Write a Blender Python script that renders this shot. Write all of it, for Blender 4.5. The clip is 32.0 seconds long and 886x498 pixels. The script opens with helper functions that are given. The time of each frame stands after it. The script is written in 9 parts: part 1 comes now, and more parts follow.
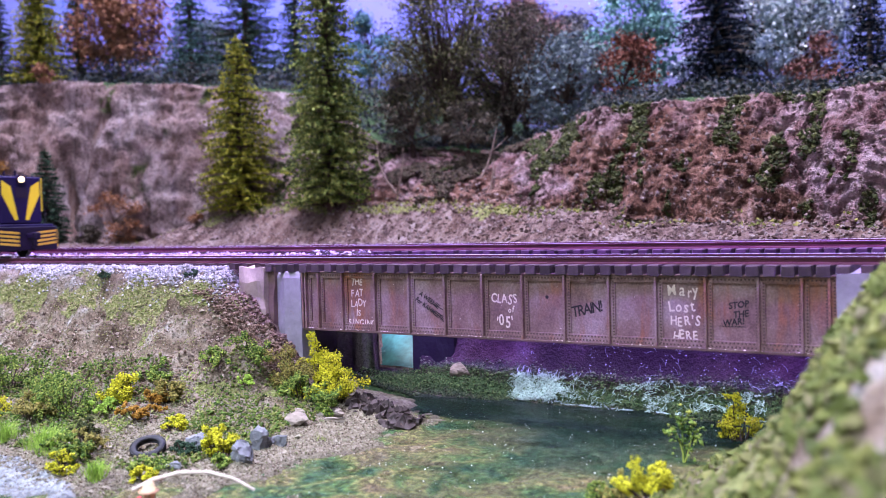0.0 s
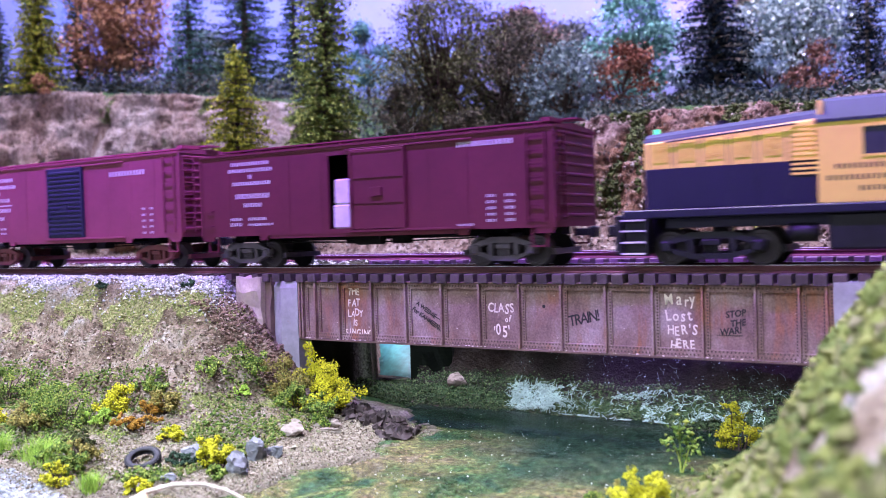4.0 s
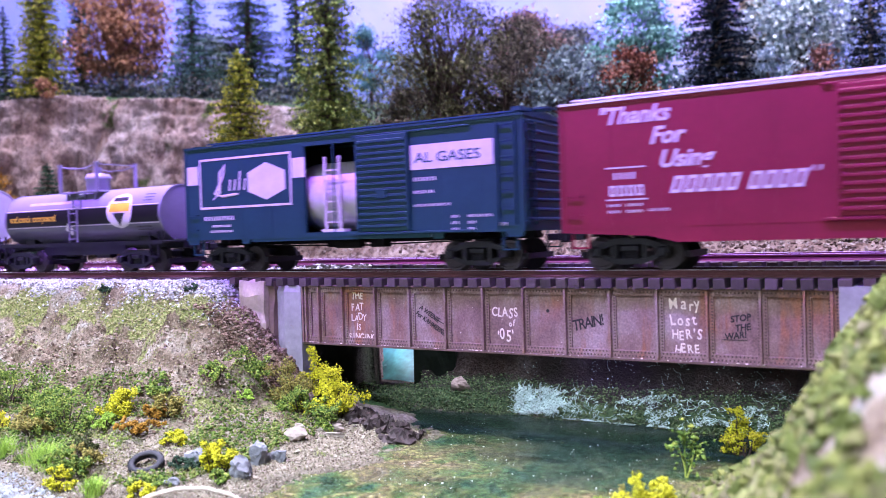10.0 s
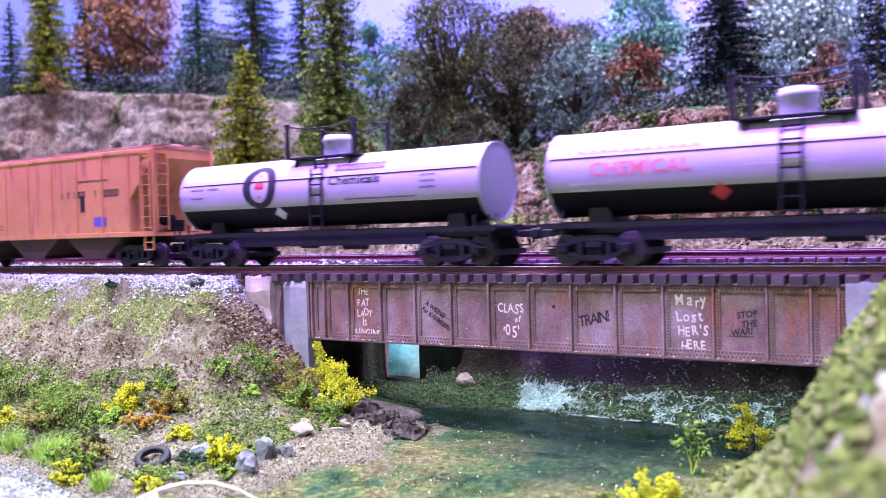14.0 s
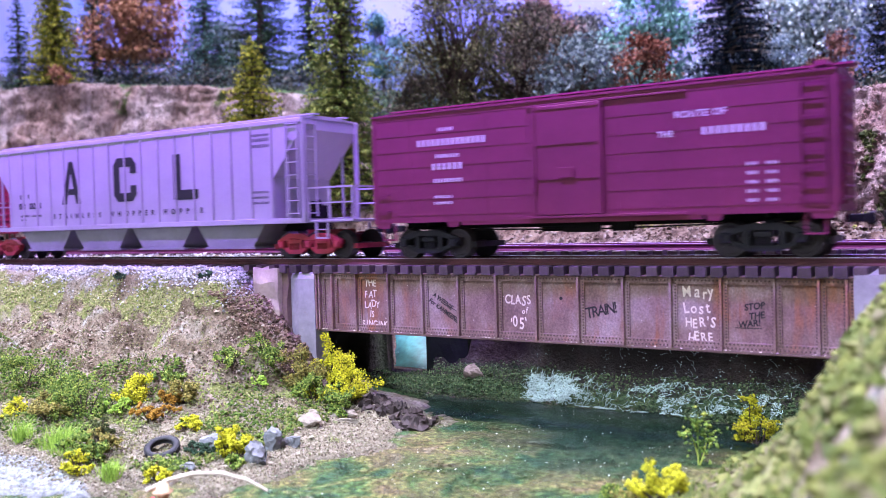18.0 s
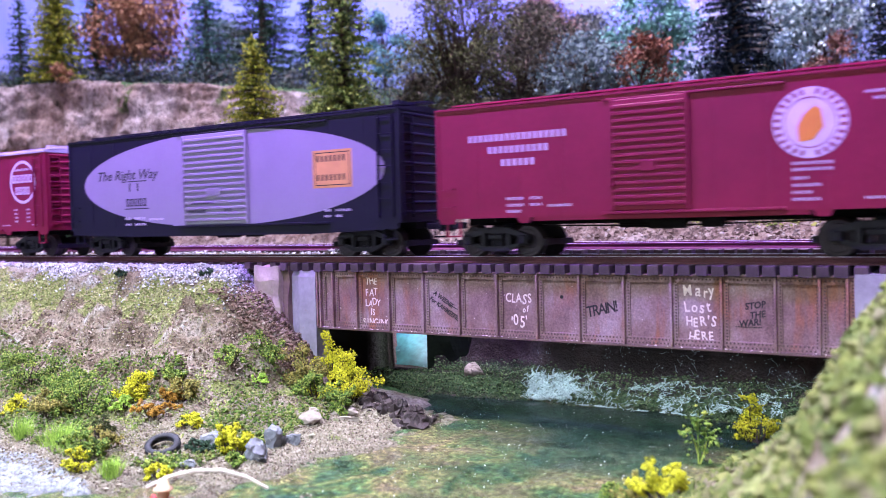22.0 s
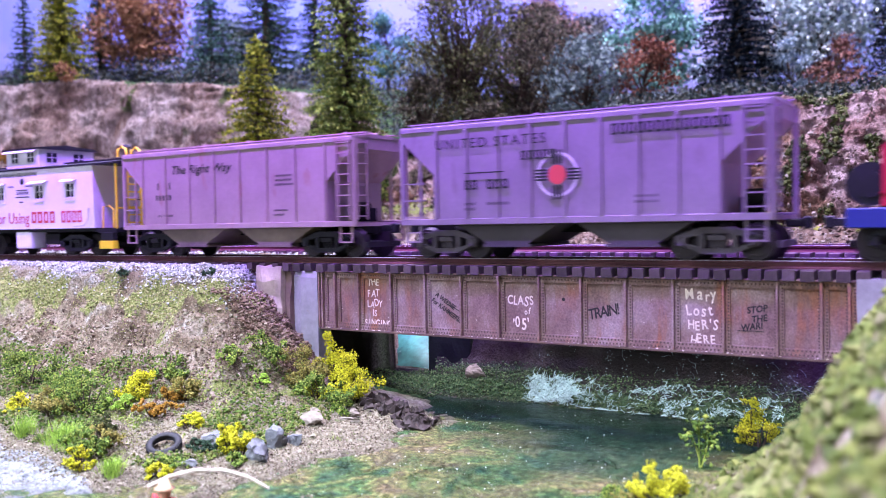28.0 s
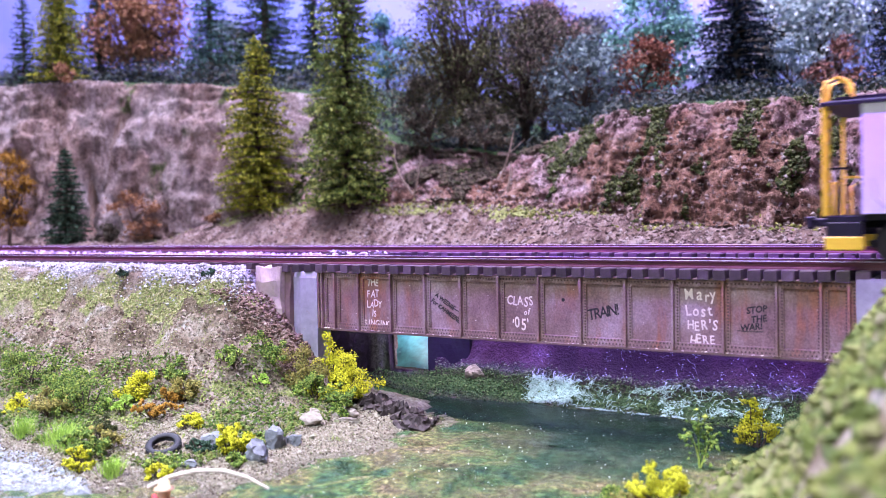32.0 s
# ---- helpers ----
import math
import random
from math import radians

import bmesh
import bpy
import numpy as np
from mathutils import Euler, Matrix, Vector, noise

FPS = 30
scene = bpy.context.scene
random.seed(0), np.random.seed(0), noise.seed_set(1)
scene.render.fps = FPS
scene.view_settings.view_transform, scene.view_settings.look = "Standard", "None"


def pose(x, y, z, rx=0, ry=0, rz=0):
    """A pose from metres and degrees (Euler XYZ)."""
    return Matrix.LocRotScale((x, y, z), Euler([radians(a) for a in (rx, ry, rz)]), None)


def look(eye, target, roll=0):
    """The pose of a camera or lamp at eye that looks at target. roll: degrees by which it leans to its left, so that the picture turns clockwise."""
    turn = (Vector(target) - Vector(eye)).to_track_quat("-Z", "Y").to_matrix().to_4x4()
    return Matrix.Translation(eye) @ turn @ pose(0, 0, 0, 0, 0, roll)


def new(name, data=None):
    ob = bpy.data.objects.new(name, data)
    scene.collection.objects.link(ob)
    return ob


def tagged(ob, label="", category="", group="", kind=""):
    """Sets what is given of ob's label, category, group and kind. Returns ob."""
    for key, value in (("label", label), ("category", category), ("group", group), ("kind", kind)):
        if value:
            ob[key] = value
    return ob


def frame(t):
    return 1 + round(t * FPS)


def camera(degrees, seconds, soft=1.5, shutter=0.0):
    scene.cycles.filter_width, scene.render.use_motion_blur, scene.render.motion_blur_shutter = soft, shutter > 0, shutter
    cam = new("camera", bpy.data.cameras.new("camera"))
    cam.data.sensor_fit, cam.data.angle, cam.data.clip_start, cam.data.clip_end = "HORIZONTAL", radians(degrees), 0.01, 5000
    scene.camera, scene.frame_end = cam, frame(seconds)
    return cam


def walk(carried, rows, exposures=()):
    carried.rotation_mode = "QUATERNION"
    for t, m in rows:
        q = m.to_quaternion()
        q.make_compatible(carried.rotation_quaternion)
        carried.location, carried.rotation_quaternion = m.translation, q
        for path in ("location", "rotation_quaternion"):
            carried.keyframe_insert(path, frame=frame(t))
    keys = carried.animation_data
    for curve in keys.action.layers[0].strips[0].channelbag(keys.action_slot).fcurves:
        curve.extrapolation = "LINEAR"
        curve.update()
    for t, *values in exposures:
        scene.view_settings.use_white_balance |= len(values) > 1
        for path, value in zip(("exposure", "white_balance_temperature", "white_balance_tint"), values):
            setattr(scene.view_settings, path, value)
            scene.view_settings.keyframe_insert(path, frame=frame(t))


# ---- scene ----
import itertools

cam = camera(53.55, 32.0, 0.65, 0.45)
cam.data.dof.use_dof = True
cam.data.dof.focus_distance = 0.305
cam.data.dof.aperture_fstop = 22.0
walk(cam, [
    (0.0, pose(0.0061, -0.2433, 0.0121, 88.13, 1.58, 31.53)),
    (0.5, pose(0.0060, -0.2433, 0.0121, 88.17, 1.56, 31.58)),
    (1.0, pose(0.0061, -0.2432, 0.0121, 88.21, 1.59, 31.67)),
    (1.5, pose(0.0061, -0.2431, 0.0121, 88.25, 1.63, 31.74)),
    (2.0, pose(0.0061, -0.2432, 0.0121, 88.30, 1.64, 31.79)),
    (2.5, pose(0.0063, -0.2431, 0.0122, 88.39, 1.65, 31.81)),
    (3.0, pose(0.0066, -0.2427, 0.0122, 88.52, 1.69, 31.76)),
    (3.5, pose(0.0070, -0.2423, 0.0122, 88.67, 1.72, 31.70)),
    (5.5, pose(0.0064, -0.2417, 0.0122, 88.71, 1.76, 31.19)),
    (6.0, pose(0.0064, -0.2418, 0.0121, 88.83, 1.82, 31.27)),
    (6.5, pose(0.0064, -0.2417, 0.0121, 88.93, 1.84, 31.35)),
    (7.0, pose(0.0064, -0.2417, 0.0121, 88.99, 1.81, 31.42)),
    (7.5, pose(0.0064, -0.2418, 0.0122, 89.02, 1.76, 31.48)),
    (8.0, pose(0.0064, -0.2419, 0.0122, 89.02, 1.74, 31.53)),
    (8.5, pose(0.0064, -0.2420, 0.0122, 89.03, 1.73, 31.59)),
    (9.0, pose(0.0063, -0.2419, 0.0122, 89.04, 1.70, 31.66)),
    (9.5, pose(0.0063, -0.2419, 0.0121, 89.02, 1.68, 31.70)),
    (10.0, pose(0.0063, -0.2419, 0.0121, 89.01, 1.71, 31.73)),
    (10.5, pose(0.0063, -0.2420, 0.0120, 89.02, 1.71, 31.75)),
    (11.0, pose(0.0062, -0.2421, 0.0121, 89.01, 1.65, 31.80)),
    (11.5, pose(0.0062, -0.2421, 0.0121, 89.00, 1.59, 31.83)),
    (12.0, pose(0.0062, -0.2423, 0.0121, 89.00, 1.56, 31.86)),
    (12.5, pose(0.0062, -0.2423, 0.0121, 88.98, 1.56, 31.90)),
    (13.0, pose(0.0062, -0.2423, 0.0121, 88.94, 1.56, 31.95)),
    (13.5, pose(0.0062, -0.2422, 0.0121, 88.87, 1.58, 32.00)),
    (14.0, pose(0.0061, -0.2422, 0.0120, 88.77, 1.62, 32.05)),
    (14.5, pose(0.0061, -0.2424, 0.0119, 88.67, 1.62, 32.10)),
    (16.5, pose(0.0061, -0.2425, 0.0119, 88.30, 1.62, 32.31)),
    (17.0, pose(0.0060, -0.2426, 0.0120, 88.25, 1.67, 32.36)),
    (17.5, pose(0.0060, -0.2426, 0.0120, 88.23, 1.65, 32.41)),
    (18.0, pose(0.0060, -0.2427, 0.0121, 88.22, 1.61, 32.46)),
    (18.5, pose(0.0061, -0.2427, 0.0122, 88.21, 1.60, 32.50)),
    (19.0, pose(0.0061, -0.2428, 0.0122, 88.21, 1.60, 32.52)),
    (19.5, pose(0.0061, -0.2428, 0.0122, 88.22, 1.60, 32.53)),
    (20.0, pose(0.0061, -0.2429, 0.0122, 88.21, 1.58, 32.54)),
    (20.5, pose(0.0061, -0.2429, 0.0121, 88.20, 1.55, 32.53)),
    (21.0, pose(0.0061, -0.2428, 0.0121, 88.17, 1.54, 32.54)),
    (21.5, pose(0.0061, -0.2428, 0.0121, 88.15, 1.51, 32.54)),
    (22.0, pose(0.0061, -0.2427, 0.0120, 88.13, 1.46, 32.54)),
    (22.5, pose(0.0060, -0.2427, 0.0120, 88.10, 1.40, 32.54)),
    (23.0, pose(0.0060, -0.2427, 0.0120, 88.04, 1.32, 32.55)),
    (23.5, pose(0.0060, -0.2427, 0.0120, 87.97, 1.23, 32.54)),
    (24.0, pose(0.0060, -0.2427, 0.0119, 87.95, 1.15, 32.50)),
    (24.5, pose(0.0060, -0.2427, 0.0119, 87.97, 1.09, 32.50)),
    (25.0, pose(0.0060, -0.2428, 0.0120, 88.01, 1.04, 32.54)),
    (25.5, pose(0.0061, -0.2430, 0.0121, 88.08, 1.02, 32.60)),
    (27.5, pose(0.0061, -0.2429, 0.0122, 88.18, 1.05, 32.66)),
    (28.0, pose(0.0061, -0.2430, 0.0121, 88.22, 1.05, 32.67)),
    (28.5, pose(0.0061, -0.2431, 0.0121, 88.22, 1.07, 32.66)),
    (29.0, pose(0.0061, -0.2430, 0.0121, 88.22, 1.07, 32.65)),
    (29.5, pose(0.0061, -0.2430, 0.0120, 88.23, 1.03, 32.65)),
    (30.0, pose(0.0061, -0.2430, 0.0120, 88.24, 1.00, 32.65)),
    (30.5, pose(0.0062, -0.2429, 0.0120, 88.23, 1.03, 32.62)),
    (31.0, pose(0.0061, -0.2430, 0.0120, 88.22, 1.04, 32.59)),
    (31.5, pose(0.0061, -0.2431, 0.0120, 88.25, 1.04, 32.59)),
    (32.0, pose(0.0060, -0.2431, 0.0120, 88.27, 1.06, 32.61)),
], [(0.0, 0.12, 6050.0, 10.0), (2.0, 0.12, 6050.0, 10.0), (3.0, 0.22, 6050.0, 10.0), (3.5, 0.35, 6050.0, 10.0), (5.5, 0.52, 6050.0, 10.0), (7.0, 0.55, 6050.0, 10.0), (30.0, 0.55, 6050.0, 10.0), (31.0, 0.55, 6050.0, 10.0), (32.0, 0.5, 6050.0, 10.0)])

# ---- light: a violet strip over the track, a white tube over the front of the layout, two added fills ----
world = bpy.data.worlds.new("room")
scene.world = world
world.use_nodes = True
world.node_tree.nodes["Background"].inputs[0].default_value = (0.55, 0.5, 0.75, 1)
world.node_tree.nodes["Background"].inputs[1].default_value = 0.25


def lamp(name, kind, eye, target, energy, colour, size=0.1, size_y=0.1, cone=60, blend=0.3):
    data = bpy.data.lights.new(name, kind)
    data.energy, data.color = energy, colour
    if kind == "AREA":
        data.shape, data.size, data.size_y = "RECTANGLE", size, size_y
    if kind == "SPOT":
        data.spot_size, data.spot_blend, data.shadow_soft_size = radians(cone), blend, size
    ob = new(name, data)
    ob.matrix_world = look(eye, target)
    return ob


lamp("violet_strip", "AREA", (-0.26, -0.30, 0.80), (-0.26, -0.06, 0.0), 51, (0.38, 0.13, 1.0), 0.9, 0.006)
lamp("aisle_tube", "AREA", (-0.35, -1.338, 1.5), (-0.25, -0.02, -0.02), 79, (0.82, 0.89, 1.0), 1.2, 0.014)
# unseen low fill, added to brighten the foam and the train's sides
lamp("far_fill", "AREA", (-0.9, -2.15, 0.72), (-0.25, 0.0, 0.0), 12.5, (0.90, 0.89, 1.0), 1.2, 0.1)
# unseen fill over the rear, added to brighten the rock face and trees
lamp("back_fill", "AREA", (-0.40, 0.08, 1.2), (-0.26, 0.36, 0.0), 50.0, (0.86, 0.76, 1.0), 1.0, 0.12)

# ---- helpers for building, in millimetres ----
MM = 0.001
YT, YR, ZR, WATER = 11.9, 62.4, 2.4, -52.0
rng = random.Random(7)
nrng = np.random.default_rng(11)


class Geo:
    """Collects faces of one mesh, in millimetres."""

    def __init__(self):
        self.v, self.f, self.smooth = [], [], []

    def add(self, verts, faces, smooth=False):
        k = len(self.v)
        self.v += [tuple(p) for p in verts]
        self.f += [tuple(k + i for i in face) for face in faces]
        self.smooth += [smooth] * len(faces)
        return self

    def box(self, x0, x1, y0, y1, z0, z1, b=0.0, m=None):
        c, h = ((x0 + x1) / 2, (y0 + y1) / 2, (z0 + z1) / 2), ((x1 - x0) / 2, (y1 - y0) / 2, (z1 - z0) / 2)
        b = min(b, *(0.45 * q for q in h)) if b else 0
        if not b:
            vs = [(c[0] + sx * h[0], c[1] + sy * h[1], c[2] + sz * h[2]) for sx in (-1, 1) for sy in (-1, 1) for sz in (-1, 1)]
            fs = [(0, 1, 3, 2), (4, 6, 7, 5), (0, 4, 5, 1), (2, 3, 7, 6), (0, 2, 6, 4), (1, 5, 7, 3)]
        else:
            vs, ix = [], {}
            for sx in (-1, 1):
                for sy in (-1, 1):
                    for sz in (-1, 1):
                        s = (sx, sy, sz)
                        for a in range(3):
                            ix[s, a] = len(vs)
                            vs.append(tuple(c[i] + s[i] * (h[i] - (0 if i == a else b)) for i in range(3)))
            fs = []
            for a in range(3):
                i, j = [k for k in range(3) if k != a]
                for sa in (-1, 1):
                    quad = []
                    for si, sj in ((-1, -1), (1, -1), (1, 1), (-1, 1)):
                        s = [0, 0, 0]
                        s[a], s[i], s[j] = sa, si, sj
                        quad.append(ix[tuple(s), a])
                    fs.append(tuple(quad))
                for si in (-1, 1):
                    for sj in (-1, 1):
                        lo, hi = [0, 0, 0], [0, 0, 0]
                        lo[a], lo[i], lo[j] = -1, si, sj
                        hi[a], hi[i], hi[j] = 1, si, sj
                        fs.append((ix[tuple(lo), i], ix[tuple(lo), j], ix[tuple(hi), j], ix[tuple(hi), i]))
            for sx in (-1, 1):
                for sy in (-1, 1):
                    for sz in (-1, 1):
                        fs.append(tuple(ix[(sx, sy, sz), a] for a in range(3)))
        if m is not None:
            vs = [tuple(m @ Vector(p)) for p in vs]
        return self.add(vs, fs)

    def rings(self, path, n=8, caps=True, smooth=True, sy=1.0):
        """A tube through (point, radius) pairs."""
        pts = [Vector(p) for p, r in path]
        vs = []
        for k, (p, r) in enumerate(path):
            d = (pts[min(k + 1, len(pts) - 1)] - pts[max(k - 1, 0)])
            d = d.normalized() if d.length > 1e-9 else Vector((0, 0, 1))
            a = d.orthogonal().normalized() if abs(d.z) > 0.9 or abs(d.x) < 0.9 else d.cross(Vector((0, 0, 1))).normalized()
            c = d.cross(a)
            vs += [pts[k] + (a * math.cos(2 * math.pi * i / n) + c * math.sin(2 * math.pi * i / n)) * r for i in range(n)]
        fs = [(k * n + i, k * n + (i + 1) % n, (k + 1) * n + (i + 1) % n, (k + 1) * n + i) for k in range(len(path) - 1) for i in range(n)]
        self.add(vs, fs, smooth)
        if caps:
            self.add(vs[:n], [tuple(range(n))[::-1]])
            self.add(vs[-n:], [tuple(range(n))])
        return self

    def cyl(self, p0, p1, r, n=10, smooth=True):
        return self.rings([(p0, r), (p1, r)], n, True, smooth)

    def prism(self, poly, y0, y1):
        """A polygon in x and z, pushed along y."""
        n = len(poly)
        vs = [(x, y0, z) for x, z in poly] + [(x, y1, z) for x, z in poly]
        fs = [tuple(range(n)), tuple(range(2 * n - 1, n - 1, -1))] + [(i, n + i, n + (i + 1) % n, (i + 1) % n) for i in range(n)]
        return self.add(vs, fs)

    def slab(self, poly, x0, x1):
        """A polygon in y and z, pushed along x."""
        n = len(poly)
        vs = [(x0, y, z) for y, z in poly] + [(x1, y, z) for y, z in poly]
        fs = [tuple(range(n)), tuple(range(2 * n - 1, n - 1, -1))] + [(i, n + i, n + (i + 1) % n, (i + 1) % n) for i in range(n)]
        return self.add(vs, fs)

    def lump(self, p, r, flat=1.0, rough=0.3):
        """A rough eight-sided grain."""
        q = [(r, 0, 0), (-r, 0, 0), (0, r, 0), (0, -r, 0), (0, 0, r * flat), (0, 0, -r * flat)]
        e = Euler([rng.uniform(0, 6.3) if flat > 0.7 else rng.uniform(-.3, .3), rng.uniform(-.4, .4), rng.uniform(0, 6.3)]).to_matrix()
        vs = [Vector(p) + e @ (Vector(c) * rng.uniform(1 - rough, 1 + rough)) for c in q]
        return self.add(vs, [(0, 2, 4), (2, 1, 4), (1, 3, 4), (3, 0, 4), (2, 0, 5), (1, 2, 5), (3, 1, 5), (0, 3, 5)])

    def rock(self, p, sx, sy, sz, seed, n=3):
        """An angular stone with broken faces."""
        bm = bmesh.new()
        bmesh.ops.create_icosphere(bm, subdivisions=n, radius=1)
        r = random.Random(int(seed * 1000))
        cuts = [(Vector((r.gauss(0, 1), r.gauss(0, 1), r.gauss(0, .8))).normalized(), r.uniform(.42, .7)) for k in range(9)]
        for v in bm.verts:
            c = v.co.copy()
            for q, d in cuts:
                over = c.dot(q) - d
                if over > 0:
                    c -= q * over
            c += 0.17 * noise.noise_vector(v.co * 2.6 + Vector((seed, 0, 0)))
            v.co = Vector((c.x * sx * 1.2, c.y * sy * 1.2, c.z * sz * 1.2)) + Vector(p)
        bm.verts.index_update()
        self.add([v.co.copy() for v in bm.verts], [[v.index for v in f.verts] for f in bm.faces])
        bm.free()
        return self


def mesh_of(name, g, material):
    data = bpy.data.meshes.new(name)
    if len(g.f) > 400:
        tot = np.fromiter(map(len, g.f), np.int32, len(g.f))
        flat = np.fromiter(itertools.chain.from_iterable(g.f), np.int32, int(tot.sum()))
        data.vertices.add(len(g.v))
        data.vertices.foreach_set("co", (np.asarray(g.v, np.float32) * MM).ravel())
        data.loops.add(len(flat))
        data.loops.foreach_set("vertex_index", flat)
        data.polygons.add(len(tot))
        data.polygons.foreach_set("loop_start", np.concatenate([[0], np.cumsum(tot)[:-1]]).astype(np.int32))
        data.polygons.foreach_set("use_smooth", np.asarray(g.smooth, bool))
        data.update(calc_edges=True)
    else:
        data.from_pydata([(x * MM, y * MM, z * MM) for x, y, z in g.v], [], g.f)
        data.polygons.foreach_set("use_smooth", g.smooth)
    data.materials.append(material)
    return data


def part(name, g, material, parent=None, label=""):
    """Links one mesh object; under parent, if there is one."""
    ob = new(name, mesh_of(name, g, material))
    ob.parent = parent
    return tagged(ob, label)


def thing(name, x, y, z, label, category, group="", rz=0):
    """An empty at the base of a thing, in millimetres."""
    ob = new(name)
    ob.empty_display_size = 0.005
    ob.matrix_world = pose(x * MM, y * MM, z * MM, 0, 0, rz)
    return tagged(ob, label, category, group)


def solid(name, g, material, label, category, group="", kind=""):
    """A thing that is one mesh."""
    return tagged(part(name, g, material), label, category, group, kind)


def tufts(points, sizes, squash=1.0):
    """Many small leaves: two crossed bent triangles at each point, as one Geo."""
    g = Geo()
    n = len(points)
    ax = nrng.normal(size=(n, 3))
    ax /= np.linalg.norm(ax, axis=1)[:, None]
    bx = np.cross(ax, nrng.normal(size=(n, 3)))
    bx /= np.linalg.norm(bx, axis=1)[:, None]
    cx = np.cross(ax, bx)
    s = np.asarray(sizes)[:, None] * np.ones((n, 1))
    p = np.asarray(points)
    vs = np.stack([p - bx * s, p + ax * s * 0.9 + cx * s * .2, p + bx * s, p - ax * s * 0.9 + cx * s * .2], 1).reshape(-1, 3)
    g.v = [tuple(v) for v in vs.tolist()]
    g.f = [(4 * i, 4 * i + 1, 4 * i + 2, 4 * i + 3) for i in range(n)]
    g.smooth = [False] * n
    return g


# ---- materials ----
def node_mat(name):
    m = bpy.data.materials.new(name)
    m.use_nodes = True
    return m, m.node_tree.nodes, m.node_tree.links, m.node_tree.nodes["Principled BSDF"]


def noise_node(nt, link, scale, detail=4, rough=0.6, coord="Object"):
    tc = nt.new("ShaderNodeTexCoord")
    n = nt.new("ShaderNodeTexNoise")
    n.inputs["Scale"].default_value, n.inputs["Detail"].default_value, n.inputs["Roughness"].default_value = scale, detail, rough
    link.new(tc.outputs[coord], n.inputs["Vector"])
    return n


def ramp_node(nt, link, source, stops):
    r = nt.new("ShaderNodeValToRGB")
    el = r.color_ramp.elements
    while len(el) < len(stops):
        el.new(0.5)
    for e, (pos, col) in zip(el, stops):
        e.position, e.color = pos, (*col, 1)
    link.new(source, r.inputs[0])
    return r


def shade(c, k):
    return tuple(min(1, max(0, x * k)) for x in c)


def surf(name, col, rough=0.55, metal=0.0, vary=0.3, coarse=70, fine=900, bump=0.15, spec=0.4, piece=0.0, wear=None, wear_at=0.6, island=None, streak=0):
    """A surface: base colour that varies at two scales, with fine relief; wear: a second colour that breaks through in patches."""
    m, nt, link, bsdf = node_mat(name)
    big, small = noise_node(nt, link, coarse, 3), noise_node(nt, link, fine, 4)
    r1 = ramp_node(nt, link, big.outputs[0], [(0.3, shade(col, 1 - vary)), (0.7, shade(col, 1 + vary))])
    out = r1.outputs[0]
    if island:
        geo = nt.new("ShaderNodeNewGeometry")
        r1 = ramp_node(nt, link, geo.outputs["Random Per Island"], [(k / (len(island) - 1), c) for k, c in enumerate(island)])
        out = r1.outputs[0]
    mul = nt.new("ShaderNodeMix")
    mul.data_type, mul.blend_type = "RGBA", "MULTIPLY"
    mul.inputs[0].default_value = 1
    r2 = ramp_node(nt, link, small.outputs[0], [(0.3, (1 - 0.7 * vary,) * 3), (0.7, (1, 1, 1))])
    link.new(out, mul.inputs[6])
    link.new(r2.outputs[0], mul.inputs[7])
    out = mul.outputs[2]
    if piece:
        info = nt.new("ShaderNodeObjectInfo")
        r3 = ramp_node(nt, link, info.outputs["Random"], [(0, (1 - piece,) * 3), (1, (1, 1, 1))])
        m2 = nt.new("ShaderNodeMix")
        m2.data_type, m2.blend_type = "RGBA", "MULTIPLY"
        m2.inputs[0].default_value = 1
        link.new(out, m2.inputs[6])
        link.new(r3.outputs[0], m2.inputs[7])
        out = m2.outputs[2]
    if wear:
        wn = noise_node(nt, link, coarse * 3, 6, 0.7)
        if streak:
            mp = nt.new("ShaderNodeMapping")
            mp.inputs["Scale"].default_value = (1, 1, 1 / streak)
            link.new(wn.inputs["Vector"].links[0].from_socket, mp.inputs["Vector"])
            link.new(mp.outputs[0], wn.inputs["Vector"])
        r4 = ramp_node(nt, link, wn.outputs[0], [(wear_at, (0, 0, 0)), (wear_at + 0.12, (1, 1, 1))])
        m3 = nt.new("ShaderNodeMix")
        m3.data_type = "RGBA"
        link.new(r4.outputs[0], m3.inputs[0])
        link.new(out, m3.inputs[6])
        m3.inputs[7].default_value = (*wear, 1)
        out = m3.outputs[2]
    link.new(out, bsdf.inputs["Base Color"])
    bsdf.inputs["Roughness"].default_value = rough
    bsdf.inputs["Metallic"].default_value = metal
    bsdf.inputs["Specular IOR Level"].default_value = spec
    if bump:
        b = nt.new("ShaderNodeBump")
        b.inputs["Strength"].default_value, b.inputs["Distance"].default_value = bump, 0.0004
        link.new(small.outputs[0], b.inputs["Height"])
        link.new(b.outputs[0], bsdf.inputs["Normal"])
    return m


def leafy(name, *cols, rough=0.75):
    m = surf(name, cols[0], rough, 0, 0.5, 60, 300, 0, 0.15, island=cols)
    return m


def glow(name, col, power):
    m, nt, link, bsdf = node_mat(name)
    bsdf.inputs["Emission Color"].default_value, bsdf.inputs["Emission Strength"].default_value = (*col, 1), power
    bsdf.inputs["Base Color"].default_value = (*col, 1)
    return m

# ---- terrain ----
def lattice(ix, iy, seed):
    h = (ix * 374761393 + iy * 668265263 + seed * 974634777) & 0xFFFFFFFF
    h = ((h ^ (h >> 13)) * 1274126177) & 0xFFFFFFFF
    return ((h ^ (h >> 16)) & 0xFFFF) / 65535.0


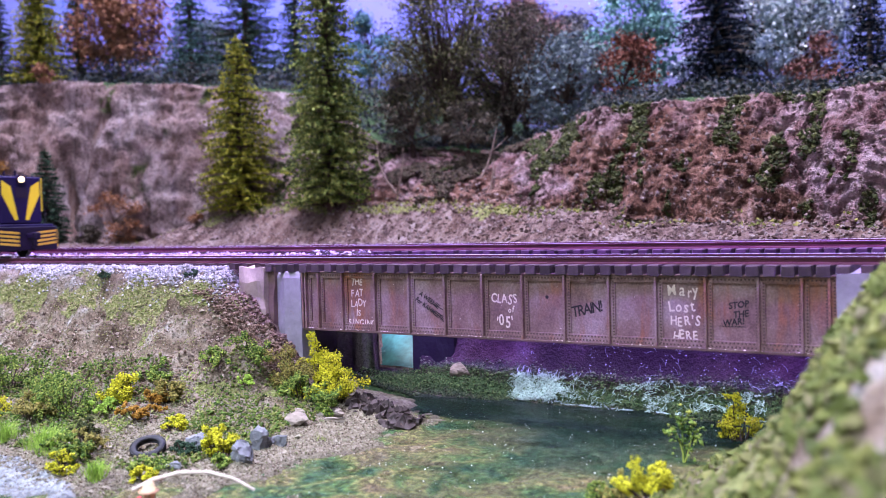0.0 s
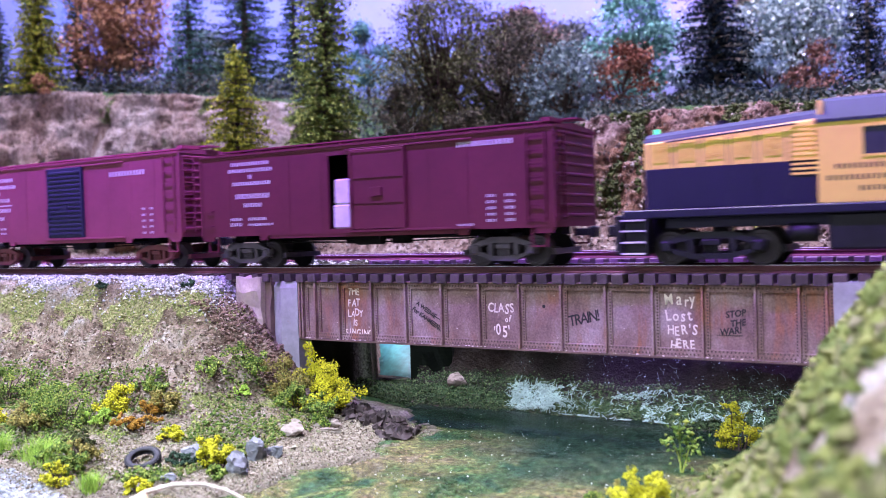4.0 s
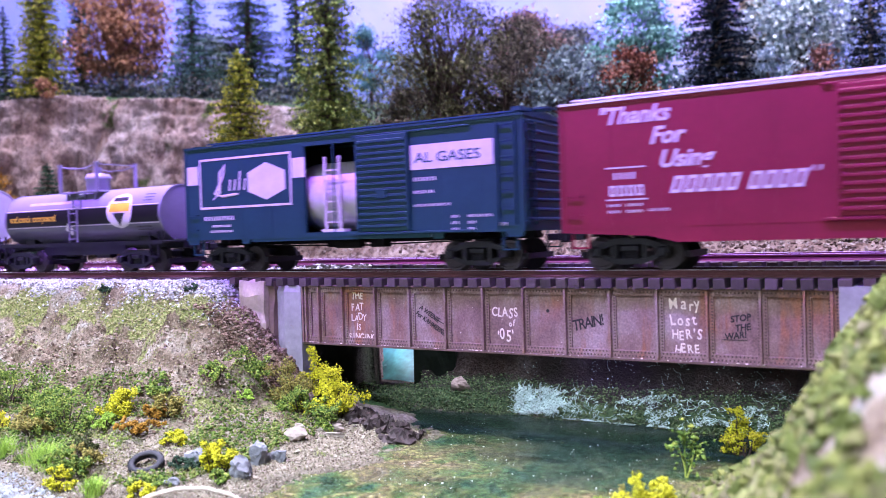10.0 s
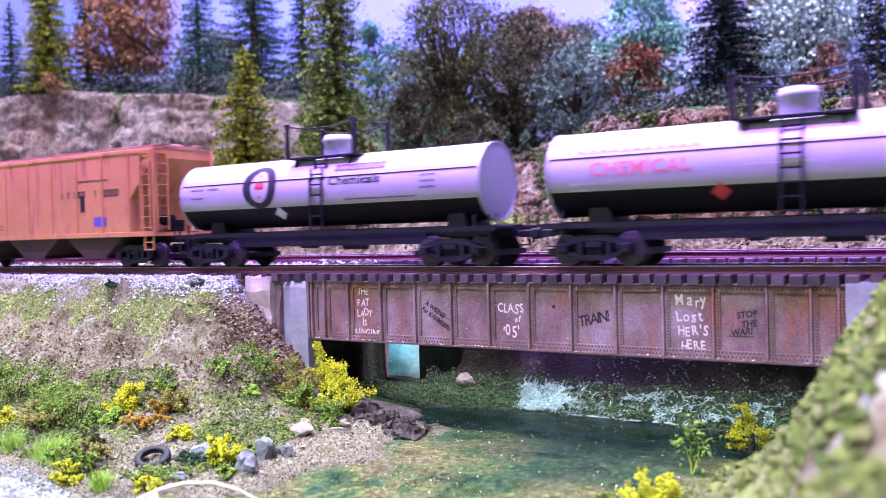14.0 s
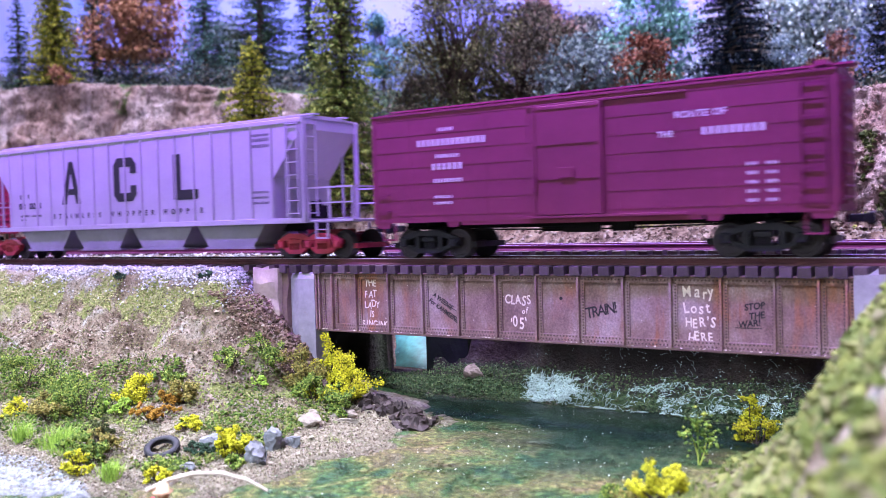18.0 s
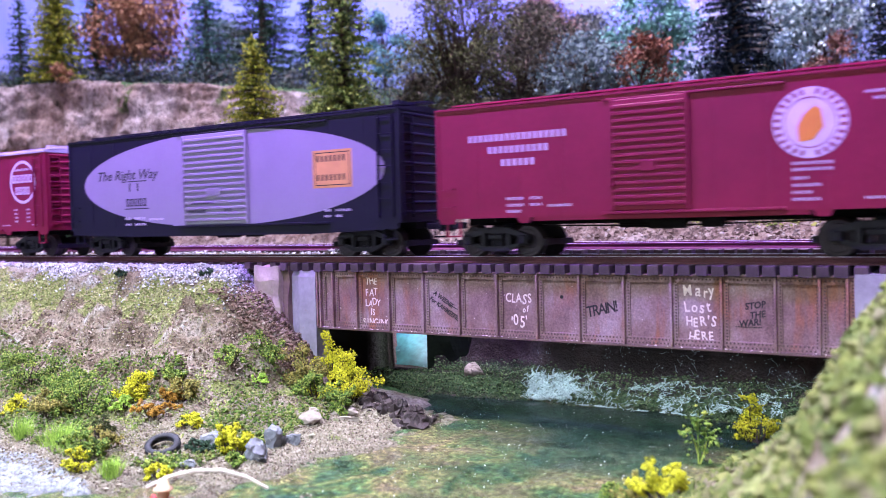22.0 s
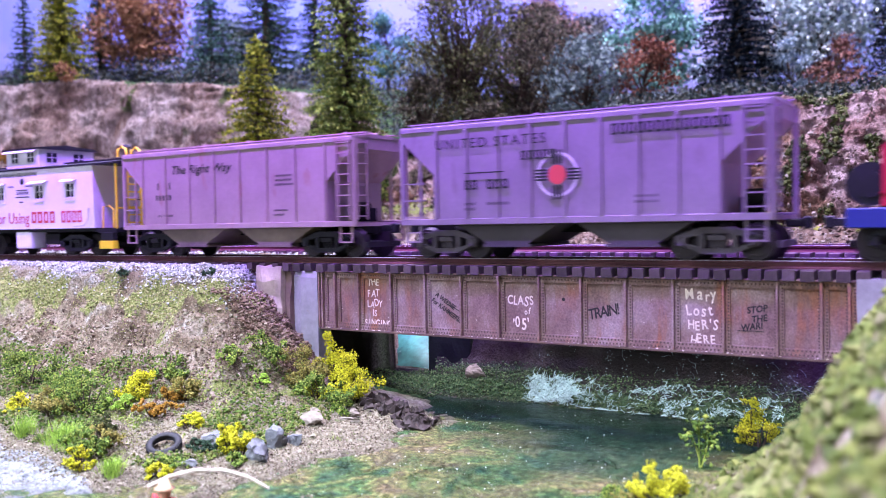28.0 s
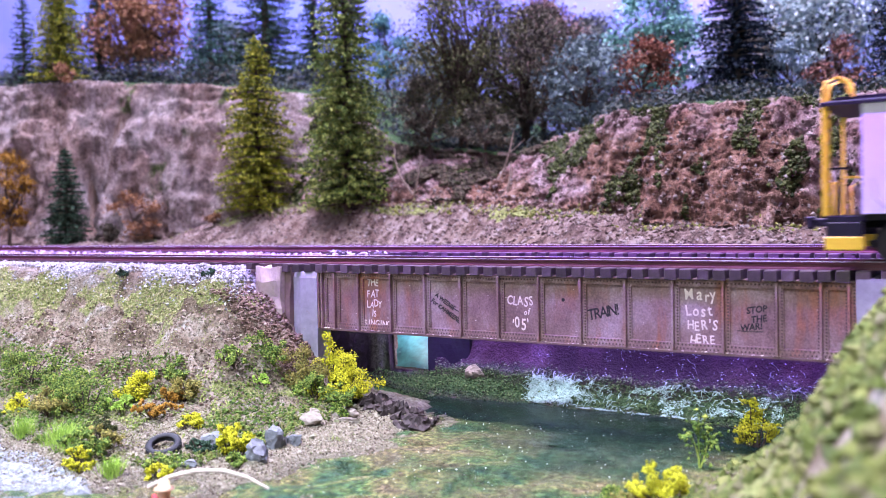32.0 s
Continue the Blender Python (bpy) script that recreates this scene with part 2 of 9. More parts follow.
def vnoise(x, y, seed=0):
    x, y = np.asarray(x, float), np.asarray(y, float)
    ix, iy = np.floor(x).astype(np.int64), np.floor(y).astype(np.int64)
    fx, fy = x - ix, y - iy
    fx, fy = fx * fx * (3 - 2 * fx), fy * fy * (3 - 2 * fy)
    a, b = lattice(ix, iy, seed), lattice(ix + 1, iy, seed)
    c, d = lattice(ix, iy + 1, seed), lattice(ix + 1, iy + 1, seed)
    return (a * (1 - fx) + b * fx) * (1 - fy) + (c * (1 - fx) + d * fx) * fy - 0.5


def fbm(x, y, seed=0, octaves=4):
    return sum(vnoise(np.asarray(x) * 2 ** k, np.asarray(y) * 2 ** k, seed + k) / 1.8 ** k for k in range(octaves))


def cliff_line(x):
    """Where the foot of the rock face runs behind the tracks."""
    return np.interp(x, (-4300, -1100, -720, -470, -290, -150, -30, 200, 4000), (150, 150, 215, 262, 262, 215, 182, 170, 170))


def height(x, y):
    """The ground, in millimetres above the rails."""
    x, y = np.asarray(x, float), np.asarray(y, float)
    # left bank, round the end of the embankment
    dx, dy = np.maximum(0, x + 240), np.maximum(0, -11 - y)
    d = np.hypot(dx, dy) * (1 - 0.27 * np.clip((-y - 20) / 80, 0, 1)) * (1 + 0.45 * np.clip(y / 22, 0, 1))
    d = d + 7 * fbm(x / 26, y / 26, 3) * np.clip(d / 8, 0, 1)
    left = np.interp(d, (0, 4, 9, 18, 27, 40, 60, 92, 110, 140), (-4, -7, -13, -23, -32, -43, -47.5, -52, -55, -60))
    # right bank and the hill beside the lens
    right = np.interp(x + 4 * fbm(x / 30, y / 30, 9), (-95, -80, -62, -42, -26, -15, -6, 12, 60, 400), (-62, -57, -52, -43, -30, -9.5, 3.5, 11, 14, 14))
    right = right - 0.28 * np.clip(-98 - y, 0, 200) - 0.1 * np.clip(y + 60, 0, 60)
    near = np.maximum(left, right)
    # far bank under the bridge and the bed of the second track
    back = np.interp(y + 4 * fbm(x / 18, y / 18, 21), (18, 30, 46, 56, 62), (-60, -52, -43, -12, -2.6))
    z = np.where(y > 8, np.maximum(near, back), near)
    bed = np.interp(y, (-60, -11, 25, 34, 42, 48, 78, 95), (-99, -4, -3.6, -1.6, -0.5, -0.9, -0.9, -1))
    z = np.where(((x < -240) & (y > -11)) | ((x < -211) & (y > 6)) | ((x < -203) & (y > 28)), np.maximum(z, np.where(y < 95, bed, -1)), z)
    z = np.where((x > -4) & (y > -11), np.maximum(z, np.where(y < 95, bed, -1)), z)
    # behind the tracks: a low bench, the rock face, and the plateau
    e = y - cliff_line(x)
    far = bench(x, e)
    run = face_run(x)
    rough = np.clip((e + 45) / 30, 0, 1) * (1 - 0.6 * np.clip((e - run) / 20, 0, 1))
    far = far + rough * (5 * fbm(x / 34, y / 22, 41) + 2.5 * fbm(x / 9, y / 7, 47))
    z = np.where(y > 80, np.maximum(far, -2), z)
    # the channel that leads on under the second track
    cut = (np.abs(x + 195 + (y - 46) * 0.66) < 11) & (y > 40) & (y < 106)
    z = np.where(cut, np.minimum(z, -51), z)
    # small relief: clods on the bare slope, crumbs elsewhere
    loose = np.where((y < -8) | ((x > -235) & (x < -8) & (y < 60)), 1.0, 0.25)
    slope = np.clip((z + 48) / 8, 0, 1) * np.clip((-10 - z) / 8, 0, 1) * (y < 4) * (x < -150)
    return z + loose * (2.0 * fbm(x / 11, y / 11, 51) + 1.0 * fbm(x / 3.6, y / 3.6, 57)) + slope * (5.5 * fbm(x / 13, y / 11, 53) + 3.4 * np.abs(fbm(x / 4.4, y / 4, 55)) - 2.2 * np.abs(fbm(x / 2.3, y / 2.1, 59)))


def face_run(x):
    """How far back the rock face leans."""
    steep = np.interp(x, (-560, -470, -250, -190), (1.0, 0.5, 0.3, 0.75))
    return 26 + 70 * (1 - steep)


def bench(x, e):
    """The bench and the rock face without their relief; e: distance behind the foot of the face."""
    top = np.interp(x, (-900, -700, -480, -400, -300, -215, -60, 300), (148, 146, 122, 74, 62, 80, 72, 66))
    ledge = np.interp(x, (-900, -560, -470, -380, -250, -150, 0), (4, 6, 27, 29, 22, 12, 4))
    rise = np.interp(e, (-60, -42, -10, 0, 30, 60, 100), (0, 0.0, 0.9, 1.0, 1.0, 1.0, 1.0)) * ledge
    run = face_run(x)
    return -1.5 + rise + (top - ledge) * np.clip((e + 2) / run, 0, 1) ** 0.85 + 0.12 * np.clip(e - run, 0, 200)


def face_point(x, v):
    """A point of the rock face: ribs and ledges on the high part, crags on the low part; v: 0 at the foot, 1 at the crest."""
    e = -8 + v * (face_run(x) + 18)
    y, z = cliff_line(x) + e, bench(x, e)
    high = np.clip((-430 - x) / 90, 0, 1)
    wob = fbm(x / 60, z / 60, 203)
    ribs = 24 * (0.5 - 2.2 * np.abs(fbm(x / 24 + 0.5 * wob, z / 210, 201, 3))) * np.clip((120 - z) / 30, 0.2, 1)
    saw = (z / 21 + 1.3 * wob + 0.35 * fbm(x / 30, z / 90, 205)) % 1.0
    strata = 2.6 * (np.clip(saw / 0.75, 0, 1) - np.clip((saw - 0.75) / 0.25, 0, 1) - 0.4) * np.clip((z - 40) / 40, 0.25, 1)
    left = ribs + strata + 3.6 * fbm(x / 9, z / 8, 207) + 3 * np.abs(fbm(x / 4, z / 3.5, 209)) + 6 * fbm(x / 70, z / 80, 208)
    right = 9 * (0.5 - 2 * np.abs(fbm(x / 30, z / 90, 211, 3))) + 3.5 * fbm(x / 11, z / 14, 213) + 4.5 * (0.4 - 2 * np.abs(fbm(x / 6, z / 6, 215)))
    d = (high * left + (1 - high) * right) * np.clip(v / 0.08, 0, 1)
    lean = np.clip((v - 0.88) / 0.12, 0, 1)
    return x + 0.15 * d, y - d * (1 - lean) * 0.95, z + d * (0.3 + 0.3 * lean) - 4 * lean


def steps(*spans):
    out = []
    for a, b, s in spans:
        out += list(np.arange(a, b, s))
    return np.array(out + [spans[-1][1]])


def sheet(name, x, y, z, material, **values):
    """A grid of points as one smooth mesh that carries named values."""
    n0, n1 = x.shape
    co = np.stack([x, y, z], -1).reshape(-1, 3) * MM
    i = np.arange(n0 * n1).reshape(n0, n1)
    quads = np.stack([i[:-1, :-1], i[1:, :-1], i[1:, 1:], i[:-1, 1:]], -1).reshape(-1, 4)
    data = bpy.data.meshes.new(name)
    data.vertices.add(len(co))
    data.vertices.foreach_set("co", co.ravel())
    data.loops.add(quads.size)
    data.loops.foreach_set("vertex_index", quads.ravel())
    data.polygons.add(len(quads))
    data.polygons.foreach_set("loop_start", np.arange(len(quads)) * 4)
    data.polygons.foreach_set("use_smooth", np.ones(len(quads), bool))
    data.update(calc_edges=True)
    for key, val in values.items():
        data.attributes.new(key, "FLOAT", "POINT").data.foreach_set("value", val.ravel().astype(np.float32))
    data.materials.append(material)
    return new(name, data)


def build_ground():
    xs = steps((-4300, -960, 80), (-960, -420, 5), (-420, -330, 2), (-330, -122, 0.75), (-122, 40, 1.8), (40, 240, 6), (240, 4000, 90))
    ys = steps((-420, -200, 14), (-200, -116, 2.6), (-116, -6, 0.75), (-6, 66, 1.6), (66, 420, 3.5), (420, 760, 17))
    gx, gy = np.meshgrid(xs, ys, indexing="ij")
    z = height(gx, gy)
    e = gy - cliff_line(gx)
    # the ground drops away behind the rock face
    behind = np.clip((e + 1) / 5, 0, 1) * np.clip((face_run(gx) + 2 - e) / 5, 0, 1) * (gy > 120) * (gx < 130) * (gx > -960)
    low = z - 26 * behind
    d = np.hypot(np.maximum(0, gx + 240), np.maximum(0, -11 - gy))
    n = fbm(gx / 20, gy / 20, 81)
    turf = np.clip(1.0 - np.abs(d - 9) / 9 + 1.9 * fbm(gx / 12, gy / 8, 80), 0, 1) * (gy < 2) * (gx < -219)
    turf = np.maximum(turf, np.clip((gx + 46) / 12 + 1.2 * n, 0, 0.6) * (gy < 30) * (gx > -70) * (gy > -116))
    sand = np.clip((d - 44) / 14 + 1.5 * fbm(gx / 15, gy / 15, 84), 0, 1) * (gy < 10) * (gx < -110)
    turf = np.maximum(turf, np.clip(3.5 * fbm(gx / 14, gy / 12, 85) - 0.75, 0, 1) * (gy < -20) * (gx < -150) * (d > 40))
    turf = np.maximum(turf, np.clip(1 - np.abs(e + 8) / 9 + 2 * n, 0, 1) * (gy > 110) * (gx > -520) * (gx < -230))
    moss = np.clip(1.4 - np.abs(z + 47) / 6, 0, 1) * (gy > 16) * (gy < 52) * (gx > -215)
    moss = np.maximum(moss, np.clip((e - face_run(gx) - 3) / 8 + 2 * n, 0, 1) * (gy > 120))
    pink = np.clip((gy - 100) / 10, 0, 1)
    wet_shade = np.clip((-50.8 - z) / 2.0, 0, 0.8)
    # under the bridge the same mask paints its shade into the soil
    wet_shade = np.maximum(wet_shade, np.clip(0.92 + 0.5 * n, 0.78, 1.0) * (gy > 5) * (gy < 66) * (gx > -235) * (gx < -10) * ((gy > 38) | (gx < -196)))
    silt = np.clip((-97 - (gx + 237) * 0.23 - gy) / 5 + 2 * n, 0, 1) * (gx < -165) * (gy < -60)
    ob = sheet("ground", gx, gy, low, ground_material(), silt=silt, turf=turf, sand=sand, moss=moss, rock=pink, wet_shade=wet_shade)
    tagged(ob, "modelled earth banks with turf, sand and gravel", "ground", kind="structure")
    gx, v = np.meshgrid(np.arange(-960, 132, 2.0), np.linspace(0, 1, 105), indexing="ij")
    x, y, z = face_point(gx, v)
    green = np.clip(5 * fbm(gx / 18, z / 30, 83) - 1.1 - 0.9 * np.clip((-450 - gx) / 60, 0, 1), 0, 1)
    green = np.maximum(green, np.clip((v - np.where(gx > -470, 0.9, 0.95)) / 0.08 + 2 * fbm(gx / 20, z / 20, 86), 0, 1) * np.clip((v - 0.8) / 0.1, 0, 1))
    warm = np.clip((gx + 470) / 120, 0, 1)
    soil = warm * np.clip((0.62 - v + 1.3 * fbm(gx / 45, z / 30, 88)) / 0.25, 0, 1)
    ob = sheet("rock_face", x, y, z, rock_material(), moss=green, warm=warm, soil=soil)
    tagged(ob, "mauve and tan carved rock face with ribs and ledges", "rock face", kind="structure")


def rock_material():
    m, nt, link, bsdf = node_mat("carved_rock")

    def attr(name):
        a = nt.new("ShaderNodeAttribute")
        a.attribute_name = name
        return a.outputs["Fac"]

    def blend(fac, a, b, kind="MIX"):
        x = nt.new("ShaderNodeMix")
        x.data_type, x.blend_type = "RGBA", kind
        if fac is None:
            x.inputs[0].default_value = 1
        else:
            link.new(fac, x.inputs[0])
        link.new(a, x.inputs[6])
        link.new(b, x.inputs[7])
        return x.outputs[2]

    n1, n2, n3 = noise_node(nt, link, 75, 6, 0.72), noise_node(nt, link, 330, 5, 0.7), noise_node(nt, link, 16, 3)
    mp = nt.new("ShaderNodeMapping")
    mp.inputs["Scale"].default_value = (1, 1, 0.45)
    link.new(n1.inputs["Vector"].links[0].from_socket, mp.inputs["Vector"])
    link.new(mp.outputs[0], n1.inputs["Vector"])
    grey = ramp_node(nt, link, n1.outputs[0], [(0.36, (0.17, 0.125, 0.12)), (0.45, (0.27, 0.21, 0.205)), (0.54, (0.345, 0.285, 0.285)), (0.64, (0.42, 0.365, 0.37))])
    pink = ramp_node(nt, link, n1.outputs[0], [(0.36, (0.06, 0.03, 0.03)), (0.44, (0.22, 0.13, 0.135)), (0.54, (0.39, 0.28, 0.31)), (0.66, (0.53, 0.43, 0.47))])
    tint = ramp_node(nt, link, n3.outputs[0], [(0.38, (0.94, 0.82, 0.74)), (0.58, (1, 1, 1))])
    grain = ramp_node(nt, link, n2.outputs[0], [(0.36, (0.48, 0.45, 0.45)), (0.52, (0.95, 0.94, 0.95)), (0.64, (1.2, 1.18, 1.2))])
    out = blend(attr("warm"), grey.outputs[0], pink.outputs[0])
    earth = ramp_node(nt, link, n1.outputs[0], [(0.36, (0.05, 0.026, 0.02)), (0.46, (0.17, 0.092, 0.07)), (0.56, (0.30, 0.18, 0.14)), (0.66, (0.46, 0.33, 0.31))])
    out = blend(attr("soil"), out, earth.outputs[0])
    out = blend(None, out, tint.outputs[0], "MULTIPLY")
    out = blend(None, out, grain.outputs[0], "MULTIPLY")
    moss = ramp_node(nt, link, n2.outputs[0], [(0.3, (0.015, 0.025, 0.008)), (0.55, (0.06, 0.08, 0.02)), (0.7, (0.14, 0.16, 0.05))])
    add = nt.new("ShaderNodeMath")
    add.operation = "MULTIPLY"
    link.new(attr("moss"), add.inputs[0])
    link.new(ramp_node(nt, link, n1.outputs[0], [(0.38, (0, 0, 0)), (0.5, (1, 1, 1))]).outputs[0], add.inputs[1])
    out = blend(add.outputs[0], out, moss.outputs[0])
    link.new(out, bsdf.inputs["Base Color"])
    bsdf.inputs["Roughness"].default_value = 0.92
    bsdf.inputs["Specular IOR Level"].default_value = 0.15
    b = nt.new("ShaderNodeBump")
    b.inputs["Strength"].default_value, b.inputs["Distance"].default_value = 1.0, 0.005
    link.new(n2.outputs[0], b.inputs["Height"])
    link.new(b.outputs[0], bsdf.inputs["Normal"])
    return m


def ground_material():
    m, nt, link, bsdf = node_mat("earth")

    def attr(name):
        a = nt.new("ShaderNodeAttribute")
        a.attribute_name = name
        return a.outputs["Fac"]

    def blend(fac, a, b):
        x = nt.new("ShaderNodeMix")
        x.data_type = "RGBA"
        link.new(fac, x.inputs[0])
        link.new(a, x.inputs[6])
        link.new(b, x.inputs[7])
        return x.outputs[2]

    def broken(name, scale, lo=0.35, hi=0.6):
        """A mask whose edge is broken up by grain."""
        n = noise_node(nt, link, scale, 5, 0.7)
        add = nt.new("ShaderNodeMath")
        add.operation = "MULTIPLY_ADD"
        link.new(attr(name), add.inputs[0])
        add.inputs[1].default_value = 0.75
        link.new(n.outputs[0], add.inputs[2])
        sub = nt.new("ShaderNodeMapRange")
        sub.inputs[1].default_value, sub.inputs[2].default_value = lo + 0.45, hi + 0.4
        link.new(add.outputs[0], sub.inputs[0])
        return sub.outputs[0]

    n1, n2, n3 = noise_node(nt, link, 90, 5, 0.65), noise_node(nt, link, 650, 5, 0.7), noise_node(nt, link, 28, 4)
    base = ramp_node(nt, link, n1.outputs[0], [(0.34, (0.075, 0.05, 0.034)), (0.44, (0.17, 0.125, 0.09)), (0.52, (0.255, 0.20, 0.155)), (0.61, (0.325, 0.28, 0.235)), (0.70, (0.40, 0.38, 0.365))])
    speck = ramp_node(nt, link, noise_node(nt, link, 1100, 4, 0.75).outputs[0], [(0.34, (0.38, 0.35, 0.33)), (0.5, (0.9, 0.9, 0.9)), (0.68, (1.22, 1.2, 1.18))])
    dirt = nt.new("ShaderNodeMix")
    dirt.data_type, dirt.blend_type = "RGBA", "MULTIPLY"
    dirt.inputs[0].default_value = 1
    link.new(base.outputs[0], dirt.inputs[6])
    link.new(speck.outputs[0], dirt.inputs[7])
    turf = ramp_node(nt, link, n2.outputs[0], [(0.34, (0.08, 0.09, 0.03)), (0.5, (0.21, 0.23, 0.075)), (0.66, (0.36, 0.36, 0.17))])
    sand = ramp_node(nt, link, n2.outputs[0], [(0.34, (0.13, 0.105, 0.075)), (0.48, (0.24, 0.205, 0.15)), (0.64, (0.37, 0.33, 0.26))])
    moss = ramp_node(nt, link, n2.outputs[0], [(0.3, (0.014, 0.03, 0.012)), (0.55, (0.055, 0.11, 0.04)), (0.7, (0.16, 0.23, 0.08))])
    mp = nt.new("ShaderNodeMapping")
    mp.inputs["Scale"].default_value = (1, 0.4, 0.35)
    n4 = noise_node(nt, link, 130, 6, 0.7)
    link.new(n4.inputs["Vector"].links[0].from_socket, mp.inputs["Vector"])
    link.new(mp.outputs[0], n4.inputs["Vector"])
    rock = ramp_node(nt, link, n4.outputs[0], [(0.36, (0.045, 0.026, 0.025)), (0.45, (0.15, 0.098, 0.092)), (0.53, (0.255, 0.19, 0.18)), (0.64, (0.35, 0.29, 0.285))])
    tint = ramp_node(nt, link, n3.outputs[0], [(0.35, (0.66, 0.58, 0.50)), (0.65, (1, 1, 1))])
    mul = nt.new("ShaderNodeMix")
    mul.data_type, mul.blend_type = "RGBA", "MULTIPLY"
    mul.inputs[0].default_value = 1
    link.new(rock.outputs[0], mul.inputs[6])
    link.new(tint.outputs[0], mul.inputs[7])
    out = blend(broken("rock", 60), dirt.outputs[2], mul.outputs[2])
    out = blend(broken("sand", 120), out, sand.outputs[0])
    out = blend(broken("moss", 120), out, moss.outputs[0])
    out = blend(broken("turf", 160), out, turf.outputs[0])
    silt = ramp_node(nt, link, n2.outputs[0], [(0.35, (0.15, 0.16, 0.18)), (0.52, (0.30, 0.32, 0.35)), (0.68, (0.47, 0.50, 0.54))])
    out = blend(broken("silt", 140), out, silt.outputs[0])
    # near-black blend: dampness at the waterline, painted shade under the bridge
    wet_shade_mix = nt.new("ShaderNodeMix")
    wet_shade_mix.data_type = "RGBA"
    link.new(attr("wet_shade"), wet_shade_mix.inputs[0])
    link.new(out, wet_shade_mix.inputs[6])
    wet_shade_mix.inputs[7].default_value = (0.022, 0.019, 0.016, 1)
    link.new(wet_shade_mix.outputs[2], bsdf.inputs["Base Color"])
    bsdf.inputs["Roughness"].default_value = 0.9
    bsdf.inputs["Specular IOR Level"].default_value = 0.2
    b = nt.new("ShaderNodeBump")
    b.inputs["Strength"].default_value, b.inputs["Distance"].default_value = 0.9, 0.002
    link.new(n2.outputs[0], b.inputs["Height"])
    link.new(b.outputs[0], bsdf.inputs["Normal"])
    return m


def water_material():
    m, nt, link, bsdf = node_mat("resin_water")

    def mixed(fac, a, b, kind="MIX"):
        x = nt.new("ShaderNodeMix")
        x.data_type, x.blend_type = "RGBA", kind
        if fac is None:
            x.inputs[0].default_value = 1
        else:
            link.new(fac, x.inputs[0])
        link.new(a, x.inputs[6])
        link.new(b, x.inputs[7])
        return x.outputs[2]

    n1, n2, n3 = noise_node(nt, link, 30, 5, 0.6), noise_node(nt, link, 520, 6, 0.8), noise_node(nt, link, 70, 5, 0.65)
    n1.inputs["Distortion"].default_value = 1.2
    n3.inputs["Distortion"].default_value = 0.8
    deep = ramp_node(nt, link, n1.outputs[0], [(0.34, (0.004, 0.014, 0.009)), (0.48, (0.012, 0.033, 0.021)), (0.60, (0.028, 0.052, 0.030)), (0.72, (0.06, 0.065, 0.04))])
    bed = ramp_node(nt, link, n3.outputs[0], [(0.34, (0.03, 0.075, 0.05)), (0.44, (0.065, 0.115, 0.04)), (0.53, (0.15, 0.15, 0.06)), (0.62, (0.13, 0.10, 0.06)), (0.70, (0.26, 0.25, 0.19))])
    grain = ramp_node(nt, link, n2.outputs[0], [(0.36, (0.22, 0.25, 0.22)), (0.5, (0.85, 0.85, 0.85)), (0.64, (2.0, 1.95, 1.85))])
    at = nt.new("ShaderNodeAttribute")
    at.attribute_name = "shallow"
    out = mixed(at.outputs["Fac"], deep.outputs[0], bed.outputs[0])
    out = mixed(None, out, grain.outputs[0], "MULTIPLY")
    link.new(out, bsdf.inputs["Base Color"])
    bsdf.inputs["Roughness"].default_value = 0.24
    bsdf.inputs["Specular IOR Level"].default_value = 0.3
    bsdf.inputs["IOR"].default_value = 1.4
    b = nt.new("ShaderNodeBump")
    b.inputs["Strength"].default_value, b.inputs["Distance"].default_value = 0.7, 0.0016
    link.new(n2.outputs[0], b.inputs["Height"])
    link.new(b.outputs[0], bsdf.inputs["Normal"])
    return m


def build_water():
    gx, gy = np.meshgrid(np.arange(-260, 1, 2.5), np.arange(-420, 60, 2.5), indexing="ij")
    z = WATER + 0.9 * fbm(gx / 14, gy / 9, 91, 3)
    val = np.clip((height(gx, gy) + 60.0) / 8.5, 0, 1) * (gy < 0) + np.clip(0.5 + 2.4 * fbm(gx / 30, gy / 18, 99), 0, 1) * np.clip((-18 - gy) / 45, 0, 1)
    ob = sheet("water", gx, gy, z, water_material(), shallow=np.clip(val, 0, 1))
    tagged(ob, "dark green glossy creek water with mossy shallows", "water", kind="structure")
    x, y = nrng.uniform(-155, -50, 760), nrng.uniform(-112, 28, 760)
    k = height(x, y) < WATER - 0.5
    g = lumps(np.stack([x, y, np.full(len(x), WATER + 0.1)], -1)[k], 0.07 + 0.2 * nrng.random(k.sum()) ** 4, 0.5)
    solid("water_specks", g, surf("pale_specks", (0.75, 0.78, 0.74), 0.4, 0, 0.2, 300, 900, 0), "white specks drifting on the creek", "specks", kind="stuff")


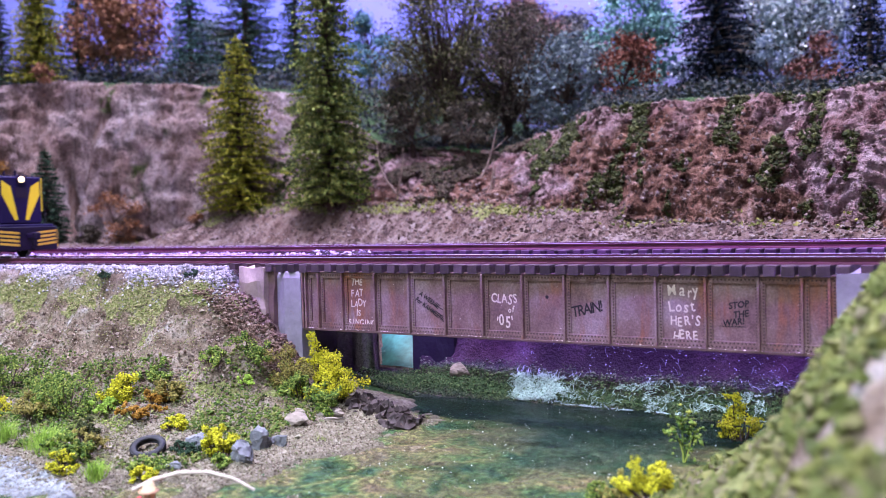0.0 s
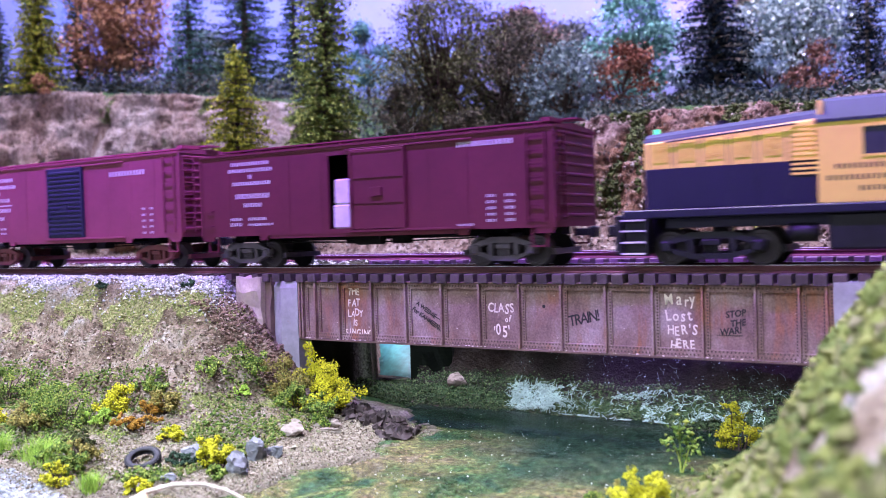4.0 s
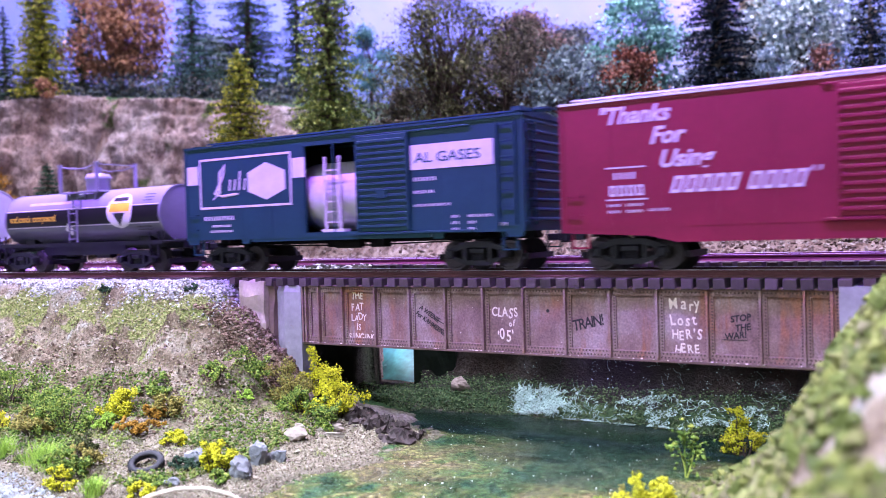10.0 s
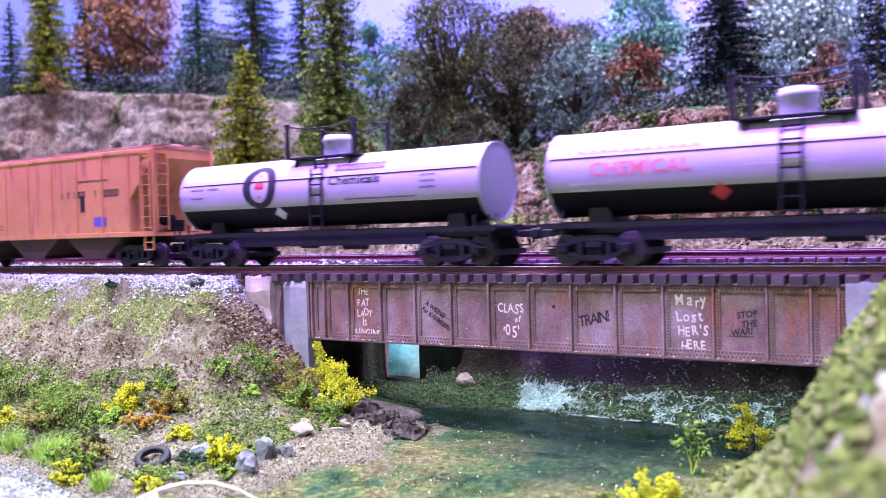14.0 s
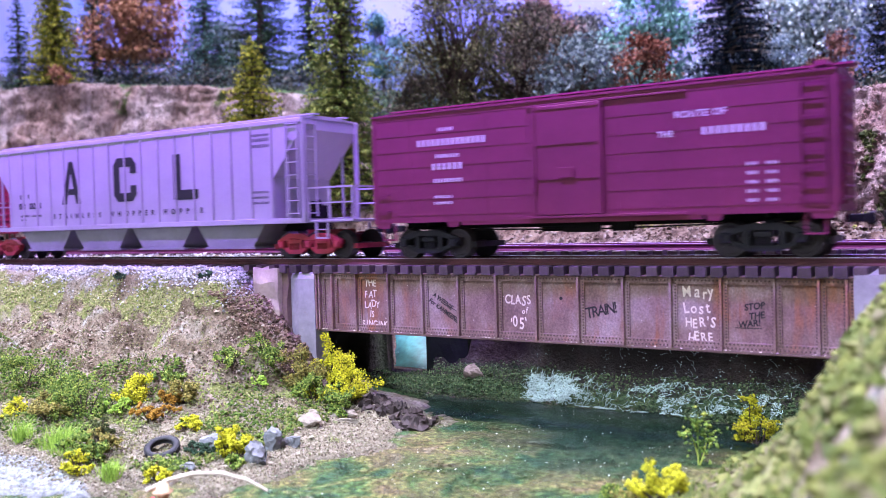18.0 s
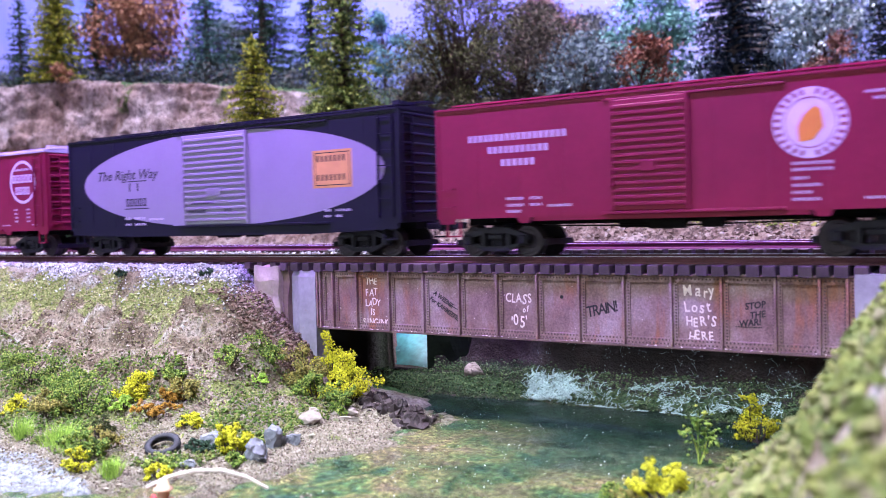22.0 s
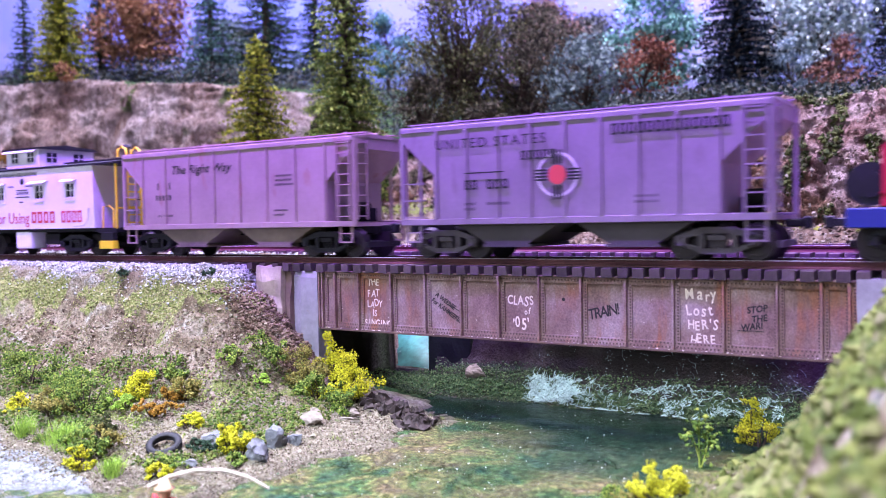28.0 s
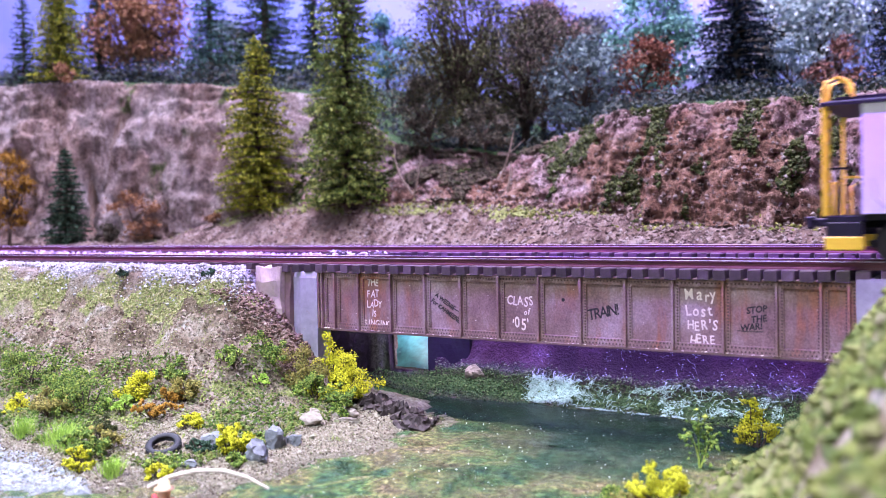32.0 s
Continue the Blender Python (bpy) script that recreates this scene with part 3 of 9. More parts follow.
def girder_paint():
    """Dull purple-brown paint: dust, rust runs and a fine sandy speckle."""
    m, nt, link, bsdf = node_mat("rusty_girder_paint")

    def mixed(fac, a, b, kind="MIX"):
        x = nt.new("ShaderNodeMix")
        x.data_type, x.blend_type = "RGBA", kind
        if fac is None:
            x.inputs[0].default_value = 1
        else:
            link.new(fac, x.inputs[0])
        link.new(a, x.inputs[6])
        link.new(b, x.inputs[7])
        return x.outputs[2]

    def stretched(scale, sx, sz):
        n = noise_node(nt, link, scale, 5, 0.65)
        mp = nt.new("ShaderNodeMapping")
        mp.inputs["Scale"].default_value = (sx, 1, sz)
        link.new(n.inputs["Vector"].links[0].from_socket, mp.inputs["Vector"])
        link.new(mp.outputs[0], n.inputs["Vector"])
        return n

    cloud = ramp_node(nt, link, stretched(70, 1, 0.7).outputs[0], [(0.34, (0.14, 0.083, 0.072)), (0.5, (0.23, 0.145, 0.135)), (0.66, (0.32, 0.235, 0.24))])
    runs = ramp_node(nt, link, stretched(150, 1, 0.16).outputs[0], [(0.50, (0, 0, 0)), (0.62, (1, 1, 1))])
    patch = ramp_node(nt, link, noise_node(nt, link, 40, 4, 0.6).outputs[0], [(0.45, (0, 0, 0)), (0.6, (0.85, 0.85, 0.85))])
    rust = nt.new("ShaderNodeRGB")
    rust.outputs[0].default_value = (0.27, 0.115, 0.065, 1)
    out = mixed(mixed(None, runs.outputs[0], patch.outputs[0], "MULTIPLY"), cloud.outputs[0], rust.outputs[0])
    fine = noise_node(nt, link, 1500, 4, 0.8)
    grain = ramp_node(nt, link, fine.outputs[0], [(0.36, (0.70, 0.68, 0.67)), (0.52, (0.98, 0.98, 0.98)), (0.68, (1.35, 1.32, 1.3))])
    out = mixed(None, out, grain.outputs[0], "MULTIPLY")
    link.new(out, bsdf.inputs["Base Color"])
    bsdf.inputs["Roughness"].default_value = 0.72
    bsdf.inputs["Specular IOR Level"].default_value = 0.3
    b = nt.new("ShaderNodeBump")
    b.inputs["Strength"].default_value, b.inputs["Distance"].default_value = 0.4, 0.0003
    link.new(fine.outputs[0], b.inputs["Height"])
    link.new(b.outputs[0], bsdf.inputs["Normal"])
    return m


M_CONC = surf("concrete", (0.31, 0.30, 0.31), 0.85, 0, 0.22, 90, 700, 0.3, wear=(0.24, 0.18, 0.14), wear_at=0.64)
M_STONE = surf("abutment_stone", (0.42, 0.34, 0.28), 0.9, 0, 0.25, 110, 800, 0.4, wear=(0.22, 0.14, 0.10), wear_at=0.62)
M_GIRDER = girder_paint()
M_RIVET = surf("dark_rivets", (0.10, 0.058, 0.052), 0.7, 0.1, 0.3, 120, 900, 0)
M_FLANGE = surf("weathered_flange", (0.15, 0.095, 0.078), 0.75, 0.1, 0.35, 90, 900, 0.3, wear=(0.5, 0.4, 0.36), wear_at=0.66)
M_TIE = surf("stained_ties", (0.105, 0.075, 0.08), 0.85, 0, 0.35, 120, 900, 0.4, piece=0.45)
M_TIETOP = surf("weathered_ties", (0.09, 0.06, 0.06), 0.85, 0, 0.35, 120, 900, 0.4, piece=0.4)
M_RAIL = surf("rusty_rail_side", (0.10, 0.032, 0.033), 0.6, 0.3, 0.3, 60, 700, 0.2)
M_HEAD = surf("polished_rail_head", (0.86, 0.82, 0.84), 0.42, 0.6, 0.2, 60, 700, 0.05)
M_STONES = surf("ballast_stones", (0.5, 0.46, 0.47), 0.9, 0, 0.3, 200, 1500, 0.2, island=[(0.13, 0.125, 0.13), (0.33, 0.32, 0.34), (0.48, 0.465, 0.485), (0.62, 0.61, 0.62)])
M_WHITE = surf("chalk_white_paint", (0.78, 0.66, 0.56), 0.8, 0, 0.2, 300, 1500, 0)
M_INK = surf("black_marker", (0.018, 0.014, 0.016), 0.7, 0, 0.2, 300, 1500, 0)


# ---- writing ----
def text_mesh(words, size, material, extrude=0.03, shear=0.0, space=1.0, align="LEFT", stretch=1.0, bold=0.0, line=1.0):
    cu = bpy.data.curves.new("words", "FONT")
    cu.body, cu.size, cu.extrude, cu.shear, cu.space_character, cu.align_x, cu.space_line = words, size * MM, extrude * MM, shear, space, align, line
    cu.offset = bold * MM
    cu.resolution_u = 3
    ob = new("words", cu)
    bpy.context.view_layer.update()
    data = bpy.data.meshes.new_from_object(ob.evaluated_get(bpy.context.evaluated_depsgraph_get()))
    bpy.data.objects.remove(ob)
    bpy.data.curves.remove(cu)
    if stretch != 1.0:
        data.transform(Matrix.Diagonal((stretch, 1, 1, 1)))
    data.materials.clear()
    data.materials.append(material)
    return data


def lettering(parent, words, size, x, y, z, material, tilt=0.0, **more):
    """Writing that stands on a side that faces -y; x, z: its lower left corner."""
    ob = new("lettering", text_mesh(words, size, material, **more))
    ob.parent = parent
    ob.matrix_local = Matrix.Translation((x * MM, y * MM, z * MM)) @ Euler((0, -radians(tilt), 0)).to_matrix().to_4x4() @ Euler((radians(90), 0, 0)).to_matrix().to_4x4()
    return ob


def stroke_cells(x, z, w, h):
    """Plain strokes as wide and tall as a row of small writing: boxes (x0, x1, z0, z1)."""
    cell = max(0.8, h * 0.8)
    n = max(1, round(w / cell))
    cell = w / n
    out = []
    for k in range(n):
        a, b = x + cell * k, x + cell * (k + 0.76)
        t = min(0.24 * h, 0.3 * (b - a))
        if h < 2.6:
            out.append((a, x + cell * (k + .46), z + .06 * h, z + .94 * h))
            continue
        out.append((a, a + t, z, z + h))
        if n > 1:
            out += [(b - t, b, z, z + h), (a + t, b - t, z + h - t, z + h), (a + t, b - t, z, z + t)]
    return out


def bars(parent, spots, y, material, name="lettering", shear=0.0):
    """Rows of unreadable small writing: (x, z, width, height)."""
    g = Geo()
    for x, z, w, h in spots:
        if h < 0.6:
            g.box(x, x + w, y - 0.03, y + 0.02, z, z + h)
            continue
        for a, b, z0, z1 in stroke_cells(x, z, w, h):
            k = len(g.v)
            g.box(a, b, y - 0.03, y + 0.02, z0, z1)
            g.v[k:] = [(px + shear * (pz - z), py, pz) for px, py, pz in g.v[k:]]
    return tagged(part(name, g, material, parent), kind="stuff")


# ---- bridge and tracks ----
def rail_run(g, head, x0, x1, y, z):
    g.slab([(y - 1.1, z - 2.1), (y + 1.1, z - 2.1), (y + 1.0, z - 1.75), (y + 0.35, z - 1.55), (y + 0.35, z - 0.6), (y + 0.6, z - 0.5), (y + 0.6, z - 0.06),
            (y - 0.6, z - 0.06), (y - 0.6, z - 0.5), (y - 0.35, z - 0.6), (y - 0.35, z - 1.55), (y - 1.0, z - 1.75)], x0, x1)
    head.box(x0, x1, y - 0.55, y + 0.55, z - 0.06, z)


def tie_mesh(name, length, w, h, seed, material):
    g = Geo().box(-w / 2, w / 2, -length / 2, length / 2, -h, 0, 0.22)
    r = random.Random(seed)
    g.v = [(x + r.uniform(-.12, .12), y + r.uniform(-.25, .25), z + r.uniform(-.1, .06)) for x, y, z in g.v]
    return mesh_of(name, g, material)


def track(name, yc, z, label, spans, bridge_ties):
    root = thing(name, 0, yc, z, label, "railway track")
    g, head = Geo(), Geo()
    for x0, x1 in spans:
        for s in (-1, 1):
            rail_run(g, head, x0, x1, s * 8.8, 0)
    part("rail", g, M_RAIL, root, "rust-brown rail sides")
    part("rail_head", head, M_HEAD, root, "bright worn rail heads")
    kinds = [tie_mesh("tie", 29, 3.3, 3.0, k, M_TIE) for k in range(5)]
    k = 0
    for x in bridge_ties:
        ob = new("tie", kinds[k % 5])
        ob.parent = root
        ob.matrix_local = pose(x * MM, rng.uniform(-.35, .35) * MM, -2.15 * MM, 0, 0, rng.uniform(-1.2, 1.2))
        k += 1
    far = Geo()
    x = -4150.0
    while x < 3900:
        if not (bridge_ties and bridge_ties[0] - 3 < x < bridge_ties[-1] + 3):
            far.box(x - 1.4, x + 1.4, -14, 14, -4.4, -2.15)
        x += 6.6
    tagged(part("tie_run", far, M_TIETOP, root), "dark ties half sunk in ballast", kind="stuff")
    return root


def tie_row(x0, x1):
    out, x = [], x0
    while x < x1:
        out.append(x)
        x += float(np.interp(x, (-200, -30), (5.6, 4.3)))
    return out


def build_girder_bridge():
    root = thing("girder_bridge", -115, 0, -26, "rust-brown riveted plate girder bridge with painted graffiti", "bridge")

    def put(name, g, mat, label=""):
        g.v = [(x + 115, y, z + 26) for x, y, z in g.v]
        return part(name, g, mat, root, label)

    for y, front in ((0.6, True), (23.2, False)):
        nm = "girder"
        put(nm, Geo().box(-202, -26, y - 0.5 if front else y, y + 0.5, -25, -5.3, 0.1), M_GIRDER, "brown web plate streaked with rust")
        put("bottom_flange", Geo().box(-202.4, -25.6, y - 2.2, y + 2.2, -25.8, -25.1, 0.12), M_FLANGE, "scuffed bottom flange")
        put("bottom_angle", Geo().box(-202.2, -25.8, y - 1.2, y - 0.5, -25.1, -22.9, 0.1), M_GIRDER)
        put("top_angle", Geo().box(-202.2, -25.8, y - 1.2, y - 0.5, -7.2, -5.2, 0.1), M_GIRDER)
        put("top_flange", Geo().box(-202.4, -25.6, y - 2.0, y + 2.0, -5.25, -4.75, 0.1), M_FLANGE)
    xs = [-202.0, -200.6, -194.8] + [-184.2 + 13.97 * k for k in range(11)] + [-33.6, -27.0]
    for x in xs:
        g = Geo().box(x - 0.55, x + 0.15, -2.0, 0.15, -25.1, -5.3, 0.1).box(x - 0.1, x + 1.4, -0.55, 0.12, -25, -5.3, 0.06)
        put("stiffener", g, M_GIRDER)
    rivets = Geo()

    def rivet(x, z, y):
        n = 6
        ring = [(x + 0.3 * math.cos(6.283 * i / n), y, z + 0.3 * math.sin(6.283 * i / n)) for i in range(n)]
        rivets.add(ring + [(x, y - 0.17, z)], [(i, (i + 1) % n, n) for i in range(n)], True)

    for x in xs:
        for k in range(22):
            rivet(x + 0.95, -24.2 + k * 0.86, -0.56)
            rivet(x - 1.0, -24.2 + k * 0.86, 0.09)
    x = -201.5
    while x < -26:
        rivet(x, -23.4, -0.61)
        rivet(x + 0.5, -24.5, -0.61)
        rivet(x, -6.1, -0.61)
        x += 1.05
    tagged(put("rivets", rivets, M_RIVET), kind="stuff")
    # cross frames between the two girders
    for x in range(-195, -25, 28):
        g = Geo().box(x - .8, x + .8, 1.1, 22.7, -24.6, -23, 0.1).box(x - .8, x + .8, 1.1, 22.7, -8, -6.4, 0.1)
        put("cross_frame", g, M_GIRDER)

    def scrawl(words, size, x, z, mat, **more):
        return lettering(root, words, size, x + 115, 0.02, z + 26, mat, **more)

    def brush(words, size, x, z, mat, bold, stretch):
        """Hand-painted capitals: every letter leans and sits a little differently."""
        for ch in words:
            k = rng.uniform(0.9, 1.1)
            scrawl(ch, size * k, x, z + rng.uniform(-.08, .08) * size, mat, bold=bold, stretch=stretch, tilt=rng.uniform(-9, 9))
            x += size * stretch * {"I": 0.34, "'": 0.3, "i": 0.3, "M": 0.92, "L": 0.56, "t": 0.42, "r": 0.45, "f": 0.4, "N": 0.78, "G": 0.78, "O": 0.8, "0": 0.62}.get(ch, 0.66)

    for w, size, x, z in (("THE", 3.5, -181.6, -9.8), ("FAT", 3.4, -181.6, -13.4), ("LADY", 3.4, -181.8, -17.0), ("IS", 3.2, -179.6, -20.2), ("SINGING", 3.3, -182.8, -23.7)):
        brush(w, size, x, z, M_WHITE, 0.04, 0.78)
    for w, size, x, z in (("CLASS", 4.2, -126.2, -14.2), ("of", 2.8, -120.2, -17.2), ("'05'", 4.9, -124.6, -21.6)):
        brush(w, size, x, z, M_WHITE, 0.07, 0.74)
    for w, size, x, z in (("Mary", 4.5, -69.6, -11.0), ("Lost", 4.3, -69.3, -15.2), ("HER'S", 3.9, -69.0, -19.2), ("HERE", 3.7, -68.4, -23.2)):
        brush(w, size, x, z, M_WHITE, 0.06, 0.78)
    for w, x, z in (("A WEENIE", -153.4, -12.3), ("For KAHMEENIE", -155.0, -14.2)):
        scrawl(w, 2.2, x, z, M_INK, bold=0.06, tilt=-32, stretch=0.86, shear=0.15)
    g = Geo().box(0, 7, -0.03, 0.02, -.12, .12, m=Matrix.Translation((-149 + 115, 0, -14.9 + 26)) @ Euler((0, radians(24), 0)).to_matrix().to_4x4())
    g.box(0, 6, -0.03, 0.02, -.12, .12, m=Matrix.Translation((-146 + 115, 0, -18.3 + 26)) @ Euler((0, radians(26), 0)).to_matrix().to_4x4())
    part("underline", g, M_INK, root)
    scrawl("TRAIN!", 4.6, -98.6, -18.0, M_INK, bold=0.06, tilt=13, space=0.8, stretch=0.82, shear=.12)
    for w, x, z in (("STOP", -52.8, -14.2), ("THE", -51.6, -16.6), ("WAR!", -54.4, -19.0)):
        scrawl(w, 2.5, x, z, M_INK, bold=0.07, tilt=9, shear=.2, stretch=.9)
    part("underline", Geo().box(59.6, 66.5, -0.03, 0.02, 7.0, 7.2), M_INK, root)
    # chips of paint and dust on the web and flange
    chips = Geo()
    for k in range(120):
        x = rng.uniform(-200, -30)
        if rng.random() < 0.75:
            chips.lump((x + 115, rng.uniform(-1.9, -1.0), 1.0), rng.uniform(0.15, 0.5), 0.3)
        else:
            chips.lump((x + 115, -0.0, rng.uniform(-24, -8) + 26), rng.uniform(0.12, 0.3), 0.5)
    tagged(part("paint_flakes", chips, M_WHITE, root), kind="stuff")
    part("bolt_hole", Geo().cyl((-106.8 + 115, 0.0, 13.9), (-106.8 + 115, -0.08, 13.9), 0.55, 12), M_INK, root)


def rough_block(name, x0, x1, y0, y1, z0, z1, mat, label, cat, amount=0.5, top=None):
    bm = bmesh.new()
    bmesh.ops.create_cube(bm, size=1)
    bmesh.ops.subdivide_edges(bm, edges=bm.edges[:], cuts=6, use_grid_fill=True)
    for v in bm.verts:
        p = Vector((x0 + (v.co.x + .5) * (x1 - x0), y0 + (v.co.y + .5) * (y1 - y0), z0 + (v.co.z + .5) * (z1 - z0)))
        if top:
            p = top(p)
        d = noise.noise_vector(p * 0.18) * amount
        v.co = (p + d) * MM
    data = bpy.data.meshes.new(name)
    bm.to_mesh(data)
    bm.free()
    data.materials.append(mat)
    return tagged(new(name, data), label, cat)


def build_abutments():
    # cast pier with a chamfered corner and a sloped cap
    g = Geo()
    plan = [(-218, 1.5), (-210.5, -2.2), (-202.6, -2.2), (-202.6, 5), (-218, 5)]
    inner = [(-217, 2.2), (-210.2, -1.3), (-203.2, -1.3), (-203.2, 4.4), (-217, 4.4)]
    n = len(plan)
    levels = [[(x, y, -47) for x, y in plan], [(x, y, -26) for x, y in plan], [(x, y, -7.2) for x, y in plan], [(x, y, -4.9) for x, y in inner]]
    g.add([p for q in levels for p in q], [(k * n + i, k * n + (i + 1) % n, (k + 1) * n + (i + 1) % n, (k + 1) * n + i) for k in range(3) for i in range(n)] + [tuple(3 * n + i for i in range(n))])
    solid("abutment_pier", g, M_CONC, "grey cast concrete pier with a chamfered corner", "bridge pier")
    rough_block("abutment_wing", -231.5, -219, -3.6, 27.5, -40, -3.4, M_STONE, "pale tan plaster wing wall of the bridge", "wall", 1.5)
    rough_block("abutment_backing", -219.0, -216.3, -1.2, 27, -44, -3.2, surf("brown_strip", (0.17, 0.11, 0.095), 0.9, 0, 0.3, 110, 800, 0.4), "rough brown strip of wall beside the pier", "wall", 0.8)
    rough_block("abutment_pier", -25.4, -12, -3, 27, -48, -4.1, M_CONC, "grey cast concrete pier under the girder end", "bridge pier", 0.3)
    # moss green taken down to near black: the pier's shade sits in its colour
    rough_block("rear_pier", -187, -168, 46, 66, -48, -5, surf("mossy_shade_concrete", (0.007, 0.016, 0.008), 0.9, 0, 0.4, 80, 700, 0.4), "moss-stained pier under the second track, coloured near black for its shade", "bridge pier", 0.6)
    # out of sight; added to keep the overhead fill off the bank below
    rough_block("shade_deck", -213, -20, 45, 80, -6.5, -3.0, surf("shade_deck_dark", (0.05, 0.04, 0.04), 0.9, 0, 0.3, 80, 700, 0.2), "unseen dark deck added under the second track to shade the bank", "bridge deck", 0.2)
    pond = surf("painted_pond", (0.05, 0.25, 0.19), 0.45, 0, 0.5, 70, 500, 0.1, wear=(0.20, 0.42, 0.34), wear_at=0.62)
    gx, v = np.meshgrid(np.linspace(-14, 14, 15), np.linspace(0, 1, 12), indexing="ij")
    y = 68 + 34 * v
    ob = sheet("painted_pond", gx - 195 - (y - 46) * 0.66, y, -50.5 + 26 * v ** 1.3 + 0.5 * fbm(gx / 5, y / 5, 77), pond)
    tagged(ob, "pale turquoise painted water seen under the second bridge", "water", kind="structure")


def lumps(p, r, flat=0.8, rough=0.4):
    """Many rough eight-sided grains as one Geo; p: points, r: radii."""
    n = len(p)
    q = np.array([(1, 0, 0), (-1, 0, 0), (0, 1, 0), (0, -1, 0), (0, 0, flat), (0, 0, -flat)], float)
    v = q[None] * np.asarray(r)[:, None, None] * nrng.uniform(1 - rough, 1 + rough, (n, 6, 1)) + nrng.normal(0, 0.16, (n, 6, 3)) * np.asarray(r)[:, None, None]
    a, b = nrng.uniform(0, 6.283, n), nrng.normal(0, 0.5, n)
    ca, sa, cb, sb = np.cos(a)[:, None], np.sin(a)[:, None], np.cos(b)[:, None], np.sin(b)[:, None]
    x, y, z = v[..., 0], v[..., 1], v[..., 2]
    y, z = y * cb - z * sb, y * sb + z * cb
    x, y = x * ca - y * sa, x * sa + y * ca
    v = np.stack([x, y, z], -1) + np.asarray(p)[:, None]
    g = Geo()
    g.v = v.reshape(-1, 3).tolist()
    f = np.array([(0, 2, 4), (2, 1, 4), (1, 3, 4), (3, 0, 4), (2, 0, 5), (1, 2, 5), (3, 1, 5), (0, 3, 5)])
    g.f = (f[None] + 6 * np.arange(n)[:, None, None]).reshape(-1, 3).tolist()
    g.smooth = [False] * len(g.f)
    return g


def scatter(n, x0, x1, y0, y1, keep, r0, r1, lift=0.3, flat=0.8):
    """Grains strewn over the ground wherever keep(x, y, z) allows."""
    x, y = nrng.uniform(x0, x1, n), nrng.uniform(y0, y1, n)
    z = height(x, y)
    k = keep(x, y, z)
    x, y, z = x[k], y[k], z[k]
    r = r0 + (r1 - r0) * nrng.random(len(x)) ** 1.7
    return lumps(np.stack([x, y, z + lift * nrng.random(len(x))], -1), r, flat)


def bank_distance(x, y):
    return np.hypot(np.maximum(0, x + 240), np.maximum(0, -11 - y))


def build_ballast():
    g = scatter(27000, -480, -231, -21, 0.5, lambda x, y, z: (y > -15 + 6 * fbm(x / 25, y / 25, 101) + 3 * nrng.random(len(x))) | (nrng.random(len(x)) < 0.03), 0.32, 0.8, 0.7)
    solid("ballast", g, M_STONES, "pale grey crushed stone ballast beside the track", "ballast", kind="stuff")
    g = scatter(9000, -900, -205, 0, 92, lambda x, y, z: ((y > 23) & (y < 46)) | (y > 79) | (y < 24), 0.6, 1.2, 0.5)
    solid("ballast", g, M_STONES, "pale grey ballast between the two tracks", "ballast", kind="stuff")


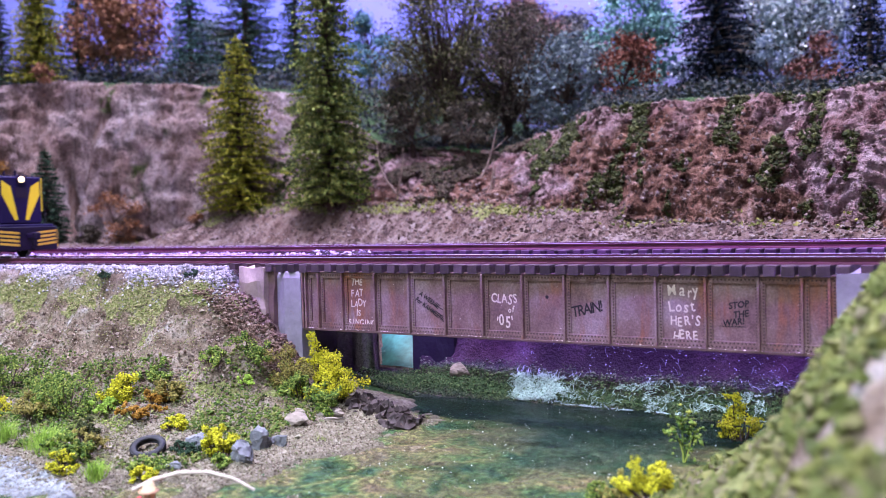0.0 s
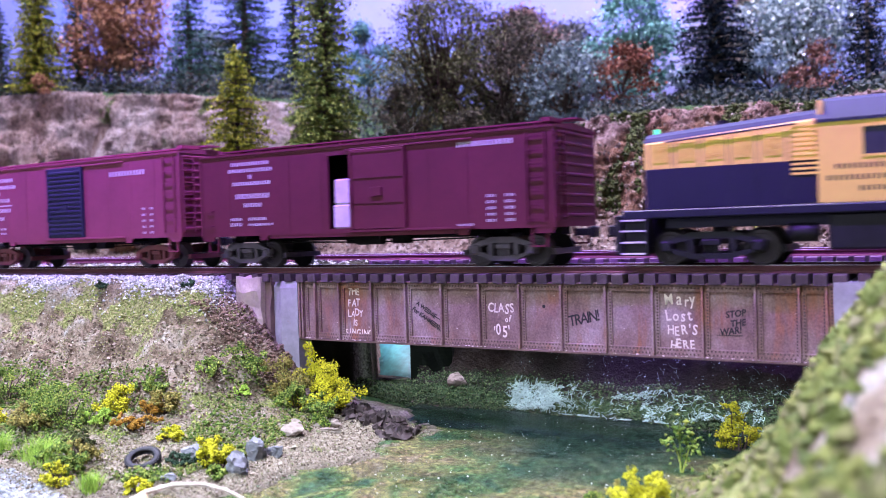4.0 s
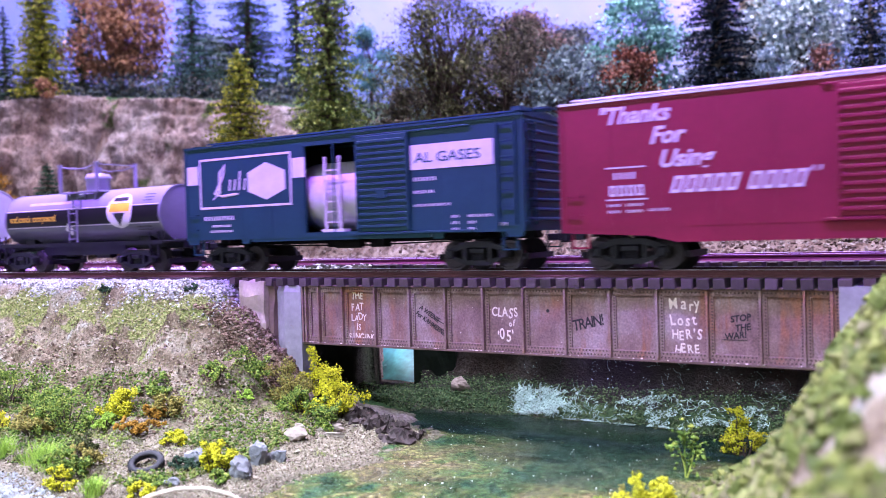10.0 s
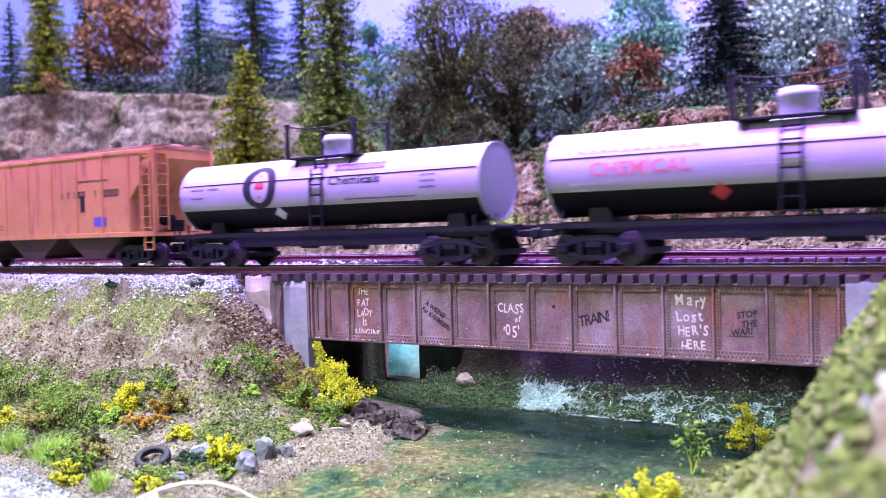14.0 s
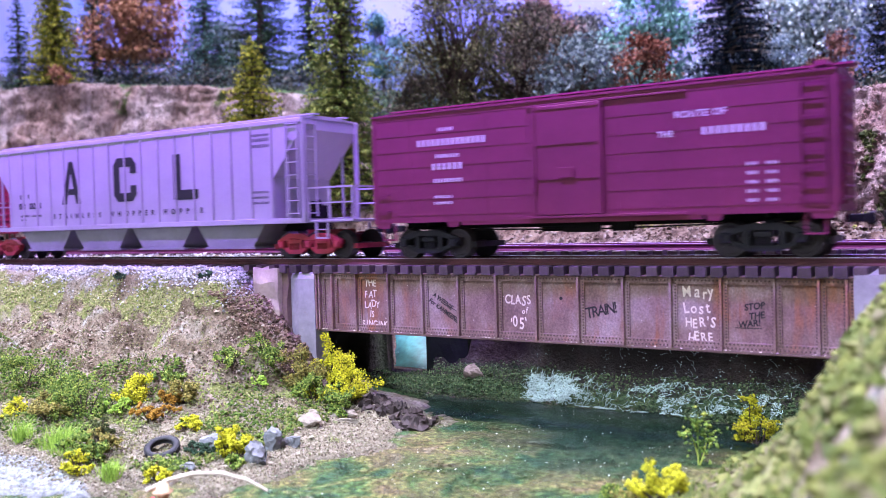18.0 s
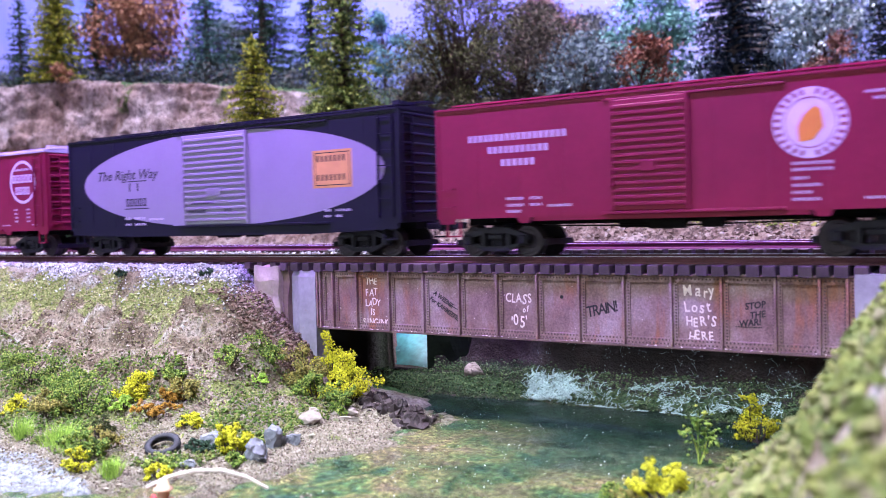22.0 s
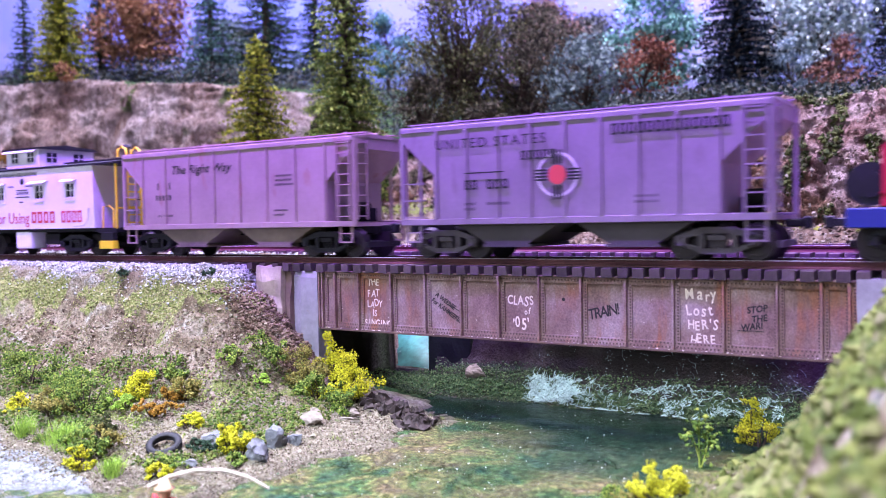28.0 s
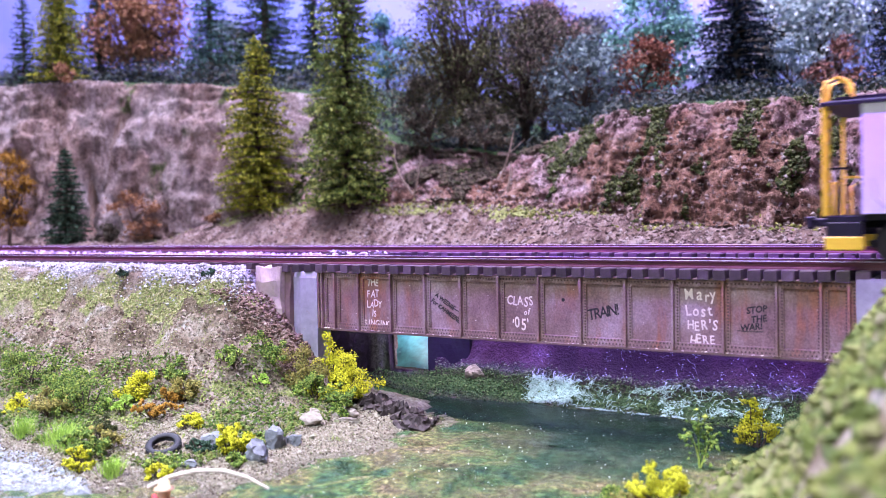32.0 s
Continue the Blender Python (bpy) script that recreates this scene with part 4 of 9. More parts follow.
def build_debris():
    """Clods, pebbles and turf crumbs on the banks."""
    def bank(x, y, z):
        return (z > -52.5) & (bank_distance(x, y) > 3)

    def shore(x, y, z):
        return (z > -53) & (bank_distance(x, y) > 38 + 20 * fbm(x / 15, y / 15, 84))

    def silty(x, y):
        return (y < -96 - (x + 237) * 0.23) & (x < -165)

    soil = surf("clods", (0.25, 0.18, 0.13), 0.95, 0, 0.3, 200, 1500, 0.2, island=[(0.04, 0.027, 0.02), (0.12, 0.085, 0.06), (0.21, 0.165, 0.12), (0.33, 0.285, 0.24), (0.15, 0.16, 0.06)])
    grit = surf("shore_grit", (0.3, 0.26, 0.2), 0.95, 0, 0.3, 200, 1500, 0.2, island=[(0.07, 0.06, 0.045), (0.17, 0.145, 0.105), (0.27, 0.235, 0.175), (0.40, 0.36, 0.29), (0.13, 0.15, 0.06)])
    solid("clods", scatter(70000, -400, -128, -112, -8, bank, 0.10, 0.42, 0.25), soil, "crumbled dark brown dirt on the bank", "dirt", kind="stuff")
    solid("clods", scatter(12000, -400, -204, -70, -4, lambda x, y, z: (bank_distance(x, y) > 14) & (z > -46) & (fbm(x / 9, y / 9, 61) > -0.1), 0.25, 0.85, 0.2), surf("dark_clods", (0.1, 0.07, 0.05), 0.95, 0, 0.4, 200, 1500, 0.3, island=[(0.05, 0.03, 0.023), (0.13, 0.085, 0.06), (0.25, 0.175, 0.135), (0.36, 0.29, 0.26)]), "dark brown clods of earth on the steep bank", "dirt", kind="stuff")
    solid("clods", scatter(4200, -240, -203, -18, -2, lambda x, y, z: (z < -11), 0.25, 0.95, 0.4), surf("red_clods", (0.1, 0.06, 0.045), 0.95, 0, 0.4, 200, 1500, 0.3, island=[(0.045, 0.025, 0.02), (0.12, 0.07, 0.05), (0.22, 0.14, 0.11), (0.30, 0.22, 0.19)]), "reddish brown clods at the foot of the abutment", "dirt", kind="stuff")
    solid("gravel", scatter(700, -380, -128, -112, -10, bank, 0.35, 0.95), grit, "scattered grey and tan pebbles on the bank", "gravel", kind="stuff")
    solid("shore_grit", scatter(46000, -260, -120, -130, -10, shore, 0.06, 0.24), grit, "fine tan and grey grit along the shore", "gravel", kind="stuff")
    g = scatter(40000, -430, -219, -40, 4, lambda x, y, z: (np.abs(bank_distance(x, y) - 9) < 4.2 + 15 * fbm(x / 12, y / 8, 80)) & (z < -5), 0.22, 0.62, 0.4)
    solid("turf", g, leafy("turf_foam", (0.13, 0.14, 0.05), (0.28, 0.28, 0.11), (0.44, 0.40, 0.22), (0.20, 0.26, 0.07), (0.34, 0.27, 0.17)), "yellow-green foam turf on the bank", "ground cover", kind="stuff")
    g = scatter(44000, -430, -170, -112, -11, lambda x, y, z: (bank_distance(x, y) > 30) & (z > -50.5) & (fbm(x / 13, y / 13, 88) > 0.09 - 0.12 * (x < -222)) & ~silty(x, y), 0.22, 0.7, 1.8)
    solid("undergrowth", g, leafy("undergrowth_foam", (0.03, 0.055, 0.012), (0.08, 0.14, 0.025), (0.17, 0.22, 0.045), (0.21, 0.18, 0.08)), "dark green and olive ground cover on the bank", "ground cover", kind="stuff")
    g = scatter(16000, -222, -150, -90, -18, lambda x, y, z: (z > -51.5) & (fbm(x / 12, y / 12, 89) > 0.1) & (y < -33) & (y > -75) & (x < -172), 0.18, 0.5, 0.5)
    solid("grass_flock", g, leafy("flock", (0.10, 0.16, 0.03), (0.26, 0.33, 0.08), (0.42, 0.42, 0.16)), "light green flock on the shore", "ground cover", kind="stuff")
    g = scatter(30000, -172, -60, -112, 4, lambda x, y, z: (z < -51.4) & (fbm(x / 17, y / 10, 90) + 0.3 * fbm(x / 4, y / 3, 92) > 0.02 + 0.25 * np.clip((y + 55) / 50, 0, 1)), 0.08, 0.3, 0.1, 0.35)
    g.v = [(x, y, max(z, WATER)) for x, y, z in g.v]
    solid("algae", g, leafy("algae_flock", (0.03, 0.08, 0.05), (0.08, 0.17, 0.06), (0.20, 0.21, 0.08), (0.08, 0.07, 0.045), (0.13, 0.25, 0.16)), "green and olive algae in the shallows", "ground cover", kind="stuff")

    g = scatter(46000, -420, -170, -100, -8, lambda x, y, z: (z > -51) & (z < -9) & (fbm(x / 10, y / 9, 62) + 0.4 * fbm(x / 3, y / 3, 63) > 0.05), 0.1, 0.34, 0.5)
    solid("moss_crumbs", g, leafy("crumb_foam", (0.06, 0.075, 0.02), (0.15, 0.17, 0.05), (0.29, 0.29, 0.10), (0.25, 0.18, 0.09)), "fine olive and tan crumbs over the bank", "ground cover", kind="stuff")

    def on_face(n, x0, x1, keep, r0, r1, out=1.5):
        x, v = nrng.uniform(x0, x1, n), nrng.random(n)
        k = keep(x, v, bench(x, -8 + v * (face_run(x) + 18)))
        p = np.stack(face_point(x[k], v[k]), -1)
        p[:, 1] -= out * nrng.random(len(p))
        return lumps(p, r0 + (r1 - r0) * nrng.random(len(p)) ** 1.5, 0.9)

    g = on_face(60000, -470, 90, lambda x, v, z: (fbm(x / 18, z / 30, 83) > 0.24) | (v > 0.93 - 0.1 * fbm(x / 15, z / 15, 82)), 0.5, 1.7)
    solid("brush", g, leafy("brush_foam", (0.018, 0.026, 0.010), (0.05, 0.065, 0.02), (0.11, 0.125, 0.04), (0.05, 0.05, 0.03)), "dark green brush clinging to the rock face", "ground cover", kind="stuff")
    g = on_face(40000, -430, -262, lambda x, v, z: fbm(x / 22, z / 16, 87) > 0.14 - 0.3 * (v > 0.75), 0.5, 1.8, 7)
    solid("thicket", g, leafy("thicket_foam", (0.025, 0.02, 0.016), (0.07, 0.055, 0.04), (0.14, 0.10, 0.08), (0.06, 0.065, 0.03)), "dark brown tangled thicket under the open tree", "ground cover", kind="stuff")
    g = on_face(14000, -940, 110, lambda x, v, z: (nrng.random(len(x)) < 0.7) & ((x > -440) | (nrng.random(len(x)) < 0.2)), 0.4, 1.5)
    rubble = surf("scree_stones", (0.4, 0.3, 0.27), 0.95, 0, 0.3, 200, 1500, 0.2, island=[(0.06, 0.034, 0.03), (0.145, 0.092, 0.083), (0.24, 0.178, 0.17), (0.35, 0.295, 0.29)])
    solid("scree", g, rubble, "loose pinkish rubble on the rock face", "gravel", kind="stuff")
    g = scatter(26000, -700, 90, 96, 262, lambda x, y, z: (y < cliff_line(x) + 2), 0.4, 1.6, 0.5)
    solid("scree", g, rubble, "loose pinkish rubble along the low bench", "gravel", kind="stuff")
    g = scatter(26000, -640, 60, 130, 270, lambda x, y, z: (np.abs(y - cliff_line(x) + 8) < 9) & (fbm(x / 22, y / 14, 94) > 0.02), 0.5, 1.5, 0.8)
    solid("bench_grass", g, leafy("bench_flock", (0.07, 0.08, 0.02), (0.18, 0.20, 0.05), (0.36, 0.35, 0.10), (0.12, 0.15, 0.05)), "olive and yellow-green grass on the low bench", "ground cover", kind="stuff")
    g = scatter(16000, -52, 34, -190, 0, lambda x, y, z: (z > -49) & (fbm(x / 20, y / 20, 95) > -0.25) & ~((x > -19) & (y < -116) & (fbm(x / 9, y / 12, 96) < -0.02)), 0.5, 1.7, 0.9, 0.9)
    solid("moss_turf", g, leafy("moss_foam", (0.055, 0.07, 0.02), (0.115, 0.135, 0.034), (0.185, 0.19, 0.055), (0.13, 0.11, 0.07)), "shaggy moss-green turf over the hillside", "ground cover", kind="stuff")
    g = scatter(20000, -215, -30, 20, 56, lambda x, y, z: (z > -52.5) & (z < -41), 0.2, 0.62, 0.5)
    solid("moss", g, leafy("wet_moss", (0.02, 0.045, 0.02), (0.06, 0.12, 0.045), (0.15, 0.22, 0.09), (0.05, 0.06, 0.035)), "dark wet moss on the far bank under the bridge", "ground cover", kind="stuff")


# ---- trees and shrubs ----
GREENS = {
    "olive": ((0.08, 0.11, 0.012), (0.23, 0.25, 0.022), (0.44, 0.43, 0.045)),
    "green": ((0.06, 0.11, 0.027), (0.18, 0.24, 0.05), (0.40, 0.45, 0.11)),
    "dark": ((0.011, 0.027, 0.016), (0.034, 0.068, 0.041), (0.068, 0.115, 0.068)),
    "darkolive": ((0.027, 0.041, 0.014), (0.068, 0.081, 0.027), (0.121, 0.135, 0.041)),
    "blue": ((0.020, 0.054, 0.047), (0.054, 0.121, 0.108), (0.121, 0.230, 0.189)),
    "black": ((0.004, 0.008, 0.016), (0.011, 0.018, 0.034), (0.024, 0.034, 0.055)),
    "orange": ((0.15, 0.07, 0.042), (0.30, 0.145, 0.075), (0.42, 0.235, 0.13)),
    "amber": ((0.135, 0.068, 0.011), (0.324, 0.162, 0.020), (0.459, 0.257, 0.041)),
    "red": ((0.10, 0.03, 0.02), (0.22, 0.08, 0.055), (0.34, 0.16, 0.11)),
    "rust": ((0.07, 0.041, 0.041), (0.230, 0.095, 0.081), (0.378, 0.203, 0.176)),
    "brown": ((0.12, 0.065, 0.065), (0.27, 0.16, 0.15), (0.42, 0.28, 0.25)),
    "grey": ((0.06, 0.065, 0.075), (0.14, 0.145, 0.15), (0.24, 0.24, 0.23)),
    "teal": ((0.041, 0.108, 0.121), (0.108, 0.243, 0.257), (0.216, 0.405, 0.405)),
    "mint": ((0.07, 0.17, 0.155), (0.18, 0.40, 0.345), (0.32, 0.60, 0.51)),
    "bluegrey": ((0.08, 0.11, 0.14), (0.17, 0.22, 0.26), (0.26, 0.34, 0.32)),
    "paleblue": ((0.162, 0.216, 0.324), (0.378, 0.486, 0.621), (0.608, 0.702, 0.800)),
    "blossom": ((0.13, 0.18, 0.22), (0.44, 0.54, 0.58), (0.76, 0.82, 0.82)),
    "cream": ((0.243, 0.176, 0.121), (0.540, 0.432, 0.297), (0.743, 0.648, 0.486)),
    "oak": ((0.04, 0.045, 0.02), (0.10, 0.105, 0.045), (0.19, 0.18, 0.08)),
    "darkbush": ((0.032, 0.030, 0.024), (0.09, 0.08, 0.06), (0.18, 0.15, 0.11)),
    "yellow": ((0.10, 0.11, 0.012), (0.42, 0.40, 0.018), (0.72, 0.70, 0.035), (0.60, 0.58, 0.03)),
    "lime": ((0.135, 0.243, 0.027), (0.297, 0.459, 0.068), (0.459, 0.621, 0.108)),
    "leaf": ((0.03, 0.06, 0.014), (0.095, 0.165, 0.03), (0.22, 0.31, 0.06), (0.36, 0.40, 0.08)),
    "drab": ((0.10, 0.09, 0.025), (0.24, 0.20, 0.06), (0.40, 0.33, 0.09), (0.16, 0.19, 0.05)),
}
LEAVES = {k: leafy("foliage_" + k, *v) for k, v in GREENS.items()}
M_BARK = surf("bark", (0.07, 0.045, 0.035), 0.95, 0, 0.35, 150, 900, 0.4)
M_PALE = surf("pale_bark", (0.34, 0.26, 0.22), 0.9, 0, 0.3, 150, 900, 0.3)


def limb(g, p, q, r0, r1, bend=0.15, n=5):
    p, q = Vector(p), Vector(q)
    side = Vector((rng.uniform(-1, 1), rng.uniform(-1, 1), rng.uniform(-.4, .4))) * (q - p).length * bend
    g.rings([(p, r0), (p.lerp(q, 0.35) + side * .7, r0 * .75 + r1 * .25), (p.lerp(q, 0.7) + side * .6, (r0 + 2 * r1) / 3), (q, r1)], n)


def conifer(x, y, z, h, w, colour, kind, label):
    """A model spruce (sparse whorls) or pine (dense foam tiers)."""
    root = thing("conifer_tree", x, y, z, label, "tree")
    trunk = Geo().rings([((0, 0, -6), w * .05), ((0.3, 0, h * .4), w * .035), ((0, .3, h * .98), 0.3)], 7)
    pts, sizes = [], []
    dense = kind == "pine"
    z0, step = h * (0.02 if dense else 0.07), (3.4 if dense else 3.8)
    zz = z0
    while zz < h:
        t = (zz - z0) / (h - z0)
        rad = w / 2 * ((1 - t) ** (0.55 if dense else 0.7)) * rng.uniform(.74, 1.14) + 1
        for k in range(int((7 + 11 * (1 - t)) * (1.9 if dense else 1.4))):
            a = rng.uniform(0, 6.283)
            ln = rad * rng.uniform(.72, 1.12)
            d = Vector((math.cos(a), math.sin(a), 0))
            m = max(5, int(ln / 1.0))
            for j in range(m):
                f = (j + rng.random()) / m
                drop = (-0.25 * f + 0.16 * f * f) * ln if not dense else (0.22 * f - 0.28 * f * f) * ln
                pts.append((d.x * ln * f + rng.gauss(0, .5), d.y * ln * f + rng.gauss(0, .5), zz + drop + rng.gauss(0, .5)))
                sizes.append(rng.uniform(.6, 1.35) * (1.0 if dense else 0.9))
            if k % 3 == 0 and t < 0.9:
                trunk.rings([((0, 0, zz), 0.45), ((d.x * ln * .8, d.y * ln * .8, zz - ln * .1), 0.15)], 4)
        zz += step * rng.uniform(.8, 1.2)
    for k in range(14):
        pts.append((rng.gauss(0, .6), rng.gauss(0, .6), h + rng.uniform(-3, 2)))
        sizes.append(1.0)
    part("trunk", trunk, M_PALE if colour == "black" else M_BARK, root, "thin straight trunk")
    part("crown", tufts(np.array(pts), sizes), LEAVES[colour], root, "ragged tiers of needle clumps")
    return root


def broadleaf(x, y, z, h, w, colour, label, gaps=0.35, name="broadleaf_tree", low=0.2):
    """A trunk that forks into limbs, with leaf clumps at the limb ends."""
    root = thing(name, x, y, z, label, "tree" if "tree" in name else "shrub")
    g, pts, sizes = Geo(), [], []
    base = Vector((0, 0, h * low * 1.2))
    limb(g, (0, 0, -5), base, w * .035 + .4, w * .028 + .3, 0.05, 6)
    ends = []
    for k in range(max(9, int(w * h / (110 if gaps < .5 else 85)))):
        a, f = rng.uniform(0, 6.283), rng.random()
        zz = h * (low + (1 - low) * (0.05 + 0.93 * f))
        rad = w / 2 * math.sqrt(max(0.06, 1 - (2 * f - 0.86) ** 2 / 1.3)) * rng.uniform(.35, 1.0)
        e = Vector((math.cos(a) * rad, math.sin(a) * rad, zz))
        ends.append(e)
        if k % 2 == 0:
            limb(g, base.lerp(Vector((0, 0, h * .6)), rng.random() * .8), e, w * .014 + .2, 0.2, 0.2, 4)
    cl = w * (0.17 - 0.065 * gaps) + 0.9
    for e in ends:
        m = 110
        for j in range(m):
            v = Vector((rng.gauss(0, 1), rng.gauss(0, 1), rng.gauss(0, .6))) * cl * 0.5
            pts.append(tuple(e + v))
            sizes.append(rng.uniform(.6, 1.45) * (0.72 + w / 140 if gaps < .5 else 0.85))
    part("trunk", g, M_BARK, root, "dark forked trunk and limbs")
    part("crown", tufts(np.array(pts), sizes), LEAVES[colour], root, "uneven crown of small leaf clumps")
    return root


def shrub(x, y, w, h, colour, label, grains=150, name="shrub", twigs=True, z=None, size=1.0):
    """A small foam bush: twigs and many clumps."""
    z = float(height(x, y)) if z is None else z
    root = thing(name, x, y, z - 0.5, label, "shrub")
    tw, pts, rad = Geo(), [], []
    stems = [(rng.uniform(-.4, .4) * w, rng.uniform(-.4, .4) * w * .8, h * rng.uniform(.25, .92)) for k in range(16)]
    for s in stems:
        s = Vector(s) * 1.0
        s.z *= 1 - 0.6 * (2 * abs(s.x) / w) ** 2
        limb(tw, (s.x * .15, s.y * .15, -1), s, 0.25, 0.1, 0.15, 4)
        for q in range(3):
            c = s + Vector((rng.gauss(0, .07) * w, rng.gauss(0, .07) * w, rng.gauss(-.04, .06) * h))
            for j in range(max(4, grains // 7)):
                v = Vector((rng.gauss(0, 1), rng.gauss(0, 1), rng.gauss(0, .8)))
                v = v.normalized() * rng.random() ** .5 * min(w, h) * .14
                if c.z + v.z > 0:
                    pts.append(tuple(c + v))
                    rad.append(rng.uniform(.16, .40) * size)
    part("stem", tw, M_BARK, root)
    part("foliage", lumps(np.array(pts), np.array(rad), 0.9, 0.45), LEAVES[colour], root, "clumps of coarse foam leaves")
    return root


def grass_tuft(x, y, w, h, label):
    g = Geo()
    z = float(height(x, y))
    for k in range(140):
        a, r = rng.uniform(0, 6.283), rng.random() * w / 2
        bx, by = x + math.cos(a) * r * .6, y + math.sin(a) * r * .6
        tx, ty = bx + rng.gauss(0, w * .22), by + rng.gauss(0, w * .22)
        hh = h * rng.uniform(.4, 0.95)
        g.add([(bx - .14, by, z - 1), (bx + .14, by, z - 1), ((bx + tx) / 2 + .1, (by + ty) / 2, z + hh * .65), ((bx + tx) / 2 - .1, (by + ty) / 2, z + hh * .65), (tx, ty, z + hh)],
              [(0, 1, 2, 3), (3, 2, 4)])
    return solid("grass_tuft", g, LEAVES["lime"], label, "grass")


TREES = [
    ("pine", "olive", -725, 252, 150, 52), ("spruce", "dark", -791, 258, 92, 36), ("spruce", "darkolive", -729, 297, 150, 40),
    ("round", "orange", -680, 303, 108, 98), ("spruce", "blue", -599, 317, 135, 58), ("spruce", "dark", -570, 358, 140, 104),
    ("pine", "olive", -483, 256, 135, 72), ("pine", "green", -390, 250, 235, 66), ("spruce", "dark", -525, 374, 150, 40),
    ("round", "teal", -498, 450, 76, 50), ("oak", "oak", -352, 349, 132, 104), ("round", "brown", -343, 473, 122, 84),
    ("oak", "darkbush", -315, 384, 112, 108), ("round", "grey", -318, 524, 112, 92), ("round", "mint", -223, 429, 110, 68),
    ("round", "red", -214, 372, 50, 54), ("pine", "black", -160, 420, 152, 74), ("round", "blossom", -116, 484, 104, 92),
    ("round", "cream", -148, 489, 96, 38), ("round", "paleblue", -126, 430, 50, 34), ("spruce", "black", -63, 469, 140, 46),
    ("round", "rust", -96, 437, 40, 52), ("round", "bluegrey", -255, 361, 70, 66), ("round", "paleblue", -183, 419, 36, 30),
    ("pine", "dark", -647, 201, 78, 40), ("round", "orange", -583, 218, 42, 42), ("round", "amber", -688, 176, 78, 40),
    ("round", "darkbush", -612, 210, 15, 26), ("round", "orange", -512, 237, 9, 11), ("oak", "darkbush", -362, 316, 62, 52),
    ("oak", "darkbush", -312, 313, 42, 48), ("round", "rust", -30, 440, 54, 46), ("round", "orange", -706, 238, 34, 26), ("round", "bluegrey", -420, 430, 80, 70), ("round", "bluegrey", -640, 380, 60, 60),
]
WORDS = {"olive": "olive-yellow", "dark": "dark green", "darkolive": "dark olive", "blue": "blue-green", "green": "mid-green", "black": "near-black",
         "orange": "rusty orange autumn", "amber": "amber autumn", "teal": "greyish teal", "oak": "dark olive open-crowned", "brown": "reddish brown",
         "darkbush": "dark brown-green", "grey": "dull grey-green", "mint": "pale mint-green", "red": "orange-red autumn", "blossom": "greyish white blossoming",
         "cream": "cream and tan", "paleblue": "pale blue-grey", "rust": "dull rust-red", "bluegrey": "hazy blue-grey"}


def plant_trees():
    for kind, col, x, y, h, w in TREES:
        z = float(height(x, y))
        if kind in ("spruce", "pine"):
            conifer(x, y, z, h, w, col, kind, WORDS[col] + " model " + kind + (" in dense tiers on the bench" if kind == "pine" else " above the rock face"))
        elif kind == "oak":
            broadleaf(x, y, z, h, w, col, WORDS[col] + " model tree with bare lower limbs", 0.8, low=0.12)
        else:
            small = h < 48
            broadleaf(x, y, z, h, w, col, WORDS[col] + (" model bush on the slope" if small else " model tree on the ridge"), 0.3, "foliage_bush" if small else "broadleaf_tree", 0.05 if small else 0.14)


